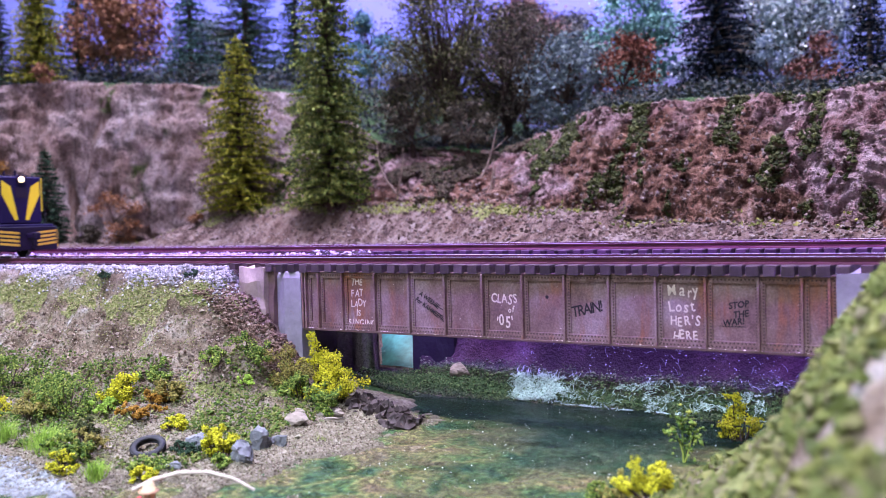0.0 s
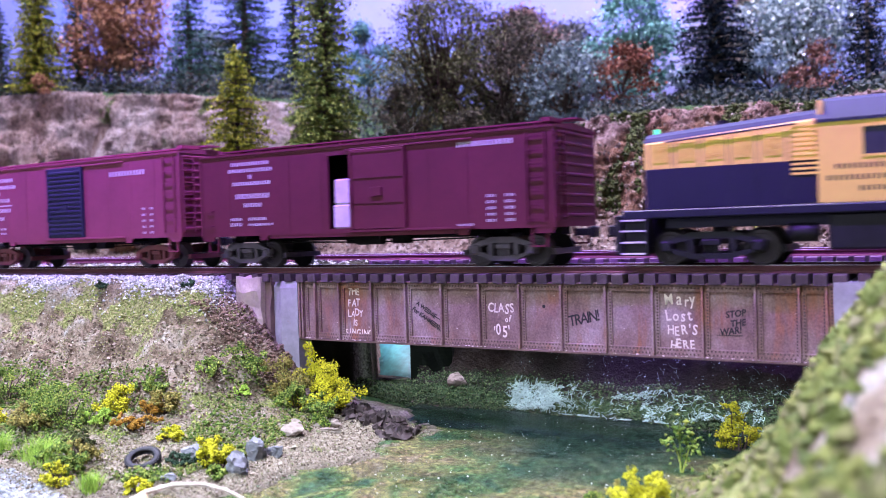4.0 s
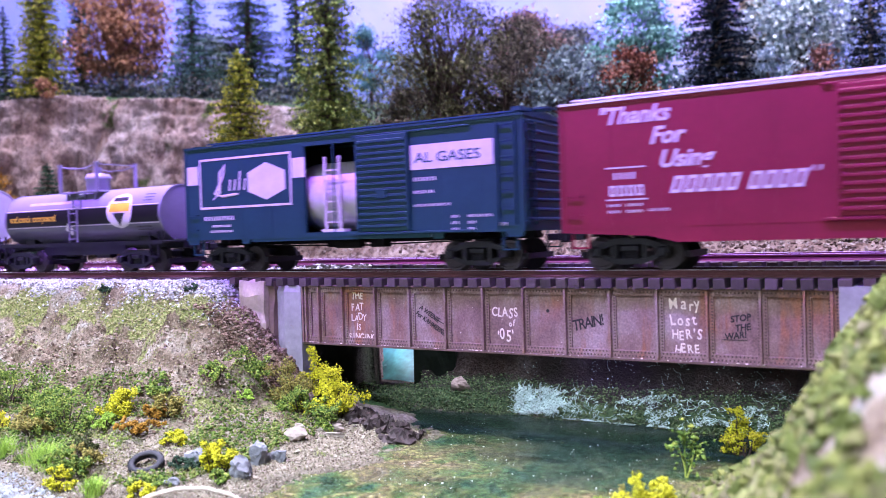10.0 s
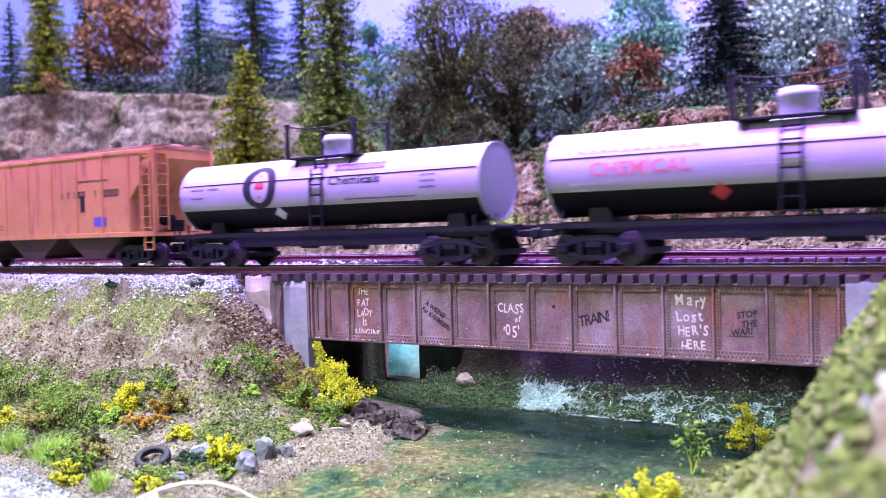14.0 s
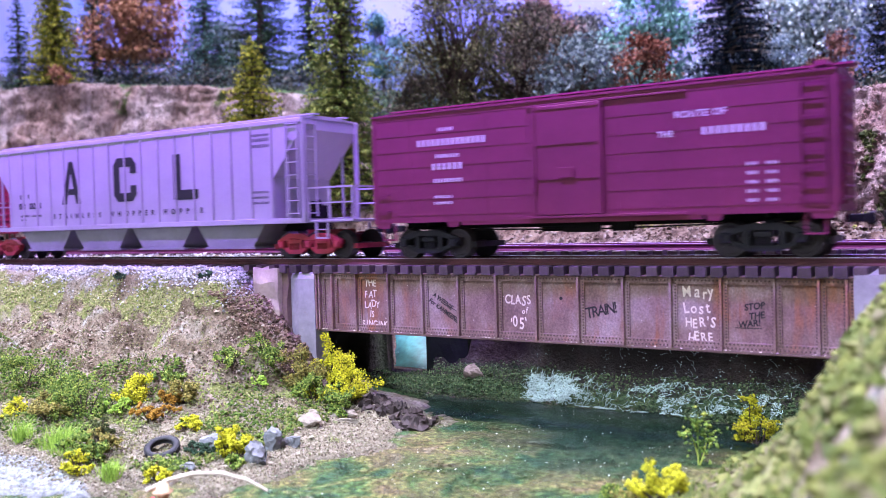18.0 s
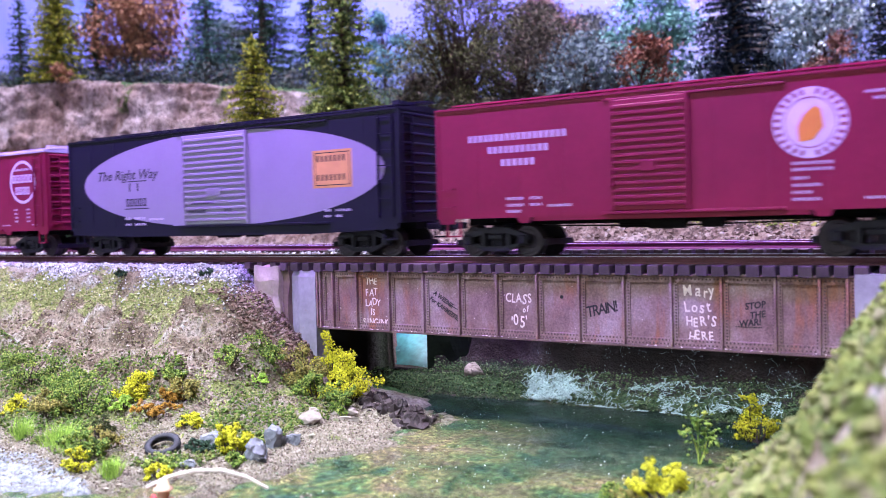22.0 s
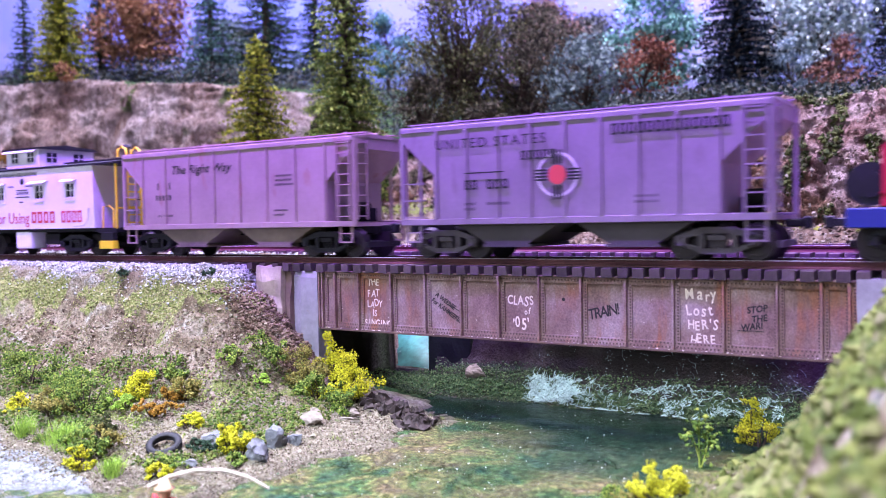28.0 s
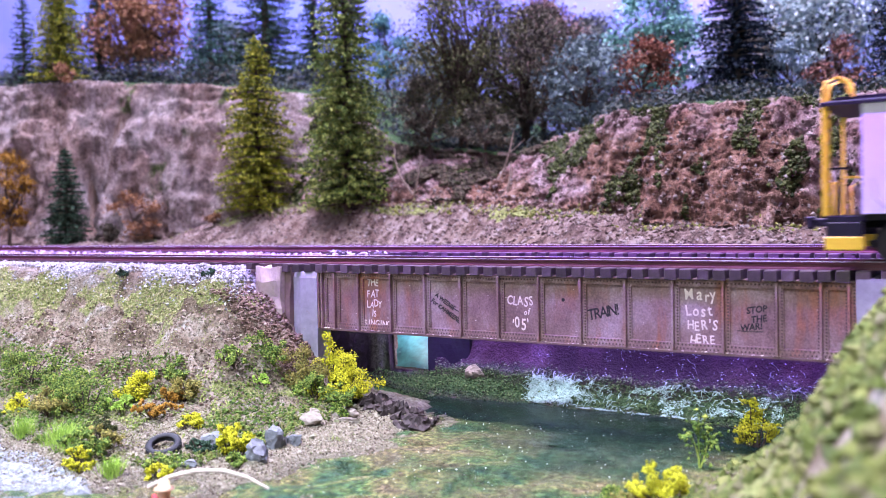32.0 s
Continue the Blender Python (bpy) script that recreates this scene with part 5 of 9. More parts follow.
def plant_bank():
    for x, y, w, h, col, n, label in (
            (-232, -58, 12.5, 11.5, "yellow", 330, "bright yellow flowering bush on the bank"),
            (-214, -55, 11, 10, "drab", 230, "olive and orange bush on the bank"),
            (-216, -57, 8, 6, "amber", 120, "rusty orange plant under the olive bush"),
            (-213, -67, 15, 5, "amber", 280, "low rusty orange plants under the yellow bush"),
            (-237, -74, 20, 14, "leaf", 300, "dark green leafy shrub with bare twigs"),
            (-250, -70, 16, 12, "leaf", 240, "dark green leafy shrub on the bank"),
            (-246, -80, 15, 9, "drab", 300, "tan and olive dry shrub on the bank"),
            (-286, -62, 22, 15, "leaf", 330, "dark green ground shrub on the slope"),
            (-268, -58, 18, 9, "leaf", 240, "dark green ground shrub on the slope"),
            (-229, -46, 13, 8, "leaf", 200, "dark green shrub with bare twigs"),
            (-262, -80, 12, 8, "yellow", 90, "yellow-tipped plants in the long grass"),
            (-224, -70, 8, 5, "lime", 120, "small lime-green plant on the bank"),
            (-168.8, -76.6, 8.4, 11.5, "yellow", 330, "bright yellow bush among grey rocks"),
            (-165, -80, 7, 4, "leaf", 120, "dark green plant beside the grey rock"),
            (-174, -97, 7, 5, "yellow", 150, "low yellow plant near the water"),
            (-196, -67, 8, 4.5, "yellow", 130, "small yellow-green plant above the tyre"),
            (-180, -79, 9, 5, "dark", 200, "dark green plants beside the tyre"),
            (-178, -92, 10, 4, "leaf", 160, "dark green plants below the tyre"),
            (-194, -106, 8, 6.5, "yellow", 90, "green and yellow plants by the shore"),
            (-200, -101, 13, 8, "leaf", 260, "dark green plants by the shore"),
            (-212, -86, 15, 7, "darkolive", 200, "dark olive plants by the shore"),
            (-203, -93, 12, 6, "drab", 160, "dry olive weeds by the shore"),
            (-191, -9, 13, 22, "yellow", 360, "tall bright yellow bush beside the bridge pier"),
            (-182, -14, 21, 17.5, "yellow", 560, "bright yellow bush leaning over the creek"),
            (-177, -16, 8, 9, "yellow", 140, "bright yellow bush leaning over the creek"),
            (-198, -15, 18, 15, "drab", 400, "olive dry bush beside the yellow one"),
            (-188, -20, 17, 11, "leaf", 320, "dark green bush at the foot of the pier"),
            (-174, -24, 9, 9, "leaf", 240, "dark green bush at the foot of the pier"),
            (-207, -22, 17, 11, "leaf", 260, "dark green shrub on the steep bank"),
            (-214, -33, 12, 7, "leaf", 150, "dark green shrub on the steep bank"),
            (-203, -30, 7, 4, "lime", 90, "small bright green plant on the steep bank"),
            (-246, -13, 6, 4, "dark", 60, "small dark weed at the edge of the ballast"),
            (-294, -14, 5, 4, "dark", 60, "small dark weed at the edge of the ballast"),
            (-52, 8, 10, 17, "yellow", 220, "yellow flowers on the far side of the hill"),
            (-55, -62, 13, 9.5, "yellow", 300, "bright yellow flowers at the foot of the hill"),
            (-63, -58, 9, 6, "drab", 150, "dry brown weeds at the foot of the hill"),
            (-68, -58, 8, 6, "leaf", 90, "dark green weed at the water's edge")):
        shrub(x, y, w, h, col, label, n)
    # a lone seedling on the right shore
    root = thing("seedling", -60, -20, -53, "thin green seedling with a few round leaves", "plant")
    tw, pts = Geo(), []
    for dx, hh in ((0, 14), (-2.5, 10), (2.2, 8), (3, 11)):
        limb(tw, (0, 0, 0), (dx, 0, hh), 0.3, 0.15, 0.1, 4)
        pts += [(dx + rng.gauss(0, 1.5), rng.gauss(0, 1.2), hh + rng.gauss(-1.5, 2.0)) for k in range(30)]
    part("stem", tw, LEAVES["leaf"], root)
    part("leaves", lumps(np.array(pts), nrng.uniform(.35, .75, len(pts))), LEAVES["leaf"], root)
    for x, y, w, h in ((-236, -95, 10, 7), (-218, -96, 13, 8), (-186, -102.6, 9, 5.5), (-210, -99, 14, 8)):
        grass_tuft(x, y, w, h, "bright green static grass tuft on the shore")
    # bare branches on the far slope
    for x, y, dz, lean in ((-345, 268, 34, -16), (-345, 268, 30, 6), (-290, 290, 34, 14), (-268, 262, 22, 4)):
        g = Geo()
        z = float(height(x, y))
        limb(g, (x, y, z - 2), (x + lean, y, z + dz), 0.9, 0.3, 0.2, 5)
        limb(g, (x + lean * .5, y, z + dz * .5), (x + lean * 1.6, y, z + dz * .8), 0.5, 0.2, 0.2, 4)
        solid("bare_branch", g, M_PALE, "bare pale twig standing on the slope", "branch")


def build_shore():
    grey = surf("slate", (0.19, 0.195, 0.225), 0.85, 0, 0.3, 110, 900, 0.5, wear=(0.42, 0.42, 0.44), wear_at=0.6)
    tan = surf("tan_rock", (0.24, 0.20, 0.17), 0.9, 0, 0.3, 110, 900, 0.5)
    red = surf("red_rock", (0.040, 0.026, 0.027), 0.75, 0, 0.5, 110, 900, 0.6, wear=(0.15, 0.085, 0.075), wear_at=0.6)
    for x, y, sx, sy, sz, mat, label in (
            (-168.6, -61, 4.8, 3.4, 3.6, grey, "blue-grey slate rock on the shore"), (-165, -56.5, 2.3, 2.0, 2.9, grey, "small grey slate rock on the shore"),
            (-180.5, -72, 3.8, 3.0, 4.0, grey, "grey rock behind the yellow bush"), (-160.4, -76, 3.8, 3.0, 3.6, grey, "dark grey rock beside the yellow bush"),
            (-172, -41, 4.6, 3.0, 2.3, tan, "tan flat-topped rock on the shore"), (-172.3, -89.4, 2.2, 1.8, 1.3, grey, "dark stone near the tyre"),
            (-174, -24, 5, 3, 1.6, tan, "mossy flat stone at the waterline"), (-187, 2, 9, 4, 2.4, tan, "grey ledge rock beside the pier"),
            (-166, -30, 4, 2.6, 1.5, tan, "mossy flat stone at the waterline"), (-178, -34, 3, 2.4, 1.6, tan, "small tan stone on the shore"),
            (-161, 38, 3.4, 3, 3, tan, "pale stone on the far bank under the bridge")):
        z = float(height(x, y))
        solid("rock", Geo().rock((x, y, z + sz * .35), sx, sy, sz, rng.uniform(0, 50)), mat, label, "rock", "shore rocks")
    for k in range(60):
        x, y = rng.uniform(-173, -146), rng.uniform(-20, -5)
        y -= 0.25 * (x + 163)
        a = rng.uniform(0.9, 2.9)
        g = Geo()
        for j in range(4):
            g.lump((x + rng.gauss(0, a * .3), y + rng.gauss(0, a * .3), float(height(x, y)) + a * rng.uniform(.0, .6)), a * rng.uniform(.5, .95), 0.9, 0.5)
        solid("rock", g, red, "jagged reddish brown rock under the bridge", "rock", "rocks under the bridge")
    rub = surf("tyre_rubber", (0.022, 0.022, 0.03), 0.7, 0, 0.3, 200, 1500, 0.2)
    x, y = -188.6, -83.4
    z = float(height(x, y)) + 1.3
    root = thing("old_tyre", x, y, z, "discarded black rubber tyre lying on the bank", "tyre")
    tread, tilt = Geo(), Matrix.Rotation(radians(32), 3, "Z") @ Matrix.Rotation(radians(24), 3, "X") @ Matrix.Scale(0.78, 3)
    n, sec = 32, [(5.7, -1.1), (5.9, -.5), (5.9, .5), (5.7, 1.1), (5.0, 1.35), (4.1, 1.1), (3.8, .6), (4.3, .3), (4.3, -.3), (3.8, -.6), (4.1, -1.1), (5.0, -1.35)]
    vs = [tilt @ Vector((r * math.cos(6.2832 * i / n), r * math.sin(6.2832 * i / n), h)) for i in range(n) for r, h in sec]
    m = len(sec)
    tread.add(vs, [(i * m + j, ((i + 1) % n) * m + j, ((i + 1) % n) * m + (j + 1) % m, i * m + (j + 1) % m) for i in range(n) for j in range(m)], True)
    part("casing", tread, rub, root)
    lug = Geo()
    for i in range(40):
        a = 6.2832 * i / 40
        lug.box(-.2, .2, 5.75, 6.15, -1, 1, m=(tilt.to_4x4() @ Matrix.Rotation(a, 4, "Z")))
    part("tread_lugs", lug, rub, root)
    # painted figure with a bent pole at the water's edge
    x, y = -143, -121
    z = float(height(x, y))
    top = -41.5
    g = Geo()
    for s in (-1, 1):
        g.rings([((x + s * 1.1, y, z - .5), 0.9), ((x + s * 1.0, y, top - 10.5), 1.1)], 8)
    g.rings([((x, y, top - 11), 2.2), ((x, y, top - 7), 2.4), ((x, y, top - 4.2), 2.8), ((x, y, top - 3.4), 1.0)], 10, sy=.7)
    g.rings([((x, y, top - 3.8), .8), ((x, y, top - 2.8), 1.25), ((x, y, top - 1.6), 1.35), ((x, y, top - .9), 1.0)], 10)
    g.rings([((x, y, top - 1.5), 2.1), ((x, y, top - 1.25), 2.1), ((x, y, top - 1.2), 1.3), ((x, y, top + .2), 1.1), ((x, y, top + .5), .5)], 12)
    for s in (-1, 1):
        g.rings([((x + s * 2.5, y, top - 4.4), .8), ((x + s * 3.3, y + .8, top - 6), .7), ((x + s * 4.0 - 2, y + 2.2, top - 4.4), .6)], 7)
    solid("fishing_figurine", g, figure_paint(), "tiny painted figurine in a straw hat and red shirt", "figurine")
    g = Geo()
    path = [((-147.5, -121.5, -43.2), .5), ((-143, -119.5, -40.8), .48), ((-138, -117, -39.4), .45), ((-133, -114, -39.4), .4), ((-128.5, -111, -41.0), .34), ((-124.6, -109, -43.4), .28)]
    g.rings(path, 6)
    solid("fishing_pole", g, surf("bleached_twig", (0.6, 0.5, 0.44), 0.8, 0, 0.25, 200, 900, 0.2), "bent bleached twig used as a fishing pole", "fishing pole")


def figure_paint():
    m, nt, link, bsdf = node_mat("figurine_paint")
    tc = nt.new("ShaderNodeTexCoord")
    sep = nt.new("ShaderNodeSeparateXYZ")
    link.new(tc.outputs["Object"], sep.inputs[0])
    mr = nt.new("ShaderNodeMapRange")
    mr.inputs[1].default_value, mr.inputs[2].default_value = -0.0515, -0.0405
    link.new(sep.outputs[2], mr.inputs[0])
    r = ramp_node(nt, link, mr.outputs[0], [(0, (0.06, 0.08, 0.16)), (0.05, (0.45, 0.03, 0.04)), (0.60, (0.5, 0.28, 0.18)), (0.80, (0.62, 0.45, 0.26))])
    r.color_ramp.interpolation = "CONSTANT"
    link.new(r.outputs[0], bsdf.inputs["Base Color"])
    bsdf.inputs["Roughness"].default_value = 0.7
    return m


def build_foam():
    """White water: tangled threads over the fall and along the far shore."""
    white = surf("white_foam", (0.36, 0.53, 0.46), 0.5, 0, 0.2, 200, 900, 0.1)
    for name, x0, x1, y0, y1, n, label in (("waterfall", -139.5, -117.5, 31, 42.5, 700, "white stringy waterfall spilling down the far bank"),
                                           ("rapids_foam", -118, -50, 29, 42.5, 240, "white stringy foam along the far shore"),
                                           ("upper_foam", -140, -30, 45, 54, 330, "stringy white fibres caught on the bank above the fall")):
        g = Geo()
        x, y = nrng.uniform(x0, x1, n), nrng.uniform(y0, y1, n)
        if name == "waterfall":
            k = np.abs(x + 127.5 + 0.48 * (y - 36.5)) < 9.2 + 5 * fbm(x / 5, y / 4, 96)
            x, y = x[k], y[k]
        else:
            k = fbm(x / 9, y / 6, 97) > (0.06 if name == "upper_foam" else -0.12)
            x, y = x[k], y[k]
        a, thick, trail = nrng.uniform(0, 6.283, len(x)), (0.025, 0.06) if name == "upper_foam" else (0.06, 0.16), []
        for j in range(5):
            z = np.maximum(WATER + .3, height(x, y)) + nrng.uniform(.2, .9, len(x))
            trail.append(np.stack([x, y, z], -1))
            a = a + nrng.uniform(-1.3, 1.3, len(x))
            x = x + np.cos(a) * 0.9
            y = y + np.sin(a) * (0.2 if name == "upper_foam" else 0.8)
        for p in np.stack(trail, 1).tolist():
            g.rings([(q, rng.uniform(*thick)) for q in p], 3, False)
        m = 1500 if name == "upper_foam" else 5200 if name == "waterfall" else 15000
        x, y = nrng.uniform(x0, x1, m), nrng.uniform(y0, y1, m)
        k = (np.abs(x + 127.5 + 0.48 * (y - 36.5)) < 9.4 + 5 * fbm(x / 5, y / 4, 96)) if name == "waterfall" else x < 999
        x, y = x[k], y[k]
        k = fbm(x / 2.4, y / 2.4, 98) + (0 if name == "waterfall" else 0.8 * fbm(x / 11, y / 7, 97)) > (-0.16 if name == "waterfall" else 0.12)
        x, y = x[k], y[k]
        b = lumps(np.stack([x, y, np.maximum(WATER + .2, height(x, y)) + .5], -1), nrng.uniform(.25, .6, len(x)) if name == "waterfall" else nrng.uniform(.08, .34, len(x)), 0.4)
        g.add(b.v, b.f)
        solid(name, g, white, label, "white water", kind="stuff")


def sky_material():
    m, nt, link, bsdf = node_mat("painted_sky")
    n = noise_node(nt, link, 3.2, 5, 0.55)
    r = ramp_node(nt, link, n.outputs[0], [(0.40, (0.10, 0.135, 0.36)), (0.54, (0.15, 0.155, 0.37)), (0.66, (0.26, 0.225, 0.40))])
    link.new(r.outputs[0], bsdf.inputs["Base Color"])
    bsdf.inputs["Roughness"].default_value = 0.8
    return m


def build_backdrop():
    g = Geo()
    arc = [(-4300, 640), (-1500, 640), (-900, 640), (200, 700), (900, 700), (4000, 700)]
    vs = []
    for x, y in arc:
        vs += [(x, y, -60), (x, y, 900)]
    for x, y in arc:
        vs += [(x, y + 12, -60), (x, y + 12, 900)]
    k = 2 * len(arc)
    fs = [(2 * i, 2 * i + 2, 2 * i + 3, 2 * i + 1) for i in range(len(arc) - 1)] + [(k + 2 * i, k + 2 * i + 1, k + 2 * i + 3, k + 2 * i + 2) for i in range(len(arc) - 1)]
    g.add(vs, fs)
    tagged(part("backdrop", g, sky_material()), "painted sky backdrop in violet-blue with soft clouds", "backdrop", kind="structure")
    # distant ridge foliage just before the sky
    pts = []
    for k in range(14000):
        x = rng.uniform(-1000, 120)
        y = rng.uniform(470, 560)
        z = float(np.interp(x, (-1000, -600, -450, -200, 100), (150, 140, 104, 74, 58))) + rng.uniform(-8, 44) * (1 + 0.6 * math.sin(x / 31) + .4 * math.sin(x / 12.7))
        pts.append((x, y, z))
    solid("distant_woods", tufts(np.array(pts), nrng.uniform(1.0, 2.6, len(pts))), LEAVES["bluegrey"], "hazy blue-grey woods behind the ridge", "woods", kind="stuff")


def build_ridge_brush():
    """Low dark brush along the crest of the rock face."""
    x = nrng.uniform(-980, 120, 34000)
    y = cliff_line(x) + face_run(x) + nrng.uniform(12, 110, len(x))
    tall = (4 + 20 * np.clip(0.5 + 1.6 * fbm(x / 40, y / 60, 301), 0, 1)) * np.interp(x, (-460, -300), (1.0, 0.5))
    z = height(x, y) + nrng.random(len(x)) * tall
    solid("ridge_brush", tufts(np.stack([x, y, z], -1), nrng.uniform(0.7, 1.7, len(x))), leafy("ridge_foliage", (0.02, 0.03, 0.045), (0.06, 0.08, 0.095), (0.11, 0.125, 0.11), (0.10, 0.08, 0.075)), "dark blue-green brush along the crest of the rock face", "brush", kind="stuff")


def build_light_boards():
    """Unseen boards added to limit where the violet strip and aisle tube reach."""
    tagged(part("valance", Geo().box(-1300, 700, -620, -264.5, 700, 706).box(-1300, 700, -251, -140, 700, 706).box(-1300, 700, -626, -620, 687, 900), surf("light_board_black", (0.03, 0.03, 0.03), .8, 0, .1, 5, 60, 0)), "unseen black boards added above the layout to cut the light", "valance", kind="structure")


def build_room():
    wall = surf("room_paint", (0.7, 0.68, 0.7), 0.9, 0, 0.05, 2, 60, 0)
    wood = surf("bench_fascia", (0.05, 0.045, 0.04), 0.7, 0, 0.2, 5, 100, 0)
    for name, b in (("wall_back", (-4500, 4300, 720, 780, -1200, 1600)), ("wall_front", (-4500, 4300, -2300, -2240, -1200, 1600)),
                    ("wall_left", (-4560, -4500, -2300, 780, -1200, 1600)), ("wall_right", (4300, 4360, -2300, 780, -1200, 1600))):
        tagged(part(name, Geo().box(*b), wall), "plain pale wall of the room", "wall", kind="structure")
    tagged(part("floor", Geo().box(-4560, 4360, -2300, 780, -1260, -1200), surf("room_floor", (0.2, 0.19, 0.18), 0.7, 0, 0.1, 4, 60, 0)), "plain dark floor of the room", "floor", kind="structure")
    tagged(part("ceiling", Geo().box(-4560, 4360, -2300, 780, 1600, 1660), wall), "plain pale ceiling of the room", "ceiling", kind="structure")
    tagged(part("benchwork", Geo().box(-4300, 4000, -418, 716, -140, -75), wood), "dark wooden benchwork under the layout", "table", kind="structure")


# ---- rolling stock ----
def paint(name, col, rough=0.45, vary=0.12, wear=None, wear_at=0.66, streak=3):
    return surf(name, col, rough + 0.08, 0, vary, 40, 700, 0.04, 0.2, wear=wear, wear_at=wear_at, streak=streak)


M_BLACK = surf("truck_black", (0.009, 0.008, 0.014), 0.5, 0, 0.4, 120, 900, 0.15, spec=0.25)
M_WHEEL = surf("wheel_steel", (0.045, 0.037, 0.042), 0.45, 0.4, 0.3, 120, 900, 0.1, spec=0.3)
M_UNDER = surf("underframe_black", (0.010, 0.009, 0.011), 0.75, 0, 0.3, 120, 900, 0.2, spec=0.12)
M_LETTER = surf("white_lettering", (0.60, 0.57, 0.60), 0.5, 0, 0.08, 200, 900, 0)
M_BLACKLET = surf("black_lettering", (0.012, 0.012, 0.015), 0.5, 0, 0.1, 200, 900, 0)
M_RED = surf("red_lettering", (0.55, 0.05, 0.06), 0.5, 0, 0.1, 200, 900, 0)
M_FADED = surf("faded_red_lettering", (0.62, 0.16, 0.20), 0.5, 0, 0.2, 60, 400, 0)
M_YELLOW = surf("yellow_paint", (0.75, 0.56, 0.03), 0.45, 0, 0.12, 120, 900, 0.05)
M_GREYTRUCK = surf("grey_truck", (0.075, 0.06, 0.08), 0.6, 0, 0.3, 120, 900, 0.15)
M_REDTRUCK = surf("red_oxide_truck", (0.26, 0.018, 0.03), 0.6, 0, 0.3, 120, 900, 0.15)
M_CARGO = surf("pale_cargo", (0.62, 0.58, 0.60), 0.6, 0, 0.15, 120, 900, 0.1)
M_GLASS = surf("dark_glass", (0.03, 0.03, 0.045), 0.12, 0, 0.2, 60, 400, 0)
M_DARK = surf("dark_inside", (0.012, 0.010, 0.010), 0.9, 0, 0.2, 60, 400, 0)

WHEEL_R = 4.85
WHEELS = []
CARS = []


def wheelset_mesh(mat):
    g = Geo()
    g.cyl((0, -13.2, 0), (0, 13.2, 0), 0.9, 8)
    for s in (-1, 1):
        g.rings([((0, s * 7.2, 0), 5.5), ((0, s * 7.9, 0), 5.4), ((0, s * 8.1, 0), WHEEL_R), ((0, s * 9.7, 0), WHEEL_R - .1)], 24)
        g.rings([((0, s * 9.7, 0), 3.9), ((0, s * 9.9, 0), 3.7)], 20)
        g.rings([((0, s * 9.75, 0), 1.7), ((0, s * 10.6, 0), 1.3)], 10)
        for k in range(3):
            a = 2.094 * k
            g.cyl((2.7 * math.cos(a), s * 9.6, 2.7 * math.sin(a)), (2.7 * math.cos(a), s * 10.05, 2.7 * math.sin(a)), .45, 6)
    return mesh_of("wheelset", g, mat)


WHEEL_DATA = wheelset_mesh(M_WHEEL)


def frame_side(g, axles, y):
    """One cast side frame with arch, springs and journal boxes."""
    for a, b in zip(axles, axles[1:]):
        c, h = (a + b) / 2, (b - a) / 2
        t = 2.0
        g.prism([(c - h - 2, 6.8), (c - h * .45, 9.3), (c + h * .45, 9.3), (c + h + 2, 6.8), (c + h + 2, 5.2), (c + h * .45, 7.5), (c - h * .45, 7.5), (c - h - 2, 5.2)], y - t / 2, y + t / 2)
        g.prism([(c - h - 1, 5.4), (c - h * .4, 3.4), (c + h * .4, 3.4), (c + h + 1, 5.4), (c + h - .5, 3.9), (c + h * .42, 1.9), (c - h * .42, 1.9), (c - h + .5, 3.9)], y - t / 2, y + t / 2)
        for s in (-1, 1):
            g.box(c + s * h * .46 - .7, c + s * h * .46 + .7, y - t / 2, y + t / 2, 2.6, 8.2)
        for s in (-1.5, 0, 1.5):
            g.cyl((c + s, y, 3.2), (c + s, y, 5.6), .62, 7)
        g.box(c - 2.6, c + 2.6, y - 1.3, y + 1.3, 5.6, 7.2, 0.2)
    for a in axles:
        g.box(a - 1.5, a + 1.5, y - 1.7, y + 1.2, 3.9, 6.9, 0.35)
        g.box(a - 1.1, a + 1.1, y - 2.0, y - 1.6, 4.3, 6.4, 0.2)


def truck(car, xc, mat, axles=(-9.7, 9.7)):
    g = Geo()
    for y in (-12.2, 12.2):
        frame_side(g, axles, y)
    mid = [(a + b) / 2 for a, b in zip(axles, axles[1:])]
    for m in mid:
        g.box(m - 2, m + 2, -11.5, 11.5, 5.8, 8.6, 0.3)
    g.box(mid[0] - 2, mid[-1] + 2, -4, 4, 8, 10.5, 0.3)
    for a in axles:
        for s in (-1, 1):
            g.box(a + s * 6.0 - .5, a + s * 6.0 + .5, -10, 10, 3.6, 5.4)
    ob = part("truck", g, mat, car)
    ob.location = (xc * MM, 0, 0)
    for a in axles:
        w = new("wheelset", WHEEL_DATA)
        w.parent = ob
        w.location = (a * MM, 0, WHEEL_R * MM)
        WHEELS.append((car, w, a))
    return ob


def coupler(car, x, s):
    g = Geo().box(x, x + s * 6, -1.1, 1.1, 9.0, 11.2, 0.25) if s > 0 else Geo().box(x - 6, x, -1.1, 1.1, 9.0, 11.2, 0.25)
    g.box(x + s * 6 - 1.2, x + s * 6 + 1.2, -1.9, 1.9, 8.4, 11.8, 0.4)
    g.rings([((x + s * 5, -.6, 8.6), .25), ((x + s * 4.4, -.9, 5.0), .25), ((x + s * 6.5, -.9, 3.6), .22)], 5)
    part("coupler", g, M_BLACK, car)


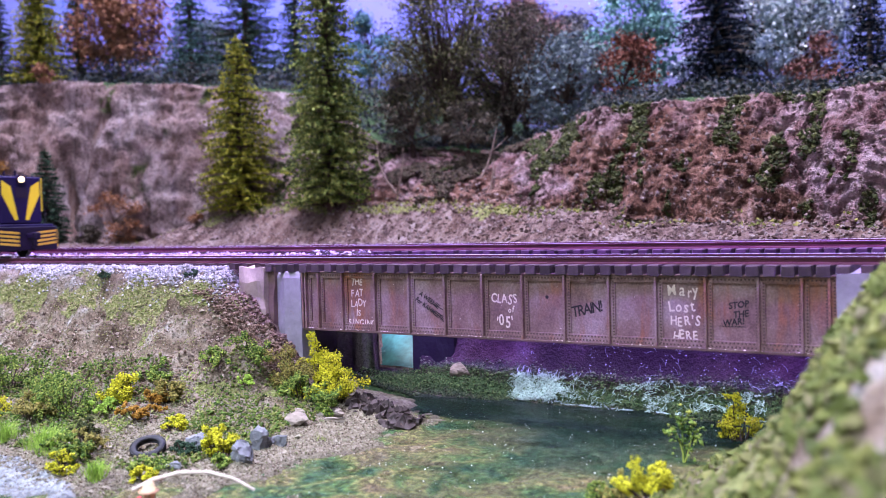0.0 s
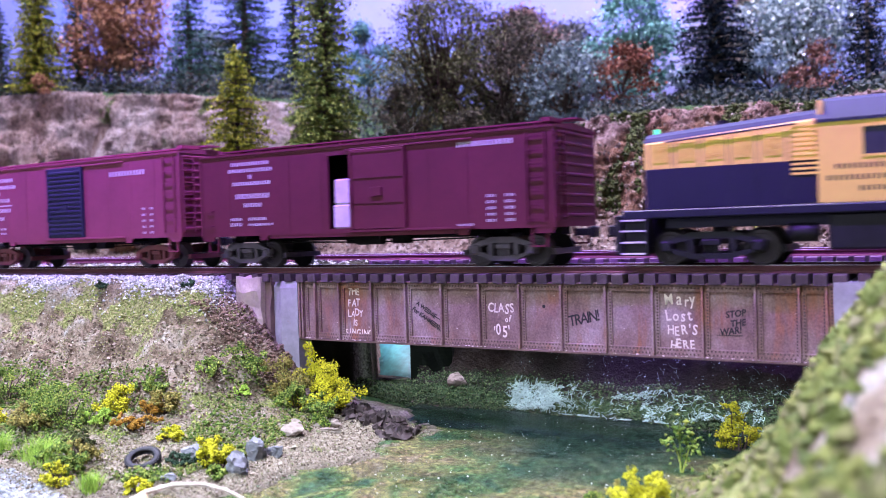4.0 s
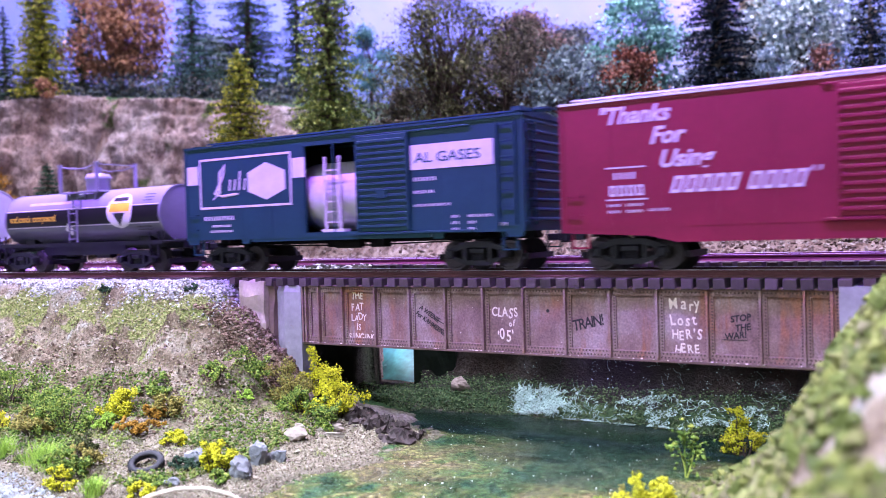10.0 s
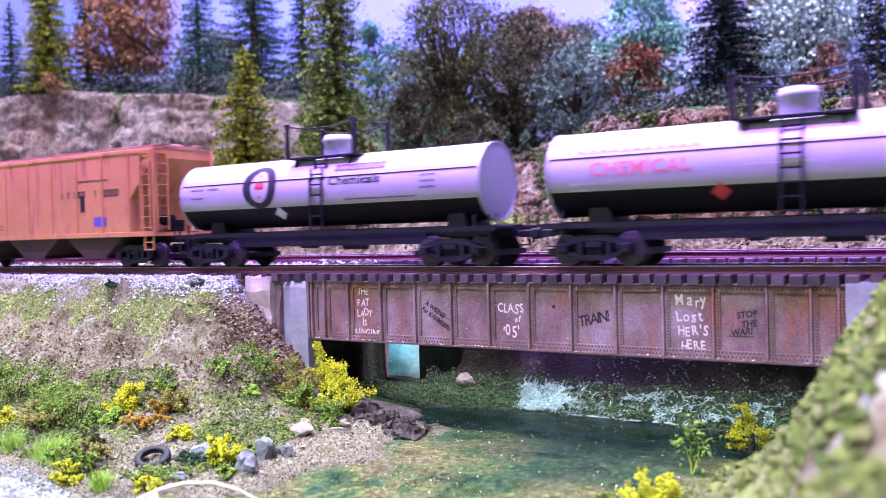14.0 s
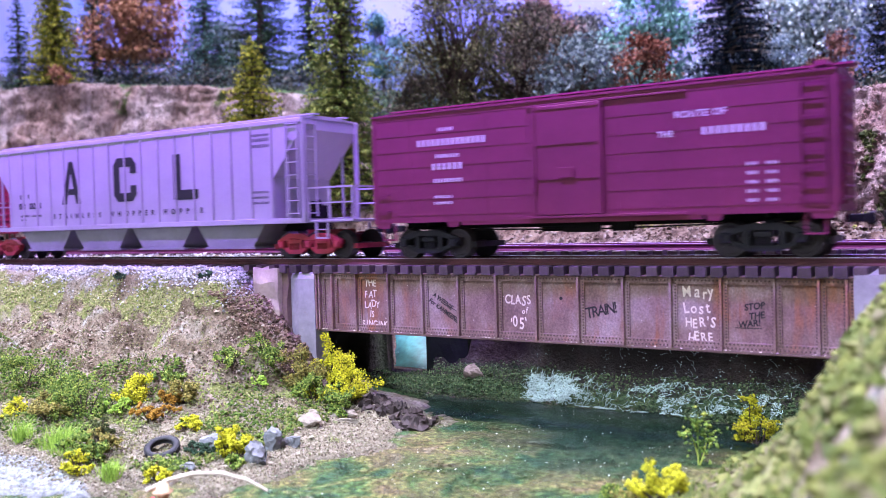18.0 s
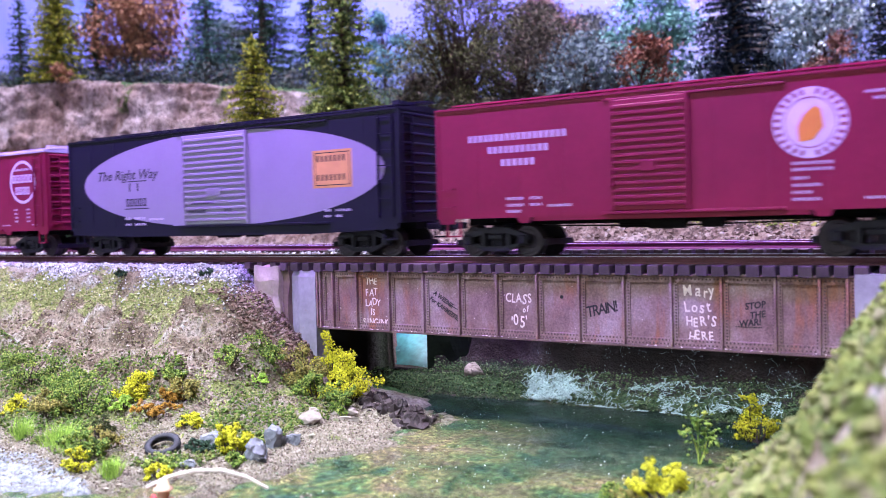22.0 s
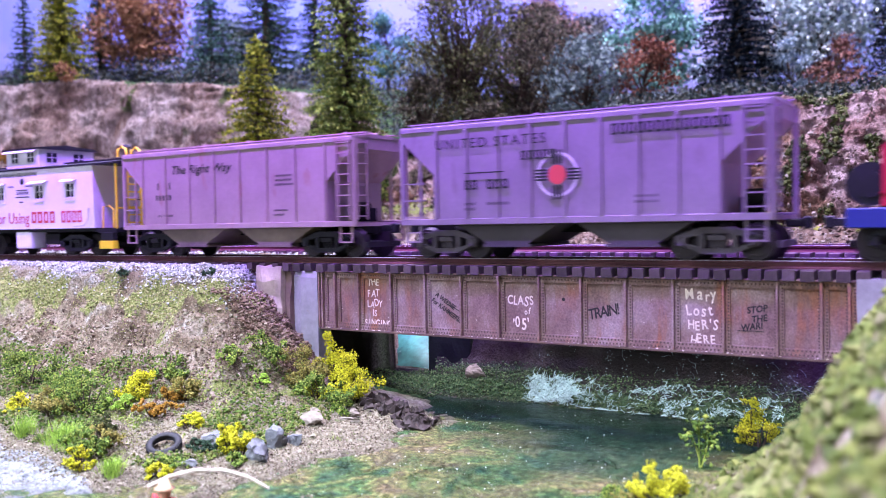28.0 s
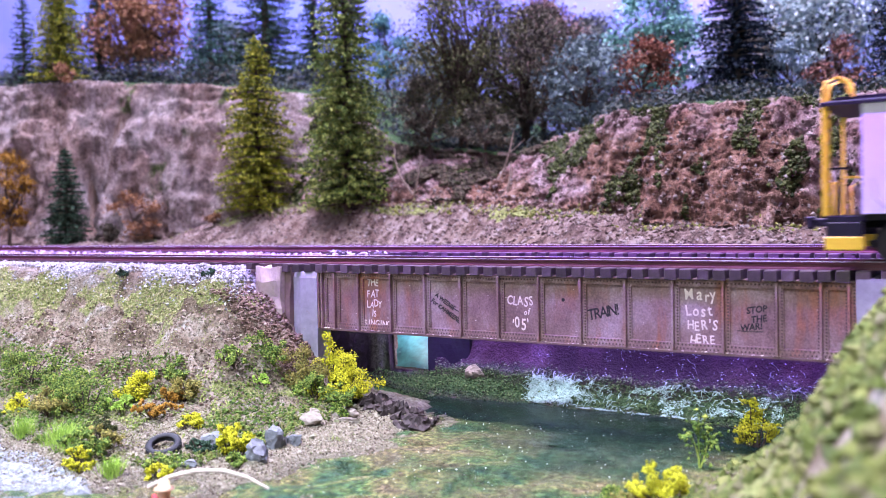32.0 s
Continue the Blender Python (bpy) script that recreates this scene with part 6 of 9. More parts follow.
def ladder(car, x0, x1, z0, z1, y, mat, n, name="ladder", stiles=True):
    """Rungs that stand off a side facing -y."""
    g = Geo()
    for k in range(n):
        z = z0 + (z1 - z0) * k / max(1, n - 1)
        g.box(x0, x1, y - 1.0, y - .6, z - .2, z + .2)
        for x in (x0, x1 - .4):
            g.box(x, x + .4, y - 1.0, y + .05, z - .2, z + .2)
    if stiles:
        for x in (x0, x1 - .5):
            g.box(x, x + .5, y - 1.15, y - .5, z0 - 1.2, z1 + 1.0)
    return part(name, g, mat, car)


def end_ladder(car, x, s, y0, y1, z0, z1, mat, n, name="end_ladder"):
    g = Geo()
    for k in range(n):
        z = z0 + (z1 - z0) * k / max(1, n - 1)
        g.box(min(x, x + s * 1.0), max(x, x + s * 1.0), y0, y1, z - .2, z + .2)
    for y in (y0, y1 - .5):
        g.box(min(x + s * .5, x + s * 1.1), max(x + s * .5, x + s * 1.1), y, y + .5, z0 - 1.2, z1 + 1)
    return part(name, g, mat, car)


def vehicle(name, x0, x1, label, category="railway car"):
    car = thing(name, (x0 + x1) / 2, YT, 0, label, category, "train")
    CARS.append((car, (x0 + x1) / 2))
    return car


def underframe(car, L, z):
    g = Geo().box(-L / 2 + 3, L / 2 - 3, -3, 3, z - 2.4, z + .5, 0.2)
    for k in range(-3, 4):
        g.box(k * L / 8 - .5, k * L / 8 + .5, -13, 13, z - 1.2, z + .3)
    g.cyl((-6, -8, z - 2.2), (5, -8, z - 2.2), 2.1, 10).box(9, 15, -9, -4, z - 4, z - .3, 0.3)
    g.cyl((-20, 5, z - 2), (-8, 5, z - 2), 2.0, 10)
    g.rings([((-L / 2 + 24, -6, z - 2.5), .25), ((0, -6, z - 3.4), .25), ((L / 2 - 24, -6, z - 2.5), .25)], 5)
    part("underframe", g, M_UNDER, car)


def boxcar(x0, x1, label, body, roof, door, doorx, zb=12.3, ze=47.0, w=33.0, ribs=14, door_ribs=True, opening=None, belly=None, trucks=None,
           rungs=7, ladder_mat=None, inset=18.5, sheathed=0, ends=11, track_bar=True, left_ladder=False, peak=2.0):
    car = vehicle("boxcar", x0, x1, label)
    L, h, y = x1 - x0, (x1 - x0) / 2, -w / 2
    lm = ladder_mat or body
    trucks = trucks or M_BLACK
    g = Geo()
    if opening:
        a, b = opening
        g.box(-h, a, y, y + 1.2, zb, ze, .15).box(b, h, y, y + 1.2, zb, ze, .15).box(a, b, y, y + 1.2, ze - 3.2, ze).box(a, b, y, y + 1.2, zb, zb + 1.6)
        g.box(-h, h, -y - 1.2, -y, zb, ze, .15).box(-h, -h + 1.2, y + 1.2, -y - 1.2, zb, ze).box(h - 1.2, h, y + 1.2, -y - 1.2, zb, ze)
        g.box(-h + 1.2, h - 1.2, y + 1.2, -y - 1.2, zb, zb + 1.5)
    else:
        g.box(-h, h, y, -y, zb, ze, .2)
    part("body", g, body, car)
    if opening:
        part("lining", Geo().box(-h + 1.3, h - 1.3, -y - 2, -y - 1.25, zb + 1.6, ze - 1), M_DARK, car, "dark boarded inside wall")
    # seams between the side sheets, and end corrugations
    g = Geo()
    n = 12 if L > 160 else 10
    for k in range(1, n):
        x = -h + L * k / n
        if not (doorx[0] - 1 < x < doorx[1] + 1):
            g.box(x - .25, x + .25, y - .12, y + .1, zb + .8, ze - 1.2)
    for k in range(sheathed):
        z = zb + 2.5 + (ze - zb - 4) * k / max(1, sheathed - 1)
        for a, b in ((-h + .4, doorx[0] - .6), (doorx[1] + .6, h - .4)):
            g.box(a, b, y - .14, y + .1, z - .3, z + .3)
    g.box(-h, h, y - .25, y + .1, zb, zb + .9).box(-h, h, y - .2, y + .1, ze - 1.2, ze - .3)
    for s in (-1, 1):
        g.box(s * h - .55, s * h + .55, y - .3, y + .1, zb, ze)
    part("side_seams", g, body, car)
    for s in (-1, 1):
        g = Geo()
        for k in range(ends):
            z = zb + 3.5 + (ze - zb - 5) * k / (ends - 1)
            g.rings([((s * h, y + 1.5, z), .2), ((s * h, y + 3.5, z), .6), ((s * h, -y - 3.5, z), .6), ((s * h, -y - 1.5, z), .2)], 8)
        part("end_ribs", g, body, car)
    g = Geo().slab([(y - .6, ze - .3), (y - .6, ze + .35), (0, ze + peak), (-y + .6, ze + .35), (-y + .6, ze - .3)], -h - .5, h + .5)
    rf = part("roof", g, roof, car)
    data = mesh_of("roof_rib", Geo().slab([(y - .3, ze + .35), (y - .3, ze + .75), (0, ze + peak + .45), (-y + .3, ze + .75), (-y + .3, ze + .35)], -.35, .35), roof)
    for k in range(ribs):
        ob = new("roof_rib", data)
        ob.parent = rf
        ob.location = ((-h + L * (k + .5) / ribs) * MM, 0, 0)
    g = Geo()
    for k in (-2.2, 0, 2.2):
        g.box(-h - 2.5, h + 2.5, k - 1.0, k + 1.0, ze + peak + .9, ze + peak + 1.4)
    for k in range(9):
        x = -h + L * (k + .5) / 9
        g.box(x - .4, x + .4, -3, 3, ze + peak, ze + peak + .95)
    for s in (-1, 1):
        g.box(s * (h - 4) - 1.6, s * (h - 4) + 1.6, -12 if s > 0 else 2, -2 if s > 0 else 12, ze + peak - .1, ze + peak + 1.2)
    part("running_board", g, roof, car)
    # door with its track
    d0, d1 = doorx
    g = Geo().box(d0, d1, y - 1.0, y - .1, zb + 1.2, ze - 2.0, .15)
    if not door_ribs:
        for k in (0.0, .33, .66, 1.0):
            z = zb + 1.6 + (ze - zb - 4.4) * k
            g.box(d0, d1, y - 1.3, y - .9, z - .3, z + .3)
    for x in (d0, d1 - .9):
        g.box(x, x + .9, y - 1.4, y - .9, zb + 1.2, ze - 2)
    dr = part("door", g, door, car)
    if door_ribs:
        data = mesh_of("rib", Geo().box(d0 + 1, d1 - 1, y - 1.55, y - .95, -.5, .5, .2), door)
        for k in range(15):
            ob = new("rib", data)
            ob.parent = dr
            ob.location = (0, 0, (zb + 3.0 + (ze - zb - 7) * k / 14) * MM)
    part("door_latch", Geo().box(d0 + (d1 - d0) * .4, d0 + (d1 - d0) * .6, y - 1.9, y - 1.4, zb + 12, zb + 15, .15).box(d0 + .3, d0 + 1.2, y - 2.0, y - 1.4, zb + 8, zb + 14, .1), door, dr)
    if track_bar:
        wd = d1 - d0
        g = Geo().box(d0 - wd * .1, d1 + wd * 1.1, y - .75, y, ze - 2.0, ze - 1.4, .1)
        part("door_track", g, body, car)
        part("door_track", Geo().box(d0 - wd * .1, d1 + wd * 1.1, y - 1.2, y, zb + .2, zb + 1.0, .1), body, car)
    if belly:
        part("side_sill", Geo().prism(belly, y - .15, y + .5), body, car)
        part("side_sill", Geo().prism(belly, -y - .5, -y + .15), body, car)
    else:
        # the side sill steps down in tabs beside each bolster
        for s in (-1, 1):
            for xa, xb in ((h - inset - 13.5, h - inset - 10.5), (h - 5.5, h - .6)):
                lo, hi = min(s * xa, s * xb), max(s * xa, s * xb)
                part("sill_tab", Geo().prism([(lo - 1, zb + .2), (lo, zb - 1.7), (hi, zb - 1.7), (hi + 1, zb + .2)], y - .1, y + .5), body, car)
        part("side_sill", Geo().box(-h + inset + 15, h - inset - 15, y - .05, y + .6, zb - 1.2, zb + .1, .1), body, car)
    ladder(car, h - 8.5, h - 2.0, zb + 3, ze - 2.5, y, lm, rungs)
    ladder(car, -h + 1.5, -h + 6.0, zb + 4, zb + 9.5, y, lm, 2, "grab_iron", False)
    if left_ladder:
        ladder(car, -h + 1.5, -h + 7.0, zb + 3, ze - 2.5, y, lm, rungs)
    end_ladder(car, h, 1, y + 1.2, y + 7, zb + 3, ze - 2.5, lm, rungs)
    end_ladder(car, -h, -1, -y - 7, -y - 1.2, zb + 3, ze - 2.5, lm, rungs)
    for s in (-1, 1):
        for t in (-1, 1):
            xx = s * (h - 5)
            g = Geo()
            for dx in (-2.4, 2.4):
                g.box(xx + dx - .3, xx + dx + .3, t * 15.8 - .3, t * 15.8 + .3, zb - 5.5, zb + .3)
            g.box(xx - 2.7, xx + 2.7, t * 15.8 - .5, t * 15.8 + .5, zb - 5.8, zb - 5.3)
            part("sill_step", g, lm, car)
        coupler(car, s * h, s)
        truck(car, s * (h - inset), trucks)
    g = Geo().rings([((-h - 2.2, -5, ze - 9), 3.0), ((-h - 2.6, -5, ze - 9), 3.0)], 14).cyl((-h, -5, ze - 9), (-h - 2.5, -5, ze - 9), .5, 6)
    part("brake_wheel", g, lm, car)
    underframe(car, L, zb)
    return car, y - .14


def disc(parent, x, y, z, r0, r1, mat, sx=1.0, name="emblem", n=40):
    """A flat ring (r0 > 0) or disc on a side that faces -y."""
    g = Geo()
    v = [(x + sx * r1 * math.cos(6.28319 * i / n), y, z + r1 * math.sin(6.28319 * i / n)) for i in range(n)]
    if r0:
        v += [(x + sx * r0 * math.cos(6.28319 * i / n), y, z + r0 * math.sin(6.28319 * i / n)) for i in range(n)]
        g.add(v, [(i, (i + 1) % n, n + (i + 1) % n, n + i) for i in range(n)])
    else:
        g.add(v, [tuple(range(n))])
    return part(name, g, mat, parent)


def shape(parent, poly, y, mat, name="emblem", label=""):
    return part(name, Geo().prism(poly, y - .03, y + .03), mat, parent, label)


def cars_box():
    white = M_LETTER
    # maroon car with its door ajar
    c = paint("maroon_paint", (0.105, 0.016, 0.034), 0.5)
    car, y = boxcar(242.7, 388.4, "dark maroon wooden boxcar with its door slid open", c, c, c, (-1.4, 21), 11.9, 41.8, door_ribs=False, opening=(-11.6, -1.0), trucks=M_GREYTRUCK, ends=9, inset=19)
    bars(car, [(-57, 37.6, 19, 1.5), (-58.5, 35.2, 22, 1.5), (-48.5, 32.8, 2, 1.6), (-56.5, 30.4, 19, 1.5), (-55, 25.5, 17, 2.0), (-51, 22.4, 9, 1.6), (-58, 15.5, 6, 1.4), (-58, 17.5, 6, 1.2), (-49, 17.5, 9, 1.2), (-49, 15.5, 12, 1),
               (40.5, 37.5, 20, 1.8), (6.5, 36.5, 6, 1.2)], y, white)
    bars(car, [(50.5, 14 + 1.9 * k, 3.4, 1) for k in range(5)] + [(57, 14 + 1.9 * k, 3.4, 1) for k in range(5)] + [(40, 13, 6, .8)], y, white)
    part("sack", Geo().box(-10.9, -1.9, -15.0, 6, 13.5, 21.8, .6), M_CARGO, car, "white filled sack inside the open door")
    part("sack", Geo().box(-10.5, -2.3, -14.8, 5, 21.8, 30.6, .6), M_CARGO, car, "white filled sack on top of another")
    # plum car with a blue-black door
    c = paint("plum_paint", (0.215, 0.048, 0.085), 0.5, 0.1, (0.27, 0.10, 0.14))
    d = paint("blue_black_paint", (0.022, 0.022, 0.055), 0.5)
    car, y = boxcar(89.7, 230.4, "plum-red boxcar with a ribbed blue-black door", c, c, d, (-11, 12.5), 12.3, 45.3, trucks=surf("worn_red_truck", (0.13, 0.03, 0.035), 0.6, 0, 0.3, 120, 900, 0.15), rungs=7)
    bars(car, [(-58, 39.4, 21, 1.9), (-59.3, 36.3, 24, 1.9), (-49.5, 33.4, 2.4, 1.8), (-55, 30.4, 15, 1.9), (-56, 28.7, 17, .4), (-55, 25.8, 15.5, 1.9), (-50.5, 22.2, 6, 1.8), (-56, 17.8, 5, 1), (-56, 15.8, 5, 1), (-48.5, 17.8, 5, 1), (-48.5, 15.8, 5, 1),
               (29.5, 37.8, 22, 2.2)], y, white)
    bars(car, [(48.5, 14 + 2.4 * k, 2.4, 1) for k in range(5)] + [(53, 14 + 2.4 * k, 2.4, 1) for k in range(5)], y, white)
    # dusty mauve car
    c = paint("mauve_paint", (0.165, 0.06, 0.105), 0.55, 0.15, (0.23, 0.12, 0.16), 0.58)
    car, y = boxcar(-68.6, 73.1, "dusty mauve-brown boxcar with a ribbed door", c, c, c, (-13, 14), 12.3, 49.0, left_ladder=False, rungs=8, trucks=M_GREYTRUCK)
    lettering(car, "C.N.& L.", 4.0, -63, y, 30.5, white, space=1.1, bold=.05)
    bars(car, [(-62.5, 35.2, 19, .4), (-60.5, 25.8, 12.5, 3.2), (-62.5, 24.3, 19, .4), (-61, 20, 8, 1), (-61, 18, 8, 1), (-62.5, 16, 38, .9), (19, 16.6, 42, .9), (46.5, 40.5, 15, 2.0), (46.5, 37.2, 16, 2.0), (51.5, 34.4, 6, 1.2), (48, 31.2, 14, 2.0)], y, white)
    bars(car, [(47.5, 18 + 2.2 * k, 3, 1) for k in range(4)] + [(54, 18 + 2.2 * k, 3, 1) for k in range(4)], y, white)
    shape(car, [(-3.5, 27), (2.5, 27), (2.5, 33), (-3.5, 33)], y - 1.5, paint("patch_paint", (0.11, 0.02, 0.03)), "placard")
    # long red slogan car
    c = paint("red_oxide_paint", (0.20, 0.011, 0.037), 0.4)
    silver = surf("aluminium_roof", (0.55, 0.54, 0.58), 0.4, 0.3, 0.15, 60, 600, 0.1)
    h = 89.3
    belly = [(-h, 12.4), (-h, 11.2), (-h + 26, 9.9), (-h + 34, 8.0), (h - 34, 8.0), (h - 26, 9.9), (h, 11.2), (h, 12.4)]
    car, y = boxcar(-262.8, -85.2, "long bright red boxcar with white slogan lettering", c, silver, c, (-15, 16.5), 12.3, 48.3, belly=belly)
    slogan(car, y, white, 41.6, -78)
    disc(car, 69.2, y, 38, 8.7, 10, white, 1.02)
    bars(car, [(63.5, 43, 11, 1.4), (61.5, 37.8, 15.5, 3.9), (63.6, 32.2, 11.5, 3.6), (56.2, 26, 17.5, 1.9), (74.8, 26.2, 7, 1.9)], y, white)
    bars(car, [(61.5, 18 + 1.6 * k, 3, .8) for k in range(5)] + [(71, 18 + 1.6 * k, 3, .8) for k in range(5)] + [(51, 15.6, 4, .9), (73, 15.6, 4, .9), (-9, 32, 6.5, .9)], y, white)
    # teal car with a tank inside its open door
    c = paint("teal_paint", (0.012, 0.048, 0.068), 0.4)
    car, y = boxcar(-420.3, -275.7, "dark teal boxcar with an open door and a pale tank inside", c, c, c, (10.5, 31.5), 12.3, 47.4, opening=(-13, 11))
    g = Geo()
    for x0, x1, z0, z1 in ((-65, -19, 42.2, 43), (-65, -19, 24, 24.8), (-65, -64.3, 24, 43), (-19.7, -19, 24, 43)):
        g.box(x0, x1, y - .03, y + .03, z0, z1)
    part("panel_frame", g, white, car)
    shape(car, [(-31 + 10.5 * math.cos(a), 33.2 + 6.8 * math.sin(a)) for a in [radians(30 + 60 * k) for k in range(6)]], y, white, "emblem", "white hexagonal emblem")
    script = [((-58, y, 27.5), .3), ((-54.5, y, 30), .8), ((-54, y, 37.5), .8), ((-51.5, y, 40.5), .5), ((-52.5, y, 36), .6), ((-57, y, 29.5), .7), ((-53, y, 28.6), .6), ((-45, y, 29.2), .5)]
    g = Geo().rings(script, 6)
    for k in range(4):
        g.rings([((-49.5 + k * 2.5, y, 30.5), .45), ((-48.8 + k * 2.5, y, 34.6 + (3 if k == 2 else 0)), .45)], 6)
    g.v = [(px, y + (py - y) * .05, pz) for px, py, pz in g.v]
    part("emblem", g, white, car, "white script emblem")
    for x0, x1 in ((-72, -65.8), (-18.5, -12.6)):
        shape(car, [(x0, 33.5), (x1, 33.5), (x1, 40.5), (x0, 40.5)], y, white, "placard")
    shape(car, [(32, 33), (62.5, 33), (62.5, 41), (32, 41)], y, white, "placard", "white name panel")
    lettering(car, "AL GASES", 4.6, 33.6, y - .05, 35.2, paint("teal_letter", (0.018, 0.06, 0.10)), stretch=1.25, bold=.06)
    bars(car, [(33, 29.2, 9, 1.4), (33, 25.2, 8, 1.2), (33, 21, 14, 1.0), (47, 15, 3, 1), (47, 17, 3, 1), (47, 13, 3, 1), (53, 17, 9, 1), (53, 15, 3, 1), (53, 13, 3, 1), (64, 14, 3, 1.2), (-63, 19.5, 16, 1.8), (-59, 17, 10, 1), (-60, 15, 12, 1)], y, white)
    g = Geo().rings([((-19, -2.6, 26.8), 6), ((-17.5, -2.6, 26.8), 12.2), ((18, -2.6, 26.8), 12.2), ((19.5, -2.6, 26.8), 6)], 24)
    part("cargo_tank", g, M_CARGO, car, "pale horizontal tank inside the car")
    g = Geo().box(-4.6, -3.8, -16.2, -15.4, 14, 40).box(1.6, 2.4, -16.2, -15.4, 14, 40).box(-6, 4, -16.2, -13, 13.9, 14.9)
    for k in range(6):
        g.box(-4.6, 2.4, -16.1, -15.5, 17 + 3.6 * k, 17.5 + 3.6 * k)
    part("tank_ladder", g, M_CARGO, car)
    # dark maroon panelled car
    c = paint("wine_paint", (0.155, 0.022, 0.062), 0.5)
    car, y = boxcar(-1209.8, -1066.5, "wine-red ribbed boxcar with a panelled door", c, c, c, (-12, 10), 12.0, 47.5, door_ribs=False, sheathed=7, rungs=8)
    bars(car, [(-46, 41, 6, 1.3), (-54, 36.4, 26, 2.4), (-47, 32.5, 9, 1.3), (-48.5, 28.6, 12, 2.4), (-48, 24.6, 11, 1.4), (-48, 19.6, 7, 1), (-48, 17.6, 7, 1), (38.5, 33.4, 17, 2.4)], y, white)
    lettering(car, "ROUTE OF", 2.6, 31, y, 38.6, white, space=1.15, bold=.03)
    lettering(car, "THE", 2.4, 26, y, 33.6, white, bold=.03)
    bars(car, [(50, 15 + 2.4 * k, 3, 1) for k in range(5)] + [(55, 15 + 2.4 * k, 3, 1) for k in range(5)], y, white)
    # red car with a round badge
    c = paint("bright_red_oxide", (0.20, 0.011, 0.037), 0.42)
    car, y = boxcar(-1615.5, -1470.1, "red boxcar with a round white badge", c, c, c, (-14, 8.5), 12.3, 46.8, ends=10)
    bars(car, [(-61, 35.8, 34, 2.4), (-54, 32, 21, 2.4), (-49.5, 28, 12, 2.4), (-48, 17.6, 6, 1), (-40, 17.6, 4, 1), (-48, 15.6, 6, 1), (-40, 15.6, 4, 1), (-34, 15.2, 8, .9), (-48, 13.7, 5, 1)], y, white)
    disc(car, 39.3, y, 34.4, 0, 9.0, white)
    disc(car, 39.3, y - .06, 34.4, 6.2, 6.5, c)
    shape(car, [(36.5, 29.6), (40, 30), (42.6, 33), (42, 37.6), (40.5, 38.6), (37.6, 36.4), (36.2, 33.4)], y - .08, surf("orange_badge", (0.62, 0.26, 0.03), 0.5, 0, .1, 100, 600, 0), "emblem", "orange leaf shape on the badge")
    g = Geo()
    for k in range(26):
        a = 6.28319 * k / 26
        if abs(math.sin(a)) > .12:
            g.box(-.45, .45, -.03, .03, 7.2, 8.6, m=Matrix.Translation((39.3, y - .06, 34.4)) @ Matrix.Rotation(a, 4, "Y"))
    part("badge_marks", g, c, car)
    bars(car, [(35, 22.2, 10, .9), (35, 20, 4, .9), (35, 18.2, 7, .9), (35, 16.4, 5, .9), (35, 14.6, 7, .9), (35, 23.8, 10, .9), (52, 40.5, 7, .9), (54, 38.8, 4, .9), (52, 14.6, 6, .8)], y, white)
    # long black car with the grey oval
    c = paint("blue_black_car", (0.007, 0.007, 0.016), 0.42)
    grey = paint("silver_grey_oval", (0.265, 0.255, 0.29), 0.45, 0.06)
    car, y = boxcar(-1807.6, -1630.9, "long black boxcar with a silver-grey oval", c, c, grey, (-15.5, 19.5), 11.6, 49.6, belly=[(-87.5, 12), (-87.5, 9.6), (-50, 8.4), (50, 8.4), (87.5, 9.6), (87.5, 12)], ladder_mat=c)
    oval = [(2 + 80.5 * math.cos(a), 30.2 + 18.2 * math.sin(a)) for a in [6.28319 * k / 64 for k in range(64)]]
    shape(car, oval, y, grey, "oval_panel", "silver-grey painted oval")
    lettering(car, "The Right Way", 5.6, -70, y - .06, 32.2, M_BLACKLET, shear=.3, stretch=1.12, bold=.04)
    bars(car, [(-49, 27.2, 3.4, 3.4), (-44, 27.2, 3.4, 3.4), (-50, 31.1, 12, .4), (-51, 21, 13, 3.2), (-52, 19.8, 15, .4)], y - .06, M_BLACKLET)
    bars(car, [(-52, 15.4, 4, 1.2), (-46, 15.4, 7, 1.2), (-37, 15, 9, .9), (-52, 13, 4, 1), (-46, 13, 7, 1), (56, 14, 3, 1), (56, 16, 3, 1), (61, 16, 7, 1), (61, 14, 3, 1)], y - .06, M_LETTER)
    shape(car, [(51, 24.4), (68.6, 24.4), (68.6, 37.6), (51, 37.6)], y - .06, surf("orange_panel", (0.62, 0.36, 0.10), 0.5, 0, .1, 100, 600, 0), "emblem", "orange square emblem with dark bars")
    bars(car, [(53, 33.4, 13.5, 2.4), (53, 26.8, 13.5, 2.4)], y - .1, M_BLACKLET)
    part("emblem_frame", Geo().box(52, 67.6, y - .12, y - .06, 36.5, 36.8).box(52, 67.6, y - .12, y - .06, 25.2, 25.5).box(52, 52.3, y - .12, y - .06, 25.2, 36.8).box(67.3, 67.6, y - .12, y - .06, 25.2, 36.8), M_BLACKLET, car)
    bars(car, [(-12, 17, 10, 1.4), (-10, 20.5, 12, .8), (8, 17.4, 4, 1.2)], y - 1.5, M_BLACKLET)
    disc(car, -21, y, 11.4, 0, 2.2, grey)
    # second red slogan car
    c = paint("red_oxide_second", (0.20, 0.012, 0.039), 0.42)
    car, y = boxcar(-2000.7, -1826.0, "red boxcar with slogan and a worn silver roof", c, silver, c, (-17, 16.5), 12.0, 47.6, rungs=8, ladder_mat=c)
    slogan(car, y, white, 41.0, -84)
    disc(car, 69.8, y, 34.5, 8.6, 9.9, white, 1.02)
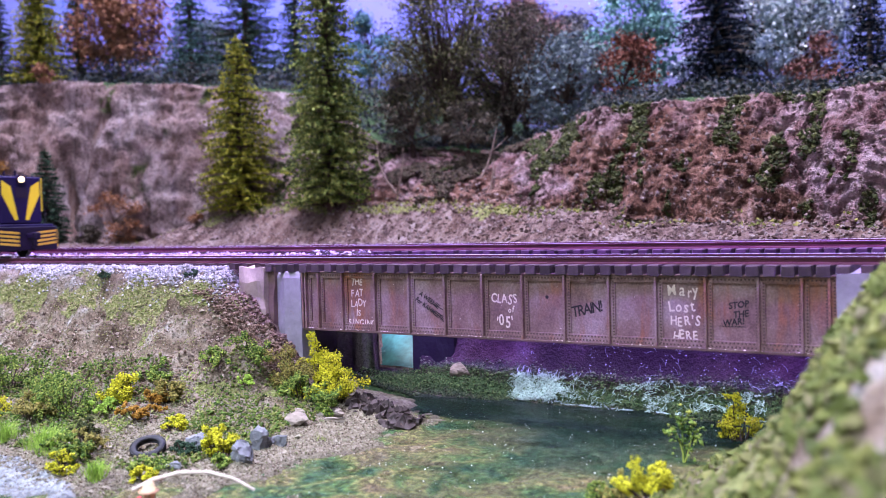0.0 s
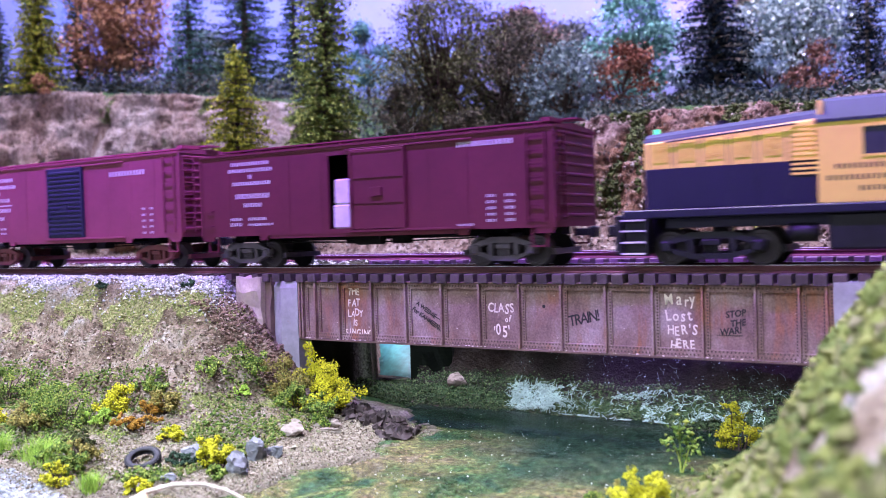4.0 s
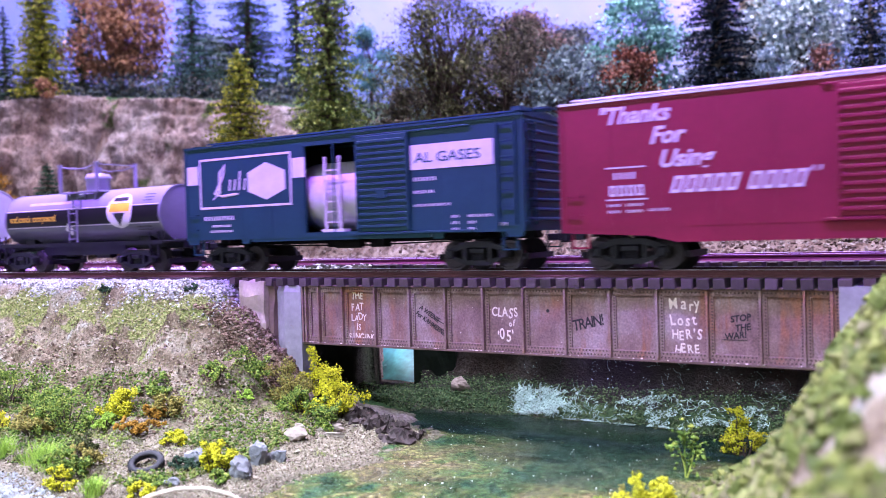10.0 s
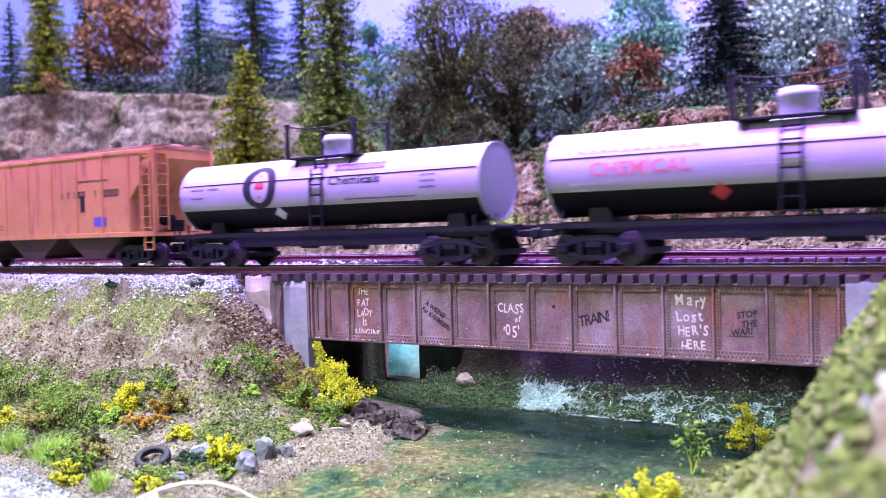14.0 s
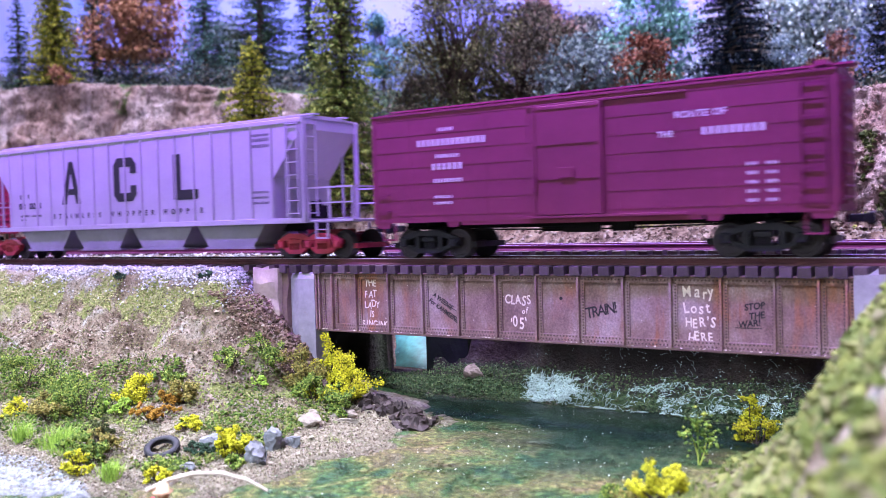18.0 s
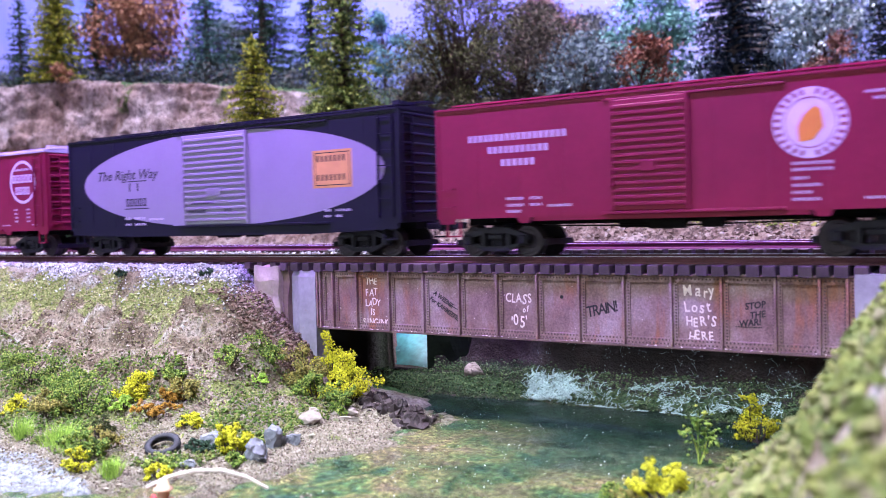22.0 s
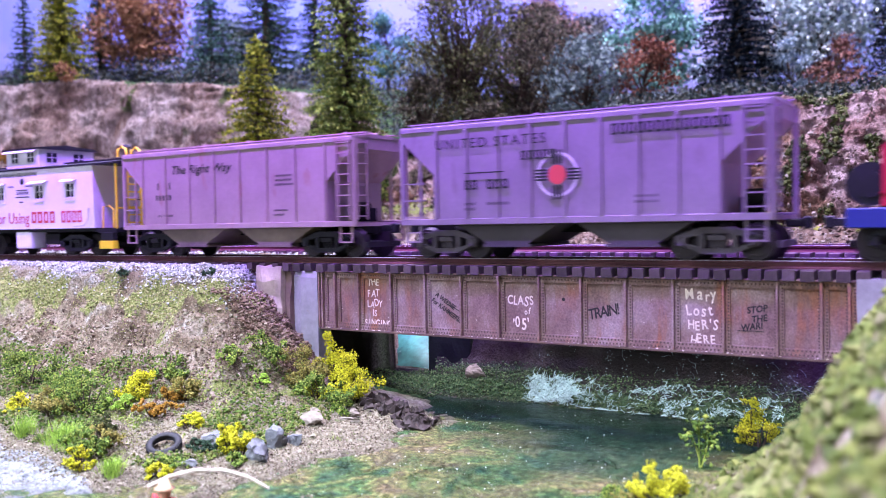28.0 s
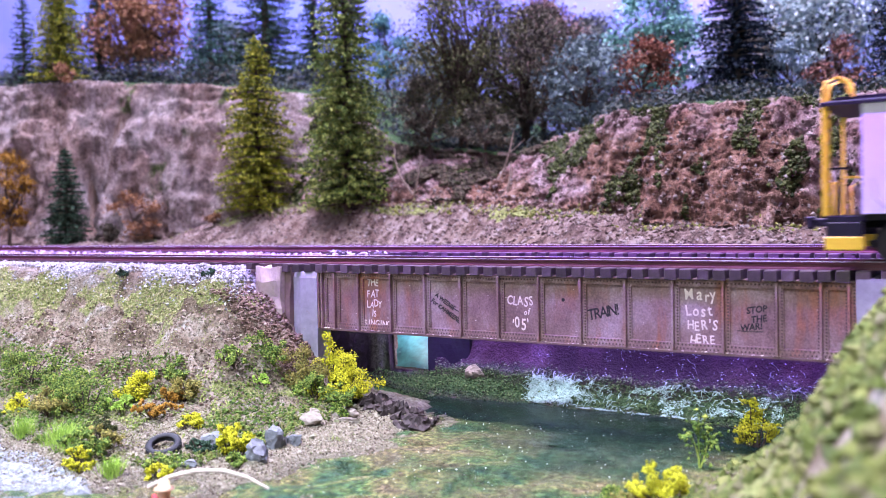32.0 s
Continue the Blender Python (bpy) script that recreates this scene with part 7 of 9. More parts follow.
    bars(car, [(64, 39.6, 11, 1.2), (61.8, 34.2, 16, 3.7), (64, 28.8, 11.5, 3.5)], y, white)
    bars(car, [(62.5, 16 + 1.8 * k, 3, .9) for k in range(4)] + [(72, 16 + 1.8 * k, 3, .9) for k in range(4)] + [(-9, 15, 5, .8), (52, 14.4, 7, .7), (76, 14.4, 4, .7)], y, white)


def slogan(car, y, mat, z, x):
    for w, dx, dz in (("\"Thanks", 0, 0), ("For", 15.5, -6.3), ("Using", 17.8, -12.9)):
        lettering(car, w, 6.6, x + dx, y, z + dz, mat, shear=.32, bold=.16, stretch=.98)
    bars(car, [(x + 21, z - 20.2, 18.5, 4.6), (x + 41.5, z - 20.2, 14.5, 4.6), (x + 57, z - 16.4, 1.2, 1.6), (x + 58.8, z - 16.4, 1.2, 1.6)], y, mat, shear=.32)
    bars(car, [(x + 2.6, z - 12.6, 11.5, .4), (x + 5, z - 15.8, 7, 2.1), (x + 3.6, z - 20.4, 10.5, 3.0), (x + 2.6, z - 21.6, 12, .4), (x + 3, z - 23.4, 4, .9), (x + 8.5, z - 23.4, 5, .9), (x + 3, z - 25.2, 4, .9), (x + 8.5, z - 25.2, 5, .9), (x + 15, z - 25, 6, .9)], y, mat)


def tank_car(x0, x1, label, tank_len, shell, lower, zc=27.6, r=12.8, cage=M_BLACK, trucks=M_BLACK, off=0.0, deck=15.3, rail_top=12.0, bolster=55.0, drop=-.44, head=None):
    """A tank on a low frame, with a railed platform round its dome; off: how far the tank sits from the dome."""
    car = vehicle("tank_car", x0, x1, label)
    h = (x1 - x0) / 2
    t = tank_len / 2
    n = 40
    for name, lo, hi, mat, lb in (("tank", drop, math.pi - drop, shell, ""), ("tank_bottom", math.pi - drop, 2 * math.pi + drop, lower, "darker underside of the tank")):
        g = Geo()
        vs = [(x + off, r * math.cos(lo + (hi - lo) * i / n), zc + r * math.sin(lo + (hi - lo) * i / n)) for x in (-t, t) for i in range(n + 1)]
        g.add(vs, [(i, n + 1 + i, n + 2 + i, i + 1) for i in range(n)], True)
        part(name, g, mat, car, lb)
    for s in (-1, 1):
        g = Geo()
        ring = [[(s * (t + dx) + off, r * k * math.cos(6.28319 * i / n), zc + r * k * math.sin(6.28319 * i / n)) for i in range(n)] for dx, k in ((-.6, 1.025), (.5, 1.025), (.55, .985), (.2, .97), (.45, .8), (.7, .4), (.75, .02))]
        g.add([p for q in ring for p in q], [(j * n + i, j * n + (i + 1) % n, (j + 1) * n + (i + 1) % n, (j + 1) * n + i)[::s] for j in range(len(ring) - 1) for i in range(n)])
        part("tank_head", g, head or shell, car, "dished tank end with a welded rim")
    # frame and its steps
    g = Geo().box(-h, h, -4, 4, 9.5, 13.4, .3)
    for s in (-1, 1):
        g.box(min(s * h, s * (h - 12)), max(s * h, s * (h - 12)), -14.2, 14.2, 12.0, 12.9, .2)
        g.prism([(s * bolster - 4, 12.6), (s * bolster + 4, 12.6), (s * bolster + 3, zc - r * .8), (s * bolster - 3, zc - r * .8)], -8, 8)
        for yy in (-14, 14):
            for dx in (3.5, 8.5):
                g.box(s * (h - dx) - .3, s * (h - dx) + .3, yy - .3, yy + .3, 6, 16.6)
            g.box(min(s * (h - 8.5), s * (h - 3.5)), max(s * (h - 8.5), s * (h - 3.5)), yy - .4, yy + .4, 6, 6.5)
            g.cyl((s * (h - .4), yy, 12.6), (s * (h - .4), yy, 16.8), .3, 5)
    for yy in (-13.9, 13.9):
        g.box(-h + 1, h - 1, yy - .35, yy + .35, 11.4, 13.0)
    g.box(-h + 30, h - 30, -9, -8.4, 7.6, 11.6).cyl((7, -6.5, 8.0), (17, -6.5, 8.0), 2.0, 10).box(-13, -8, -8, -3, 6.8, 10, .3)
    part("frame", g, M_BLACK, car)
    zt = zc + r
    yp = 10.2
    part("platform", Geo().box(-deck, deck, -yp, -5.8, zt - 1.2, zt - .5, .12).box(-deck, deck, 5.8, yp, zt - 1.2, zt - .5, .12)
         .box(-deck, -6.4, -5.8, 5.8, zt - 1.2, zt - .5, .12).box(6.4, deck, -5.8, 5.8, zt - 1.2, zt - .5, .12), cage, car, "walkway round the dome")
    g = Geo()
    for x in (-deck + 3, deck - 3):
        for s in (-1, 1):
            g.prism([(x - .4, zt - 1), (x + .4, zt - 1), (x + .4, zt - 5.5), (x - .4, zt - 5.5)], min(s * 9.4, s * 8.6), max(s * 9.4, s * 8.6))
    part("platform_bracket", g, cage, car)
    part("dome", Geo().rings([((0, 0, zt - 1), 5.2), ((0, 0, zt + 4.6), 5.2), ((0, 0, zt + 4.8), 5.6), ((0, 0, zt + 6.2), 5.6), ((0, 0, zt + 6.5), 5.0), ((0, 0, zt + 7.4), 4.8), ((0, 0, zt + 7.8), 2.4)], 22), head or shell, car, "valve dome with a lidded rim")
    top = zt - .5 + rail_top
    for x in (-deck, deck):
        for yy in (-yp, yp):
            part("rail_post", Geo().box(x - .75, x + .75, yy - .5, yy + .5, zt - 1, top, .12).box(x - 1.1, x + 1.1, yy - .7, yy + .7, top - .5, top + .3, .1), cage, car)
    g = Geo()
    for yy in (-yp, yp):
        g.rings([((-deck, yy, top - .6), .22), ((-deck * .4, yy, top - 2.0), .22), ((deck * .4, yy, top - 2.0), .22), ((deck, yy, top - .6), .22)], 5)
    for x in (-deck, deck):
        g.cyl((x, -yp, top - .6), (x, yp, top - .6), .22, 5)
    part("safety_rail", g, cage, car, "thin sagging rail wire")
    for yy in (-13.6, 13.6):
        g = Geo()
        z = 14.6
        while z < zt - 2:
            inset = max(0.0, abs(yy) - math.sqrt(max(1, (r + 1) ** 2 - (z - zc) ** 2))) if z > zc + 4 else 0.0
            y0 = yy - math.copysign(inset, yy)
            g.box(-2.6, 2.6, y0 - .3, y0 + .3, z - .25, z + .25)
            for x in (-2.9, 2.4):
                g.box(x, x + .5, y0 - .35, y0 + .35, z - 2.2, z + 2.2)
            z += 3.7
        part("ladder", g, cage, car)
    for s in (-1, 1):
        coupler(car, s * h, s)
        truck(car, s * bolster, trucks)
    return car, zc, r


def on_tank(car, g, zc, r, mat, name="lettering", label=""):
    """Bends flat marks, given in x and z, round the tank's near side."""
    g.v = [(x, -(r + .12 - y) * math.cos((z - zc) / r), zc + (r + .12 - y) * math.sin((z - zc) / r)) for x, y, z in g.v]
    return part(name, g, mat, car, label)


def tank_words(car, words, size, x, z, zc, r, mat, **more):
    data = text_mesh(words, size, mat, **more)
    for v in data.vertices:
        px, pz = v.co.x / MM + x, v.co.y / MM + z
        a = (pz - zc) / r
        v.co = Vector((px, -(r + .14) * math.cos(a), zc + (r + .14) * math.sin(a))) * MM
    ob = new("lettering", data)
    ob.parent = car
    return ob


def wrap_box(x0, x1, z0, z1, lift=0.0):
    """A band in narrow strips, so that it follows the tank's curve."""
    g, n = Geo(), max(1, int((z1 - z0) / 1.1))
    zs = [z0 + (z1 - z0) * k / n for k in range(n + 1)]
    return g.add([(x, -lift, z) for z in zs for x in (x0, x1)], [(2 * k, 2 * k + 1, 2 * k + 3, 2 * k + 2) for k in range(n)], True)


def wrap_disc(x, z, r, lift=0.0, wide=1.0, n=16):
    """A disc in narrow strips."""
    g = Geo()
    rows = [(math.sqrt(max(0, 1 - q * q)) * r * wide, z + q * r) for q in [-1 + 2 * k / n for k in range(n + 1)]]
    return g.add([(x + s * hw, -lift, zz) for hw, zz in rows for s in (-1, 1)], [(2 * k, 2 * k + 1, 2 * k + 3, 2 * k + 2) for k in range(n)], True)


def flat_bars(spots):
    g = Geo()
    for x, z, w, h in spots:
        for a, b, z0, z1 in stroke_cells(x, z, w, h):
            g.box(a, b, -.03, .02, z0, z1)
    return g


def cars_tank():
    grey = surf("grey_tank_paint", (0.185, 0.18, 0.235), 0.3, 0.1, 0.1, 60, 600, 0.02)
    # darker grey for the lower part of the grey tank
    dark = surf("lower_tank_grey", (0.095, 0.09, 0.135), 0.3, 0.1, 0.12, 60, 600, 0.02)
    white = surf("white_tank_paint", (0.385, 0.375, 0.38), 0.42, 0, 0.06, 60, 600, 0.02)
    # tank white for ends and dome, with their duller light put into the colour
    dull = surf("shaded_white_paint", (0.33, 0.36, 0.35), 0.6, 0, 0.08, 60, 600, 0.02)
    black = surf("black_tank_paint", (0.009, 0.008, 0.010), 0.45, 0, 0.2, 60, 600, 0.05, spec=0.15)
    yel = surf("yellow_lettering", (0.62, 0.40, 0.03), 0.5, 0, 0.1, 200, 900, 0)
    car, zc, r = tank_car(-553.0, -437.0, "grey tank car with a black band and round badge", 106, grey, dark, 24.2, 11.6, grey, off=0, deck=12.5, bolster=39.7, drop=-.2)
    on_tank(car, wrap_box(-52, 52, 20.8, 27.6), zc, r, black, "band", "black band along the tank")
    on_tank(car, Geo().box(-52, 52, -.02, .02, 27.9, 28.2).box(-52, 52, -.02, .02, 20.2, 20.5), zc, r, M_CARGO, "pinstripe")
    tank_words(car, "antiknock compound", 4.0, -49, 23.0, zc, r, yel, bold=.1)
    on_tank(car, flat_bars([(-36, 30.4, 32, 1.6)]), zc, r, M_CARGO)
    on_tank(car, wrap_disc(28, 26.2, 8.0, .06), zc, r, M_LETTER, "emblem")
    on_tank(car, wrap_box(21.3, 34.7, 25.4, 29.2, .12), zc, r, yel, "emblem", "yellow panel across the badge")
    on_tank(car, Geo().prism([(24.5, 24.8), (28, 19.6), (31.5, 24.8)], -.5, -.1).box(23.5, 32.5, -.3, -.1, 30.2, 31.8), zc, r, M_BLACKLET, "emblem")
    on_tank(car, Geo().prism([(-9.8, 18.6), (-7, 15.6), (-4.2, 18.6), (-7, 21.6)], -.06, -.02), zc, r, M_LETTER, "placard", "white diamond placard")
    on_tank(car, flat_bars([(42, 32.6, 6, .7), (42, 31, 6, .7), (42, 29.6, 6, .7), (38, 18.4, 9, .7), (38, 17, 9, .7)]), zc, r, M_BLACKLET)
    car, zc, r = tank_car(-714.0, -568.0, "white tank car with red lettering and black underside", 135, white, black, off=-2, head=dull)
    on_tank(car, flat_bars([(-60, 33.6, 37, 4.2)]), zc, r, M_FADED)
    tank_words(car, "CHEMICAL", 5.4, -56, 26.6, zc, r, M_FADED, stretch=1.15, bold=.06)
    on_tank(car, Geo().prism([(35, 26.4), (43, 30.8), (51, 26.4), (48, 26.4), (44.6, 28.2), (43.8, 26.4), (42.2, 26.4), (41.4, 28.2), (38, 26.4)], -.06, -.02), zc, r, M_RED, "emblem")
    on_tank(car, Geo().prism([(37, 37.4), (43, 34.4), (49, 37.4), (47, 37.4), (43, 35.7), (39, 37.4)], -.06, -.02), zc, r, surf("blue_mark", (0.08, 0.22, 0.4), .5, 0, .1, 100, 600, 0), "emblem")
    on_tank(car, Geo().prism([(-21.3, 20), (-18.5, 17.0), (-15.7, 20), (-18.5, 23.0)], -.09, -.05), zc, r, M_RED, "placard", "red diamond placard")
    on_tank(car, flat_bars([(48, 36, 10, .8), (-62, 24, 8, .9), (-62, 22, 8, .9), (-12, 27, 18, .6), (46, 32, 9, .8), (46, 30.5, 9, .8)]), zc, r, M_CARGO)
    on_tank(car, Geo().box(-69, 65, -.03, .03, 31.9, 32.3), zc, r, black, "seam")
    car, zc, r = tank_car(-874.0, -727.0, "white tank car with a round black badge", 136, white, black, off=-2, head=dull)
    on_tank(car, flat_bars([(7, 34.0, 22, 2.8)]), zc, r, M_BLACKLET)
    tank_words(car, "Chemicals", 4.2, 5, 29, zc, r, M_BLACKLET, stretch=1.3, bold=.1)
    g = Geo().add([(-28 + kx * rr * math.cos(6.28319 * k / 32), -.05, 30.2 + rr * math.sin(6.28319 * k / 32)) for rr, kx in ((8.4, 1.0), (6.2, .72)) for k in range(32)], [(k, (k + 1) % 32, 32 + (k + 1) % 32, 32 + k) for k in range(32)])
    on_tank(car, g, zc, r, M_BLACKLET, "emblem")
    on_tank(car, Geo().prism([(-30.6, 30.2), (-28, 25.2), (-25.4, 30.2), (-28, 35.2)], -.06, -.02), zc, r, M_RED, "emblem", "red diamond in the badge")
    on_tank(car, Geo().prism([(-22.2, 19.2), (-19.4, 16.2), (-16.6, 19.2), (-19.4, 22.2)], -.09, -.05), zc, r, M_LETTER, "placard", "white diamond placard")
    on_tank(car, flat_bars([(-64, 29.6, 7, 1.1), (-55, 29.6, 6, 1.1), (-64, 26.6, 7, .7), (44, 30, 6, .8), (44, 28, 6, .8), (44, 26, 6, .8), (12, 23.4, 30, .6)]), zc, r, M_BLACKLET)
    on_tank(car, Geo().box(-69, 65, -.03, .03, 31.7, 32.1), zc, r, black, "seam")


def hopper(x0, x1, label, body, zt, zb, ribs, bays, bay_mat, cut=14, slope=18, w=32.0, hatches=4, trucks=None, axles=(-9.7, 9.7), platform=0, roof=None, inset=16, rib_w=.5, post=True, bay_z=4.5, bay_w=.16):
    car = vehicle("hopper_car", x0, x1, label)
    L, h, y = x1 - x0, (x1 - x0) / 2, -w / 2
    roof = roof or body
    poly = [(-h, zt), (-h, zt - 4), (-h + cut, zt - slope), (-h + cut, zb), (h - cut, zb), (h - cut, zt - slope), (h, zt - 4), (h, zt)]
    part("body", Geo().prism(poly, y, -y), body, car)
    part("side_sill", Geo().box(-h, h, y - .5, y + 1.2, zb - 1.6, zb + .4, .15), body, car)
    part("side_sill", Geo().box(-h, h, -y - 1.2, -y + .5, zb - 1.6, zb + .4, .15), body, car)
    part("top_chord", Geo().box(-h, h, y - .5, y + .8, zt - 1.6, zt, .15), body, car)
    for k in range(ribs):
        x = -h + cut + .5 + (L - 2 * cut - 1) * k / (ribs - 1)
        part("side_rib", Geo().box(x - rib_w, x + rib_w, y - .7, y + .1, zb + .4, zt - 1.6, .1), body, car)
    if post:
        for s in (-1, 1):
            g = Geo()
            for yy in (y + .6, -y - .6):
                g.box(s * h - .7, s * h + .7, yy - .7, yy + .7, zb - 1.5, zt, .1)
                g.box(s * (h - 7) - .35, s * (h - 7) + .35, yy - .4, yy + .4, zb, zt - 8)
            g.box(s * h - .6, s * h + .6, y, -y, zb - 1.6, zb - .2)
            part("corner_post", g, body, car)
    ladder(car, h - 7, h - .8, zb + 2, zt - 2, y, body, 8)
    ladder(car, -h + .8, -h + 9, zb + 1, zb + 12, y + .6, body, 3, "grab_iron", False)
    end_ladder(car, h, 1, y + 1, y + 7, zb + 2, zt - 2, body, 8)
    g = Geo().slab([(y - .3, zt), (y - .3, zt + .4), (-5, zt + 1.3), (5, zt + 1.3), (-y + .3, zt + .4), (-y + .3, zt)], -h - .3, h + .3)
    part("roof", g, roof, car)
    for k in range(hatches):
        x = -h + L * (k + .5) / hatches
        g = Geo().box(x - L / hatches * .34, x + L / hatches * .34, -4.2, 4.2, zt + 1.3, zt + 2.6, .35).box(x - .6, x + .6, -5, 5, zt + 2.6, zt + 3.1)
        part("hatch", g, roof, car)
    for yy in (-8.5, 8.5):
        g = Geo()
        g.box(-h - 1, h + 1, yy - 1.6, yy + 1.6, zt + 1.6, zt + 2.0)
        for k in range(8):
            x = -h + L * (k + .5) / 8
            g.box(x - .3, x + .3, yy - 1.5, yy + 1.5, zt + .4, zt + 1.6)
        part("running_board", g, roof, car)
    span = (L - 2 * cut - 10) / bays
    for k in range(bays):
        c = -h + cut + 5 + span * (k + .5)
        g = Geo().prism([(c - span * .49, zb - .2), (c + span * .49, zb - .2), (c + span * bay_w, bay_z), (c - span * bay_w, bay_z)], y + 1.5, -y - 1.5)
        g.box(c - span * (bay_w + .04), c + span * (bay_w + .04), y + 1, -y - 1, bay_z - .6, bay_z + .3)
        part("hopper_bay", g, bay_mat, car)
    g = Geo().box(-h + 2, h - 2, -2.4, 2.4, zb - 4.4, zb - 1.4, .2).cyl((h - 9, -4, zb + 5), (h - 3, -4, zb + 5), 2.2, 10).box(h - 12, h - 6, 0, 5, zb + .2, zb + 5, .2)
    part("underframe", g, M_UNDER, car)
    for s in (-1, 1):
        for yy in (-15.4, 15.4):
            g = Geo()
            xx = s * (h + (8 if platform else -4))
            for dx in (-2.6, 2.6):
                g.box(xx + dx - .3, xx + dx + .3, yy - .3, yy + .3, zb - 7, zb - .8)
            g.box(xx - 2.9, xx + 2.9, yy - .4, yy + .4, zb - 7.3, zb - 6.8).box(xx - 2.9, xx + 2.9, yy - .4, yy + .4, zb - 4.2, zb - 3.8)
            part("step", g, body, car)
        if platform:
            e = s * (h + platform)
            deck = part("end_platform", Geo().box(min(s * h, e), max(s * h, e), -14.5, 14.5, zb - 1.4, zb - .6, .1), body, car)
            for yy in (-14, 14):
                g = Geo()
                for xx in (s * h + s * 1, s * h + s * platform * .5, e):
                    g.box(xx - .3, xx + .3, yy - .3, yy + .3, zb - .6, zb + 11)
                g.box(min(s * h, e), max(s * h, e), yy - .3, yy + .3, zb + 10.6, zb + 11.2).box(min(s * h, e), max(s * h, e), yy - .25, yy + .25, zb + 5.2, zb + 5.7)
                part("side_railing", g, body, deck)
            part("end_railing", Geo().box(e - .3, e + .3, -14, 14, zb + 10.6, zb + 11.2), body, deck)
        coupler(car, s * (h + platform), s)
        truck(car, s * (h + platform * .4 - inset), trucks or M_BLACK, axles)
    return car, y - .14


def big_letter(parent, y, mat, strokes, label):
    g = Geo()
    for poly in strokes:
        g.prism(poly, y - .05, y - .01)
    return part("large_mark", g, mat, parent, label)


def cars_hopper():
    orange = surf("faded_orange_paint", (0.52, 0.25, 0.075), 0.6, 0, 0.15, 40, 700, 0.08, wear=(0.30, 0.09, 0.06), wear_at=0.55, streak=6)
    brown = surf("hopper_bay_brown", (0.045, 0.026, 0.014), 0.85, 0, 0.3, 60, 600, 0.2)
    car, y = hopper(-1050.5, -883.0, "faded orange covered hopper streaked with grime", orange, 48.6, 14.5, 9, 3, brown, cut=14, slope=20, hatches=6, roof=surf("tan_hatches", (0.40, 0.22, 0.12), .7, 0, .3, 60, 600, .1), rib_w=.35)
    bars(car, [(-66, 30, 2.2, 2.6), (-59, 30, 2.2, 2.6), (-53, 30, 2.2, 2.6), (-66, 25.6, 6, 2.4), (-56, 25.6, 6, 2.4), (-65, 18.5, 4, .8), (-58, 18.5, 5, .8), (-58, 17, 5, .8), (-30, 19, 10, .7), (-30, 17.6, 10, .7), (24, 30, 3, 3), (28.5, 30, 3, 3), (33, 30, 8, 3), (47, 30, 3, 3), (53, 30, 10, 3), (36, 36.5, 20, 1)], y, M_BLACKLET)
    part("placard", Geo().box(37, 40, y - .05, y, 24, 31), M_BLACKLET, car)
    part("placard", Geo().box(46, 54, y - .05, y, 17.6, 21.6), surf("blue_placard", (0.09, 0.09, 0.32), .5, 0, .1, 80, 600, 0), car)
    silver = surf("pale_grey_hopper_paint", (0.335, 0.315, 0.365), 0.45, 0.1, 0.08, 40, 700, 0.03)
    car, y = hopper(-1437.0, -1242.6, "long pale grey covered hopper with large black letters", silver, 50.8, 14.6, 17, 4, surf("hopper_grey_bay", (0.19, 0.18, 0.21), .6, 0, .15, 60, 600, .1), cut=14, slope=21, hatches=1, trucks=M_REDTRUCK, axles=(-13, 0, 13), platform=21, inset=9, rib_w=.3, bay_w=.3)
    big_letter(car, y, M_BLACKLET, [[(-43.6, 24.4), (-37.8, 43), (-35.2, 43), (-30, 24.4), (-33.4, 24.4), (-36.4, 37.5), (-37, 37.5), (-40.2, 24.4)], [(-39, 28.4), (-34, 28.4), (-34.8, 31), (-38.2, 31)]], "tall black angular mark")
    big_letter(car, y, M_BLACKLET, [[(-7.5, 27), (-5, 24.2), (4.5, 24.2), (7, 27), (7, 30.8), (3.2, 30.8), (3.2, 27.8), (-3.6, 27.8), (-3.6, 38.6), (3.2, 38.6), (3.2, 35.8), (7, 35.8), (7, 39.6), (4.5, 42.4), (-5, 42.4), (-7.5, 39.6)]], "tall black bracket mark")
    big_letter(car, y, M_BLACKLET, [[(29.5, 23.8), (43.5, 23.8), (43.5, 27.6), (33.8, 27.6), (33.8, 41.8), (29.5, 41.8)]], "tall black corner mark")
    bars(car, [(-75, 27.6, 2, 2.4), (-69, 27.6, 2, 2.4), (-63, 27.6, 2, 2.4), (-76, 23.2, 5, 2.6), (-68, 23.2, 5, 2.6), (-60, 23.2, 3, 2.6), (-75, 19.5, 6, 1), (-66, 19.5, 7, 1), (-75, 17.8, 4, 1), (72, 45.4, 10, 1), (72, 43.4, 10, 1.4), (72, 41.2, 10, 1.4), (72, 24.4, 9, 1), (72, 22.4, 9, 1), (72, 20.4, 9, 1)], y, M_BLACKLET)
    lettering(car, "STAINLESS WHOPPER HOPPER", 3.0, -50, y, 18.2, M_BLACKLET, space=2.6, bold=.07)
    zia = surf("lilac_grey_hopper_paint", (0.23, 0.175, 0.235), 0.55, 0, 0.15, 40, 700, 0.05, wear=(0.17, 0.115, 0.16), wear_at=0.58, streak=4)
    car, y = hopper(-2266.1, -2148.6, "lilac-grey covered hopper with a round sun emblem", zia, 42.8, 12.6, 9, 2, surf("hopper_dark_bay", (0.06, 0.05, 0.06), .8, 0, .2, 60, 600, .1), cut=13, slope=16, hatches=4, trucks=M_GREYTRUCK, inset=15, rib_w=.7)
    disc(car, -2, y - .6, 25.5, 5.9, 6.7, M_CARGO)
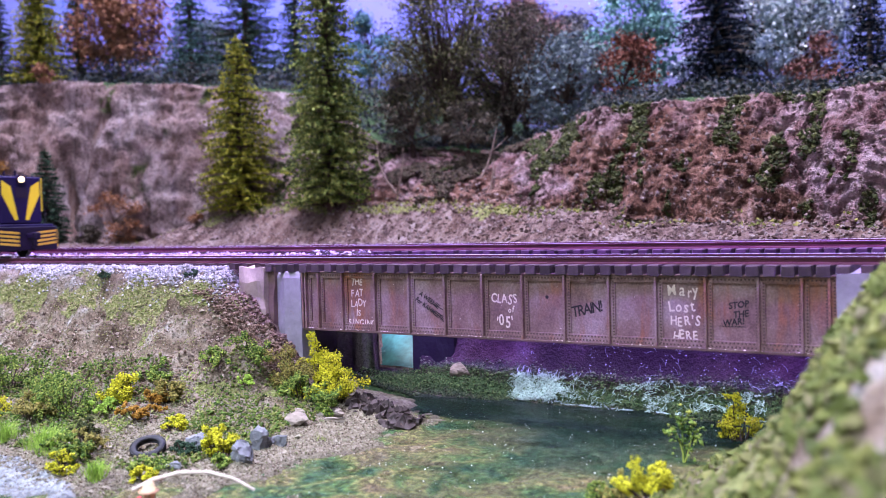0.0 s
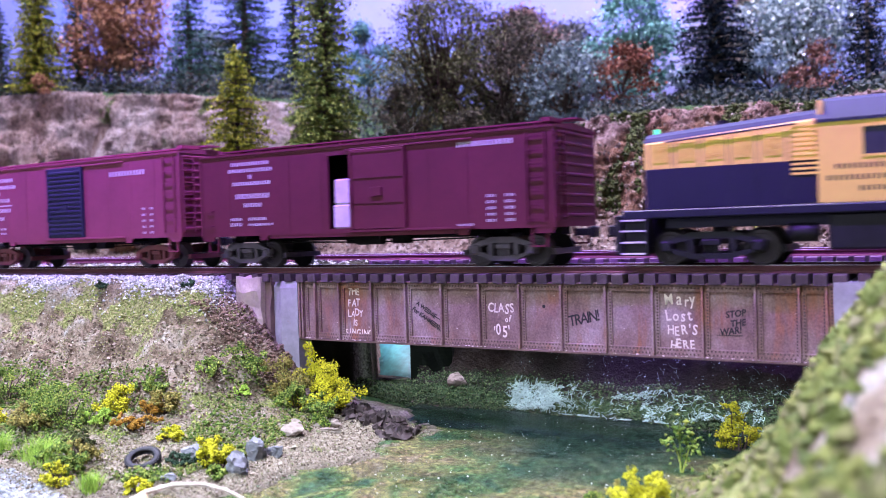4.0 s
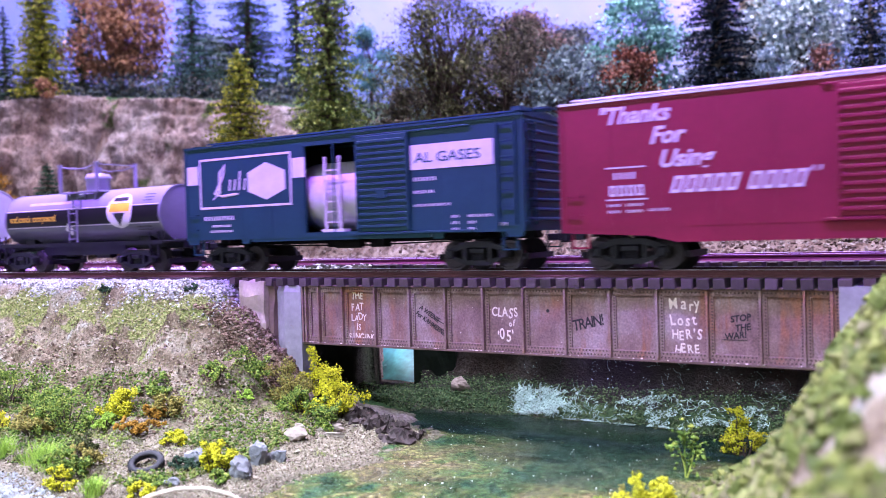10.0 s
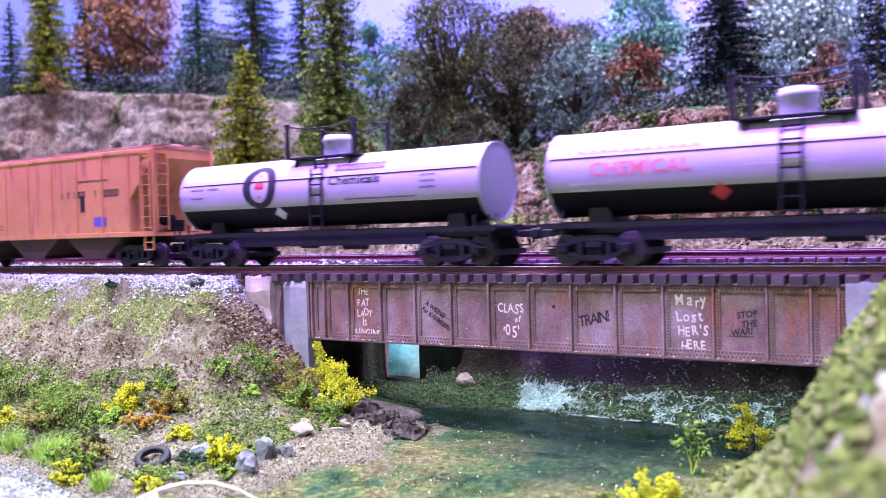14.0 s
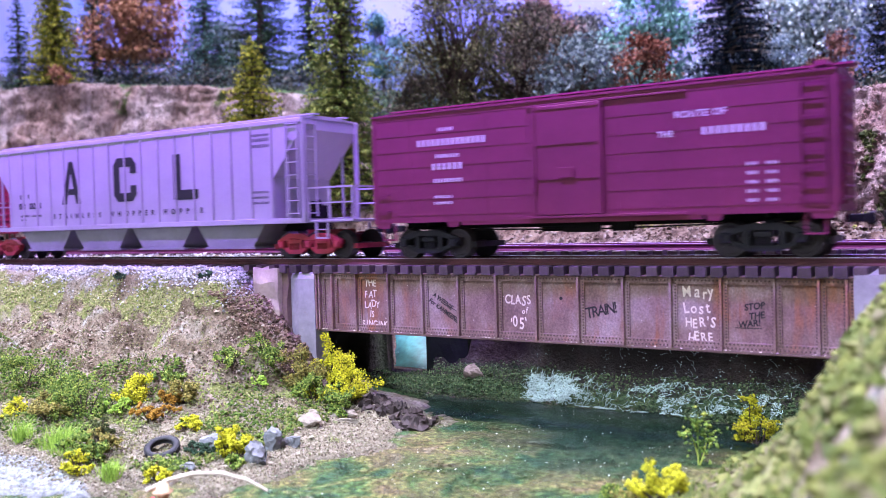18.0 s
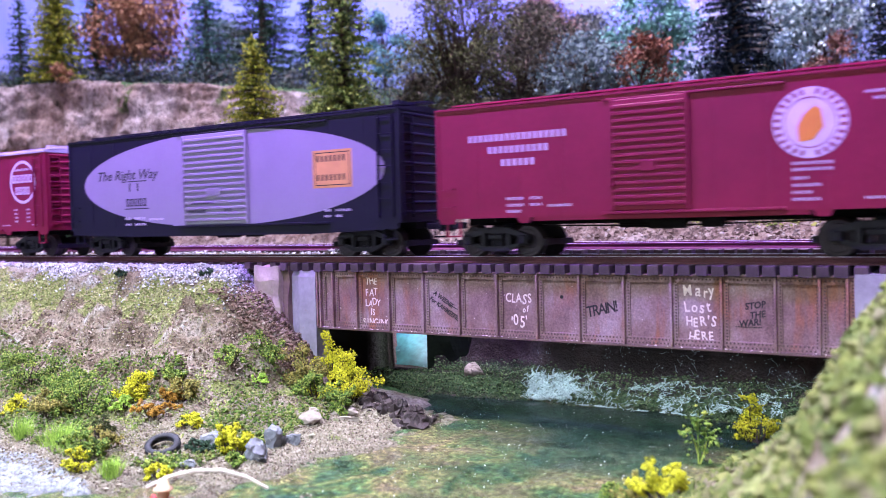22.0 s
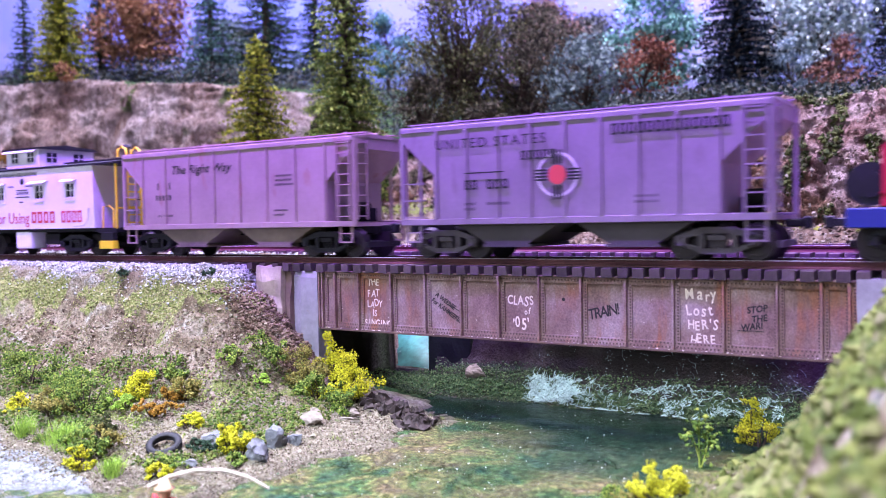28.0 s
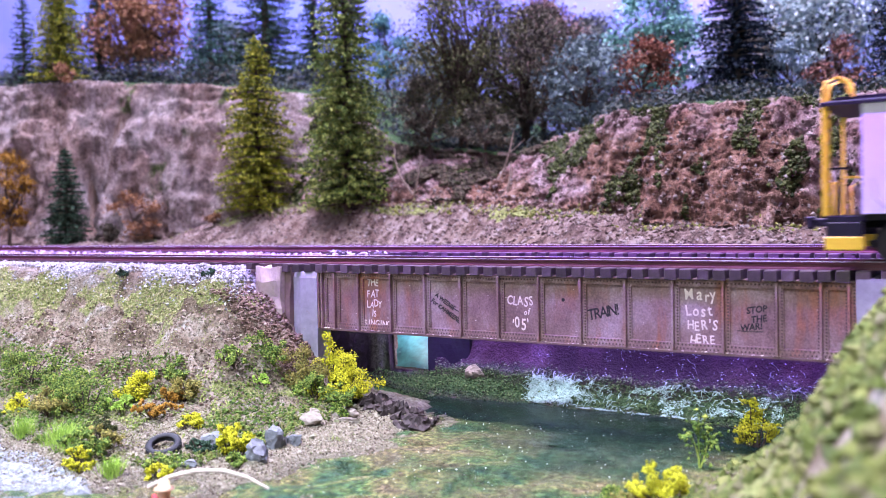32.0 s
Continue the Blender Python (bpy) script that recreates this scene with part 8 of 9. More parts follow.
    disc(car, -2, y - .66, 25.5, 0, 2.9, M_RED)
    g = Geo()
    for k in (-1.6, -.55, .55, 1.6):
        for a, b in ((3.2, 7.4), (-7.4, -3.2)):
            g.box(-2 + min(a, b), -2 + max(a, b), y - .68, y - .6, 25.5 + k * .9 - .28, 25.5 + k * .9 + .28)
            g.box(-2 + k * .9 - .28, -2 + k * .9 + .28, y - .68, y - .6, 25.5 + min(a, b), 25.5 + max(a, b))
    part("emblem", g, M_BLACKLET, car)
    lettering(car, "UNITED STATES", 4.4, -45, y - .75, 35.2, M_BLACKLET, space=1.3, bold=.02)
    bars(car, [(15, 36, 34, 3.2), (-14, 30.4, 12, 2.8), (-34, 27, 14, .4), (-34, 22, 5, 3), (-26, 22, 8, 3), (-34, 17, 4, 1), (-26, 17, 8, 1), (-34, 15.4, 4, 1), (22, 18, 7, .8), (22, 16.4, 7, .8)], y - .75, M_BLACKLET)
    pink = surf("pinkish_grey_hopper_paint", (0.33, 0.23, 0.245), 0.6, 0, 0.15, 40, 700, 0.05, wear=(0.27, 0.13, 0.11), wear_at=0.58, streak=4)
    car, y = hopper(-2409.3, -2286.8, "weathered pinkish grey covered hopper with faded script", pink, 42.2, 12.6, 8, 2, surf("hopper_tan_bay", (0.16, 0.12, 0.11), .8, 0, .25, 60, 600, .1), cut=12, slope=15, hatches=5, inset=15, rib_w=.25)
    lettering(car, "The Right Way", 4.8, -32, y, 33, M_BLACKLET, shear=.3, stretch=1.15, bold=.02)
    bars(car, [(-40, 27, 3, 2.8), (-33, 27, 3, 2.8), (-41, 22.6, 10, 2.4), (-40, 16, 3, 1), (-36, 16, 5, 1), (25, 29.6, 8, .9), (25, 28, 8, .9), (25, 26.4, 9, .9), (24, 17, 7, .8), (24, 15.4, 5, .8)], y, M_BLACKLET)


def flat_with_tent():
    car = vehicle("flat_car", -2131.0, -2018.0, "short blue flat car carrying a peaked red, white and blue load")
    h = 56.5
    blue = paint("flat_blue_paint", (0.025, 0.035, 0.19), 0.45)
    part("deck", Geo().box(-h, h, -15.5, 15.5, 8.6, 13.6, .25), blue, car, "deep blue deck and side sill")
    bars(car, [(-32, 10.4, 7, 1.6), (-4, 10.4, 8, 1.6), (6, 10.4, 14, 1.6)], -15.64, M_LETTER)
    red = paint("red_canvas", (0.34, 0.010, 0.035), 0.5, 0.08)
    whi = paint("white_canvas", (0.76, 0.72, 0.78), 0.5, 0.05)
    blu = paint("blue_canvas", (0.014, 0.022, 0.15), 0.5, 0.08)
    rings = [(13.9, 48.5), (28.7, 48.5), (35.8, 38.7), (49.3, 23.5), (60.4, 13.3)]

    def band(a, b, mat, name, label, wide=14.5):
        lower = [(x, z) for z, x in rings[a:b + 1]]
        return part(name, Geo().prism([(-x, z) for x, z in lower] + lower[::-1], -wide, wide), mat, car, label)

    band(0, 2, red, "cover_base", "red lower band")
    band(2, 3, whi, "cover_middle", "white middle band", 14.3)
    band(3, 4, blu, "cover_top", "blue peaked top", 14.3)
    part("ridge_fold", Geo().box(-9.5, -8.9, -14.5, 14.5, 49.4, 60.5, .1).box(8.9, 9.5, -14.5, 14.5, 49.4, 60.5, .1), blu, car)
    g = Geo()
    for xa, xb in ((-30, -39), (17, 8), (-8, -8), (8, 8), (39, 39), (-44, -44)):
        g.rings([((xb, -14.7, 15), .5), ((xa, -14.7, 35.4 if abs(xa) < 38 else 33), .5)], 5)
    g.box(-48.7, 48.7, -14.9, -14.4, 14, 15.6).box(-48.7, 48.7, -14.8, -14.4, 17, 17.5)
    part("bracing", g, red, car, "red diagonal braces")
    part("doorway", Geo().prism([(-2.6, 14), (6.6, 14), (6.6, 27), (4.0, 27.6), (3.2, 31.6), (1.2, 31.6), (.6, 27.6), (-2.6, 27)], -14.9, -14.3), M_DARK, car, "dark doorway in the side")
    part("guard_box", Geo().box(-1.8, 5.8, -15.2, -14.7, 14, 20, .2), blue, car)
    grey = surf("emblem_blue", (0.18, 0.16, 0.46), .5, 0, .1, 80, 600, 0)
    g = Geo().add([(-1 + rr * .8 * math.cos(6.28319 * k / 24), -14.42, 42.6 + rr * math.sin(6.28319 * k / 24)) for rr in (3.2, 2.2) for k in range(24)], [(k, (k + 1) % 24, 24 + (k + 1) % 24, 24 + k) for k in range(24)])
    part("emblem", g, grey, car, "faint blue ring on the white band")
    g = Geo()
    for rr0, rr1 in ((3.8, 3.0), (1.9, 1.2)):
        v = [(38.7 - (6.8 + rr * math.sin(6.28319 * k / 24)) * 1.126 + .12, 2.2 * rr * .8 * math.cos(6.28319 * k / 24), 42.6 + rr * math.sin(6.28319 * k / 24) + .1) for rr in (rr0, rr1) for k in range(24)]
        g.add(v, [(k, (k + 1) % 24, 24 + (k + 1) % 24, 24 + k) for k in range(24)])
    part("emblem", g, grey, car, "blue ring on the sloping end")
    for s in (-1, 1):
        part("end_wheel", Geo().rings([((s * 51.6, -11, 19.6), 5.6), ((s * 51.6, -9.4, 19.6), 5.6)], 20).rings([((s * 51.6, -11.6, 19.6), 3.4), ((s * 51.6, -11, 19.6), 3.4)], 14), M_BLACK, car, "black hand wheel at the deck end")
        coupler(car, s * h, s)
        truck(car, s * (h - 16), M_BLACK)
    part("underframe", Geo().box(-h + 4, h - 4, -4, 4, 6.4, 8.6, .2).box(-18, 18, -11, 11, 4, 8.5, .6), M_UNDER, car)


def caboose():
    car = vehicle("caboose", -2539.6, -2429.8, "white caboose with red slogan, cupola and yellow end rails")
    h, y, zb, ze = 54.9, -16.2, 12.2, 39.6
    white = paint("caboose_white", (0.74, 0.70, 0.76), 0.5, 0.05)
    black = paint("caboose_roof_black", (0.014, 0.014, 0.018), 0.6)
    wins = (-36.9, -15.4, 15.6, 38.6)
    g = Geo()
    cols = sorted([(x - 3.0, x + 3.0) for x in wins])
    edge = -h
    for a, b in cols:
        g.box(edge, a, y, y + 1.2, zb, ze)
        g.box(a, b, y, y + 1.2, zb, 25.8).box(a, b, y, y + 1.2, 32.4, ze)
        edge = b
    g.box(edge, h, y, y + 1.2, zb, ze)
    g.box(-h, h, -y - 1.2, -y, zb, ze).box(-h, -h + 1.2, y + 1.2, -y - 1.2, zb, ze).box(h - 1.2, h, y + 1.2, -y - 1.2, zb, ze).box(-h + 1.2, h - 1.2, y + 1.2, -y - 1.2, zb, zb + 1)
    part("body", g, white, car)
    for x in wins:
        big = x == 15.6
        win = part("window", Geo().box(x - 3.2, x + 3.2, y - .25, y + .2, 31.9, 32.7).box(x - 3.2, x + 3.2, y - .25, y + .2, 25.4, 26.1).box(x - 3.3, x - 2.7, y - .25, y + .2, 25.4, 32.7).box(x + 2.7, x + 3.3, y - .25, y + .2, 25.4, 32.7).box(x - .25, x + .25, y + .1, y + .4, 26, 32).box(x - 2.8, x + 2.8, y + .1, y + .4, 28.9, 29.3), white, car)
        part("pane", Geo().box(x - 2.9, x + 2.9, y + .5, y + .7, 25.9, 32.2), M_GLASS, win)
        wd = 6.2 if big else 4.6
        part("awning", Geo().slab([(y - .1, 34.2), (y - 2.6, 33.0), (y - 2.6, 32.6), (y - .1, 33.6)], x - wd, x + wd), white, car, "small white window awning")
        part("sill", Geo().box(x - 3.8, x + 3.8, y - .5, y, 24.4, 25.0, .1), white, car)
    g = Geo().slab([(y - 1, ze - .2), (y - 1, ze + .5), (y * .5, ze + 2.0), (0, ze + 2.6), (-y * .5, ze + 2.0), (-y + 1, ze + .5), (-y + 1, ze - .2)], -h - 9.5, h + 14.5)
    part("roof", g, black, car, "black curved roof that shelters both platforms")
    part("running_board", Geo().box(-h - 8, -13, -3, 3, ze + 2.9, ze + 3.4), black, car)
    part("running_board", Geo().box(15, h + 12, -3, 3, ze + 2.9, ze + 3.4), black, car)
    cup = Geo().box(-12.5, 13.5, -14.4, 14.4, ze + 1, 49.2, .2)
    cu = part("cupola", cup, white, car)
    for x0, x1 in ((-7.5, -2.5), (5, 10)):
        part("pane", Geo().box(x0, x1, -14.65, -14.35, 43.2, 47.6), M_GLASS, cu)
        part("mullion", Geo().box((x0 + x1) / 2 - .2, (x0 + x1) / 2 + .2, -14.85, -14.6, 43, 47.8).box(x0 - .4, x1 + .4, -14.85, -14.6, 45.2, 45.6).box(x0 - .5, x0, -14.85, -14.6, 42.8, 48).box(x1, x1 + .5, -14.85, -14.6, 42.8, 48), white, cu)
    for yy in (-8, 6):
        part("pane", Geo().box(13.35, 13.7, yy - 2.5, yy + 2.5, 43, 47.4), M_GLASS, cu)
        part("mullion", Geo().box(13.6, 13.9, yy - .2, yy + .2, 43, 47.4).box(13.6, 13.9, yy - 2.5, yy + 2.5, 45, 45.4), white, cu)
    part("cupola_roof", Geo().slab([(-15.6, 49), (-15.6, 49.7), (0, 51.2), (15.6, 49.7), (15.6, 49)], -14, 15), black, cu)
    part("awning", Geo().slab([(-14.4, 49.2), (-16.6, 48.0), (-16.6, 47.6), (-14.4, 48.6)], -12.5, 12), white, cu)
    part("chimney", Geo().cyl((49, 6, ze + 2), (49, 6, ze + 9), 1.1, 10).rings([((49, 6, ze + 9), 2.2), ((49, 6, ze + 10), 1.6), ((49, 6, ze + 10.4), .6)], 10), black, car, "black smoke stack")
    lettering(car, "Thanks for Using", 7.4, -44.5, y - .14, 14.8, M_RED, stretch=1.0, bold=.02, space=1.02)
    bars(car, [(9.5, 14.8, 18.5, 5.2), (32, 14.8, 15.5, 5.2)], y - .14, M_RED)
    g = Geo()
    for s in (-1, 1):
        g.rings([((s * 52.5, y - .9, 21), .35), ((s * 51.8, y - .9, 16), .35), ((s * 49, y - .9, 13.4), .35), ((s * 42, y - .9, 13), .35)], 5)
    part("grab_iron", g, M_CARGO, car)
    bars(car, [(-25, 36.4, 40, 2.0), (-3, 26.8, 11, .5), (-2, 28, 10, 1.6), (-2, 30, 9, .5), (-9, 31.6, 5, .8), (5, 31.6, 6, .8), (0, 24.4, 3, .5)], y - .14, M_BLACKLET)
    disc(car, 2.5, y - .14, 34.2, 0, 1.5, M_BLACKLET)
    part("battery_box", Geo().box(-5.5, 7, y + 1, y + 9, 3.2, 11.4, .4), white, car, "white equipment box below the body")
    part("underframe", Geo().box(-h - 10, h + 10, -3, 3, 8.5, 12, .2).box(-h, h, y + 1, -y - 1, 10.6, 12.2).box(16, 27, y + 2, y + 8, 5, 10, .3), M_UNDER, car)
    for s in (-1, 1):
        e = s * (h + (13.5 if s > 0 else 8.5))
        part("platform", Geo().box(min(s * h, e), max(s * h, e), -15, 15, 10.2, 11.8, .15), M_BLACK, car)
        g = Geo()
        for yy in (-14.6, 14.6):
            g.cyl((e, yy, 11.8), (e, yy, ze), .5, 7)
            g.rings([((e - s * 2, yy, 12), .4), ((e - s * 2, yy, 20), .4), ((e - s * 5, yy, 21.5), .4), ((e - s * 9, yy, 21.3), .4), ((e - s * 9.4, yy, 12), .4)], 6)
        g.rings([((e, -14.6, 20.5), .4), ((e, 14.6, 20.5), .4)], 6)
        part("hand_rail", g, M_YELLOW, car, "bright yellow platform railing")
        g = Geo()
        yy = -9.5 if s > 0 else -12
        for dy in (0, 7):
            g.rings([((e + s * .8, yy + dy, 12), .55), ((e + s * .8, yy + dy, ze + 4), .55), ((e + s * .2, yy + dy, ze + 6.4), .55), ((e - s * 2.4, yy + dy, ze + 7.4), .55), ((e - s * 4.8, yy + dy, ze + 6.2), .55), ((e - s * 5.2, yy + dy, ze + 3), .55)], 6)
        for k in range(9):
            g.box(e + s * .8 - .3, e + s * .8 + .3, yy, yy + 7, 14 + 3.3 * k, 14.6 + 3.3 * k)
        part("end_ladder", g, M_YELLOW, car, "yellow ladder hooked over the roof edge")
        for t in (-1, 1):
            xx = e - s * 4.5
            st = part("steps", Geo().box(xx - 4.2, xx + 4.2, t * 15.4 - 1.2, t * 15.4 + 1.2, 5.6, 10.2, .2), M_BLACK, car)
            part("tread", Geo().box(xx - 4.4, xx + 4.4, t * 15.6 - 1.6, t * 15.6 + 1.6, 3.2, 6.6, .2), M_YELLOW, st, "yellow bottom step")
        part("end_door", Geo().box(min(s * h, s * h + s * .3), max(s * h, s * h + s * .3), -4, 4, 12.4, 34), M_CARGO, car)
        part("brake_stand", Geo().cyl((e - s * 1.5, -4, 11.8), (e - s * 1.5, -4, 24), .5, 6).rings([((e - s * 1.5, -4, 24), 2.8), ((e - s * 1.5, -4, 24.4), 2.8)], 14), M_BLACK, car)
        coupler(car, e, s)
        truck(car, s * (h - 17), M_BLACK)


def locomotive():
    x0, x1 = 414.0, 551.0
    car = vehicle("diesel_locomotive", x0 - 7.4, x1 - 7.4, "centre-cab diesel locomotive in black and cream yellow", "locomotive")
    c = (x0 + x1) / 2
    cream = paint("cream_yellow_paint", (0.76, 0.62, 0.115), 0.45, 0.06)
    bright = paint("bright_yellow_paint", (0.76, 0.76, 0.02), 0.4, 0.05)
    navy = paint("blue_black_hood", (0.012, 0.010, 0.032), 0.4, 0.15)
    roofp = paint("slate_roof", (0.022, 0.032, 0.040), 0.62, 0.15)

    def X(v):
        return v - c

    w = 11.5
    for nm, a, b, top_a, top_b in (("rear_hood", 422, 468.5, 36.4, 39.6), ("front_hood", 493.5, 544, 40.0, 38.6)):
        part(nm, Geo().box(X(a), X(b), -w, w, 15.8, 27.2, .3), navy, car, "blue-black lower hood")
        g = Geo()
        sec = []
        for x, t in ((a, top_a), (b, top_b)):
            sec.append([(X(x), -w, 27.2), (X(x), -w, t - 2.2), (X(x), -w + 1.2, t - .6), (X(x), -w + 4, t + .6), (X(x), w - 4, t + .6), (X(x), w - 1.2, t - .6), (X(x), w, t - 2.2), (X(x), w, 27.2)])
        n = 8
        g.add(sec[0] + sec[1], [(i, n + i, n + (i + 1) % n, (i + 1) % n) for i in range(n)] + [tuple(range(n)), tuple(range(2 * n - 1, n - 1, -1))])
        hood = part(nm, g, cream, car, "cream-yellow upper hood")
        # slate strip laid over the cream bevel to darken its overlit top
        g, n = Geo(), 8
        sec = [[(X(x), yy, t + dz) for yy, dz in ((-w + .2, -1.75), (-w + 1.0, -.4), (-w + 4, .85), (w - 4, .85), (w - 1.0, -.4), (w - .2, -1.75), (w - 4, .4), (-w + 4, .4))] for x, t in ((a - .1, top_a), (b + .1, top_b))]
        g.add(sec[0] + sec[1], [(i, n + i, n + (i + 1) % n, (i + 1) % n) for i in range(n)] + [tuple(range(n)), tuple(range(2 * n - 1, n - 1, -1))])
        part("hood_top", g, roofp, hood, "dark slate strip added along the hood top to hold down its glare")
        doors = 6
        for k in range(doors):
            x = X(a + (b - a) * (k + .6) / (doors + .2))
            lv = Geo()
            for j in range(9):
                lv.box(x - 2.3, x + 2.3, -w - .25, -w + .05, 29.0 + .62 * j, 29.32 + .62 * j)
            part("louvre_panel", lv, cream, hood)
            part("hood_door", Geo().box(x - 3.2, x - 3.0, -w - .1, -w + .05, 17, 35).box(x + 3.0, x + 3.2, -w - .1, -w + .05, 17, 35), navy, hood)
        side = X(468.5 - 4) if nm == "rear_hood" else X(493.5 + 4)
        lv = Geo()
        for j in range(11):
            lv.box(side - 3.4, side + 3.4, -w - .3, -w + .05, 23.5 + 1.25 * j, 24.1 + 1.25 * j)
        part("intake_louvre", lv, cream, hood)
        part("hood_rail", Geo().cyl((X(a + 6), -w - .9, (top_a + top_b) / 2 - 2.4 + (top_a - top_b) * .35), (X(b - 6), -w - .9, (top_a + top_b) / 2 - 2.4 - (top_a - top_b) * .35), .3, 6), M_BLACK, hood)
    # nose with yellow chevron bars and the lamp
    part("nose", Geo().box(X(543.6), X(546.2), -w + .6, w - .6, 16, 38.8, .8), navy, car, "rounded blue-black nose")
    for s in (-1, 1):
        g = Geo()
        g.add([(X(546.3), s * 9.8, 37), (X(546.3), s * 5.2, 34), (X(546.3), s * 1.8, 18), (X(546.3), s * 3.6, 17.6), (X(546.3), s * 9.8, 30)], [(0, 1, 2, 3, 4)])
        g.box(X(543.4), X(545.4), s * (w - .2) - .4, s * (w - .2) + .4, 22, 38.5)
        part("chevron", g, bright, car, "yellow stripe on the nose")
    lamp_g = Geo().rings([((X(545.5), 0, 37.4), 2.4), ((X(547.2), 0, 37.4), 2.4)], 16)
    hl = part("headlight", lamp_g, M_BLACK, car)
    part("lens", Geo().rings([((X(547.2), 0, 37.4), 1.45), ((X(547.6), 0, 37.4), 1.1)], 16), glow("lamp_glow", (1.0, 0.80, 0.42), 4), hl, "lit warm white lens")
    part("grille", Geo().box(X(546.1), X(546.6), -3, 3, 28.6, 33.6), M_DARK, car)
    # cab
    a, b, cw = 467.9, 494.1, 14.2
    g = Geo()
    wx0, wx1, wz0, wz1 = X(478.4), X(488.6), 27.6, 34.4
    g.box(X(a), wx0, -cw, -cw + 1, 16, 36.6).box(wx1, X(b), -cw, -cw + 1, 16, 36.6).box(wx0, wx1, -cw, -cw + 1, 16, wz0).box(wx0, wx1, -cw, -cw + 1, wz1, 36.6)
    g.box(X(a), X(b), cw - 1, cw, 16, 36.6).box(X(a), X(a) + 1, -cw + 1, cw - 1, 16, 42)
    cab = part("cab", g, cream, car)
    part("cab_front", Geo().box(X(b) - 1, X(b), -cw + 1, cw - 1, 16, 42), bright, cab, "bright yellow cab front")
    part("window_frame", Geo().box(wx0 - .5, wx1 + .5, -cw - .25, -cw, wz1, wz1 + .6).box(wx0 - .5, wx1 + .5, -cw - .25, -cw, wz0 - .6, wz0).box(wx0 - .6, wx0, -cw - .25, -cw, wz0 - .6, wz1 + .6).box(wx1, wx1 + .6, -cw - .25, -cw, wz0 - .6, wz1 + .6), cream, cab)
    part("pane", Geo().box(wx0, wx1, -cw + .3, -cw + .5, wz0, wz1), M_GLASS, cab)
    for yy in (-11.5, 11.5):
        part("pane", Geo().box(X(b), X(b) + .2, yy - 1.8, yy + 1.8, 29, 36), M_GLASS, cab)
    part("cab_roof", Geo().slab([(-cw - .4, 36.2), (-cw - .4, 37.0), (-cw + 4.6, 42.0), (-4, 43.4), (4, 43.4), (cw - 4.6, 42.0), (cw + .4, 37.0), (cw + .4, 36.2)], X(a) - .6, X(b) + .8), roofp, car, "slate-grey sloped cab roof")
    bars(car, [(X(472), 24.2, 18, 1.5), (X(470), 21.4, 22, 1.5), (X(477.5), 18.6, 7, 1.5)], -cw - .05, M_BLACKLET)
    # deck, pilots, tanks
    part("deck", Geo().box(X(416.5), X(548.5), -15.4, 15.4, 13.4, 15.8, .3).box(X(428), X(536), -12, 12, 10.5, 13.4, .2), navy, car)
    part("fuel_tank", Geo().box(X(470), X(492), -14, 14, 4.0, 13.4, .6), M_BLACK, car)
    for xx in (X(464), X(497)):
        part("air_tank", Geo().rings([((xx - 4, -12.5, 8.6), 1.0), ((xx - 3.4, -12.5, 8.6), 2.4), ((xx + 3.4, -12.5, 8.6), 2.4), ((xx + 4, -12.5, 8.6), 1.0)], 12), M_BLACK, car)
    stripe = surf("yellow_black_stripes", (0.6, 0.48, 0.03), .5, 0, .1, 80, 600, 0)
    for s, xe in ((-1, X(414)), (1, X(551))):
        pil = part("pilot", Geo().box(min(xe, xe - s * 2), max(xe, xe - s * 2), -15.4, 15.4, 3.2, 14.6, .3), M_BLACK, car)
        g = Geo()
        for t in (-1, 1):
            for k in range(4):
                g.add([(xe + s * .1, t * 14.6, 6.2 + 1.9 * k), (xe + s * .1, t * 4.6, 5.2 + 1.9 * k), (xe + s * .1, t * 4.6, 6.3 + 1.9 * k), (xe + s * .1, t * 14.6, 7.3 + 1.9 * k)], [(0, 1, 2, 3)])
            if s > 0:
                g.box(xe - 2.2, xe - .1, t * 15.5 - .15, t * 15.5 + .15, 4.4, 13)
        part("warning_stripes", g, stripe, pil, "yellow safety stripes")
        for t in (-1, 1):
            g = Geo().box(xe - s * 9.5 - .3, xe - s * 9.5 + .3, t * 15 - 1.5, t * 15 + .5, 3, 13.4).box(min(xe - s * 2, xe - s * 9.5), max(xe - s * 2, xe - s * 9.5), t * 13.4 - .3, t * 13.4 + .3, 3, 13.4)
            st = part("steps", g, M_BLACK, car)
            g = Geo()
            for z in (3.4, 6.6, 9.8, 12.8):
                g.box(min(xe - s * 2, xe - s * 9.5), max(xe - s * 2, xe - s * 9.5), t * 15.2 - .5, t * 15.2 + .5, z, z + .45)
            part("tread", g, M_CARGO, st, "pale step edges")
        coupler(car, xe, s)
    for s in (-1, 1):
        part("hand_rail", Geo().cyl((X(544), s * 13.8, 15.8), (X(544), s * 13.8, 26), .3, 6), M_BLACK, car)
    for nm, g in (("horn", Geo().cyl((X(536), 4, 39), (X(536), 4, 42.4), .7, 8)), ("bell", Geo().cyl((X(538), -3, 39), (X(538), -3, 41.6), .6, 8)), ("roof_hatch", Geo().box(X(508), X(524), -2.5, 2.5, 39.6, 40.9, .3)),
                  ("vent_pipe", Geo().box(X(509), X(510), -9, -8, 38.5, 41)), ("exhaust_stack", Geo().cyl((X(441), 0, 38), (X(441), 0, 40.4), 1.6, 10))):
        part(nm, g, M_BLACK, car)
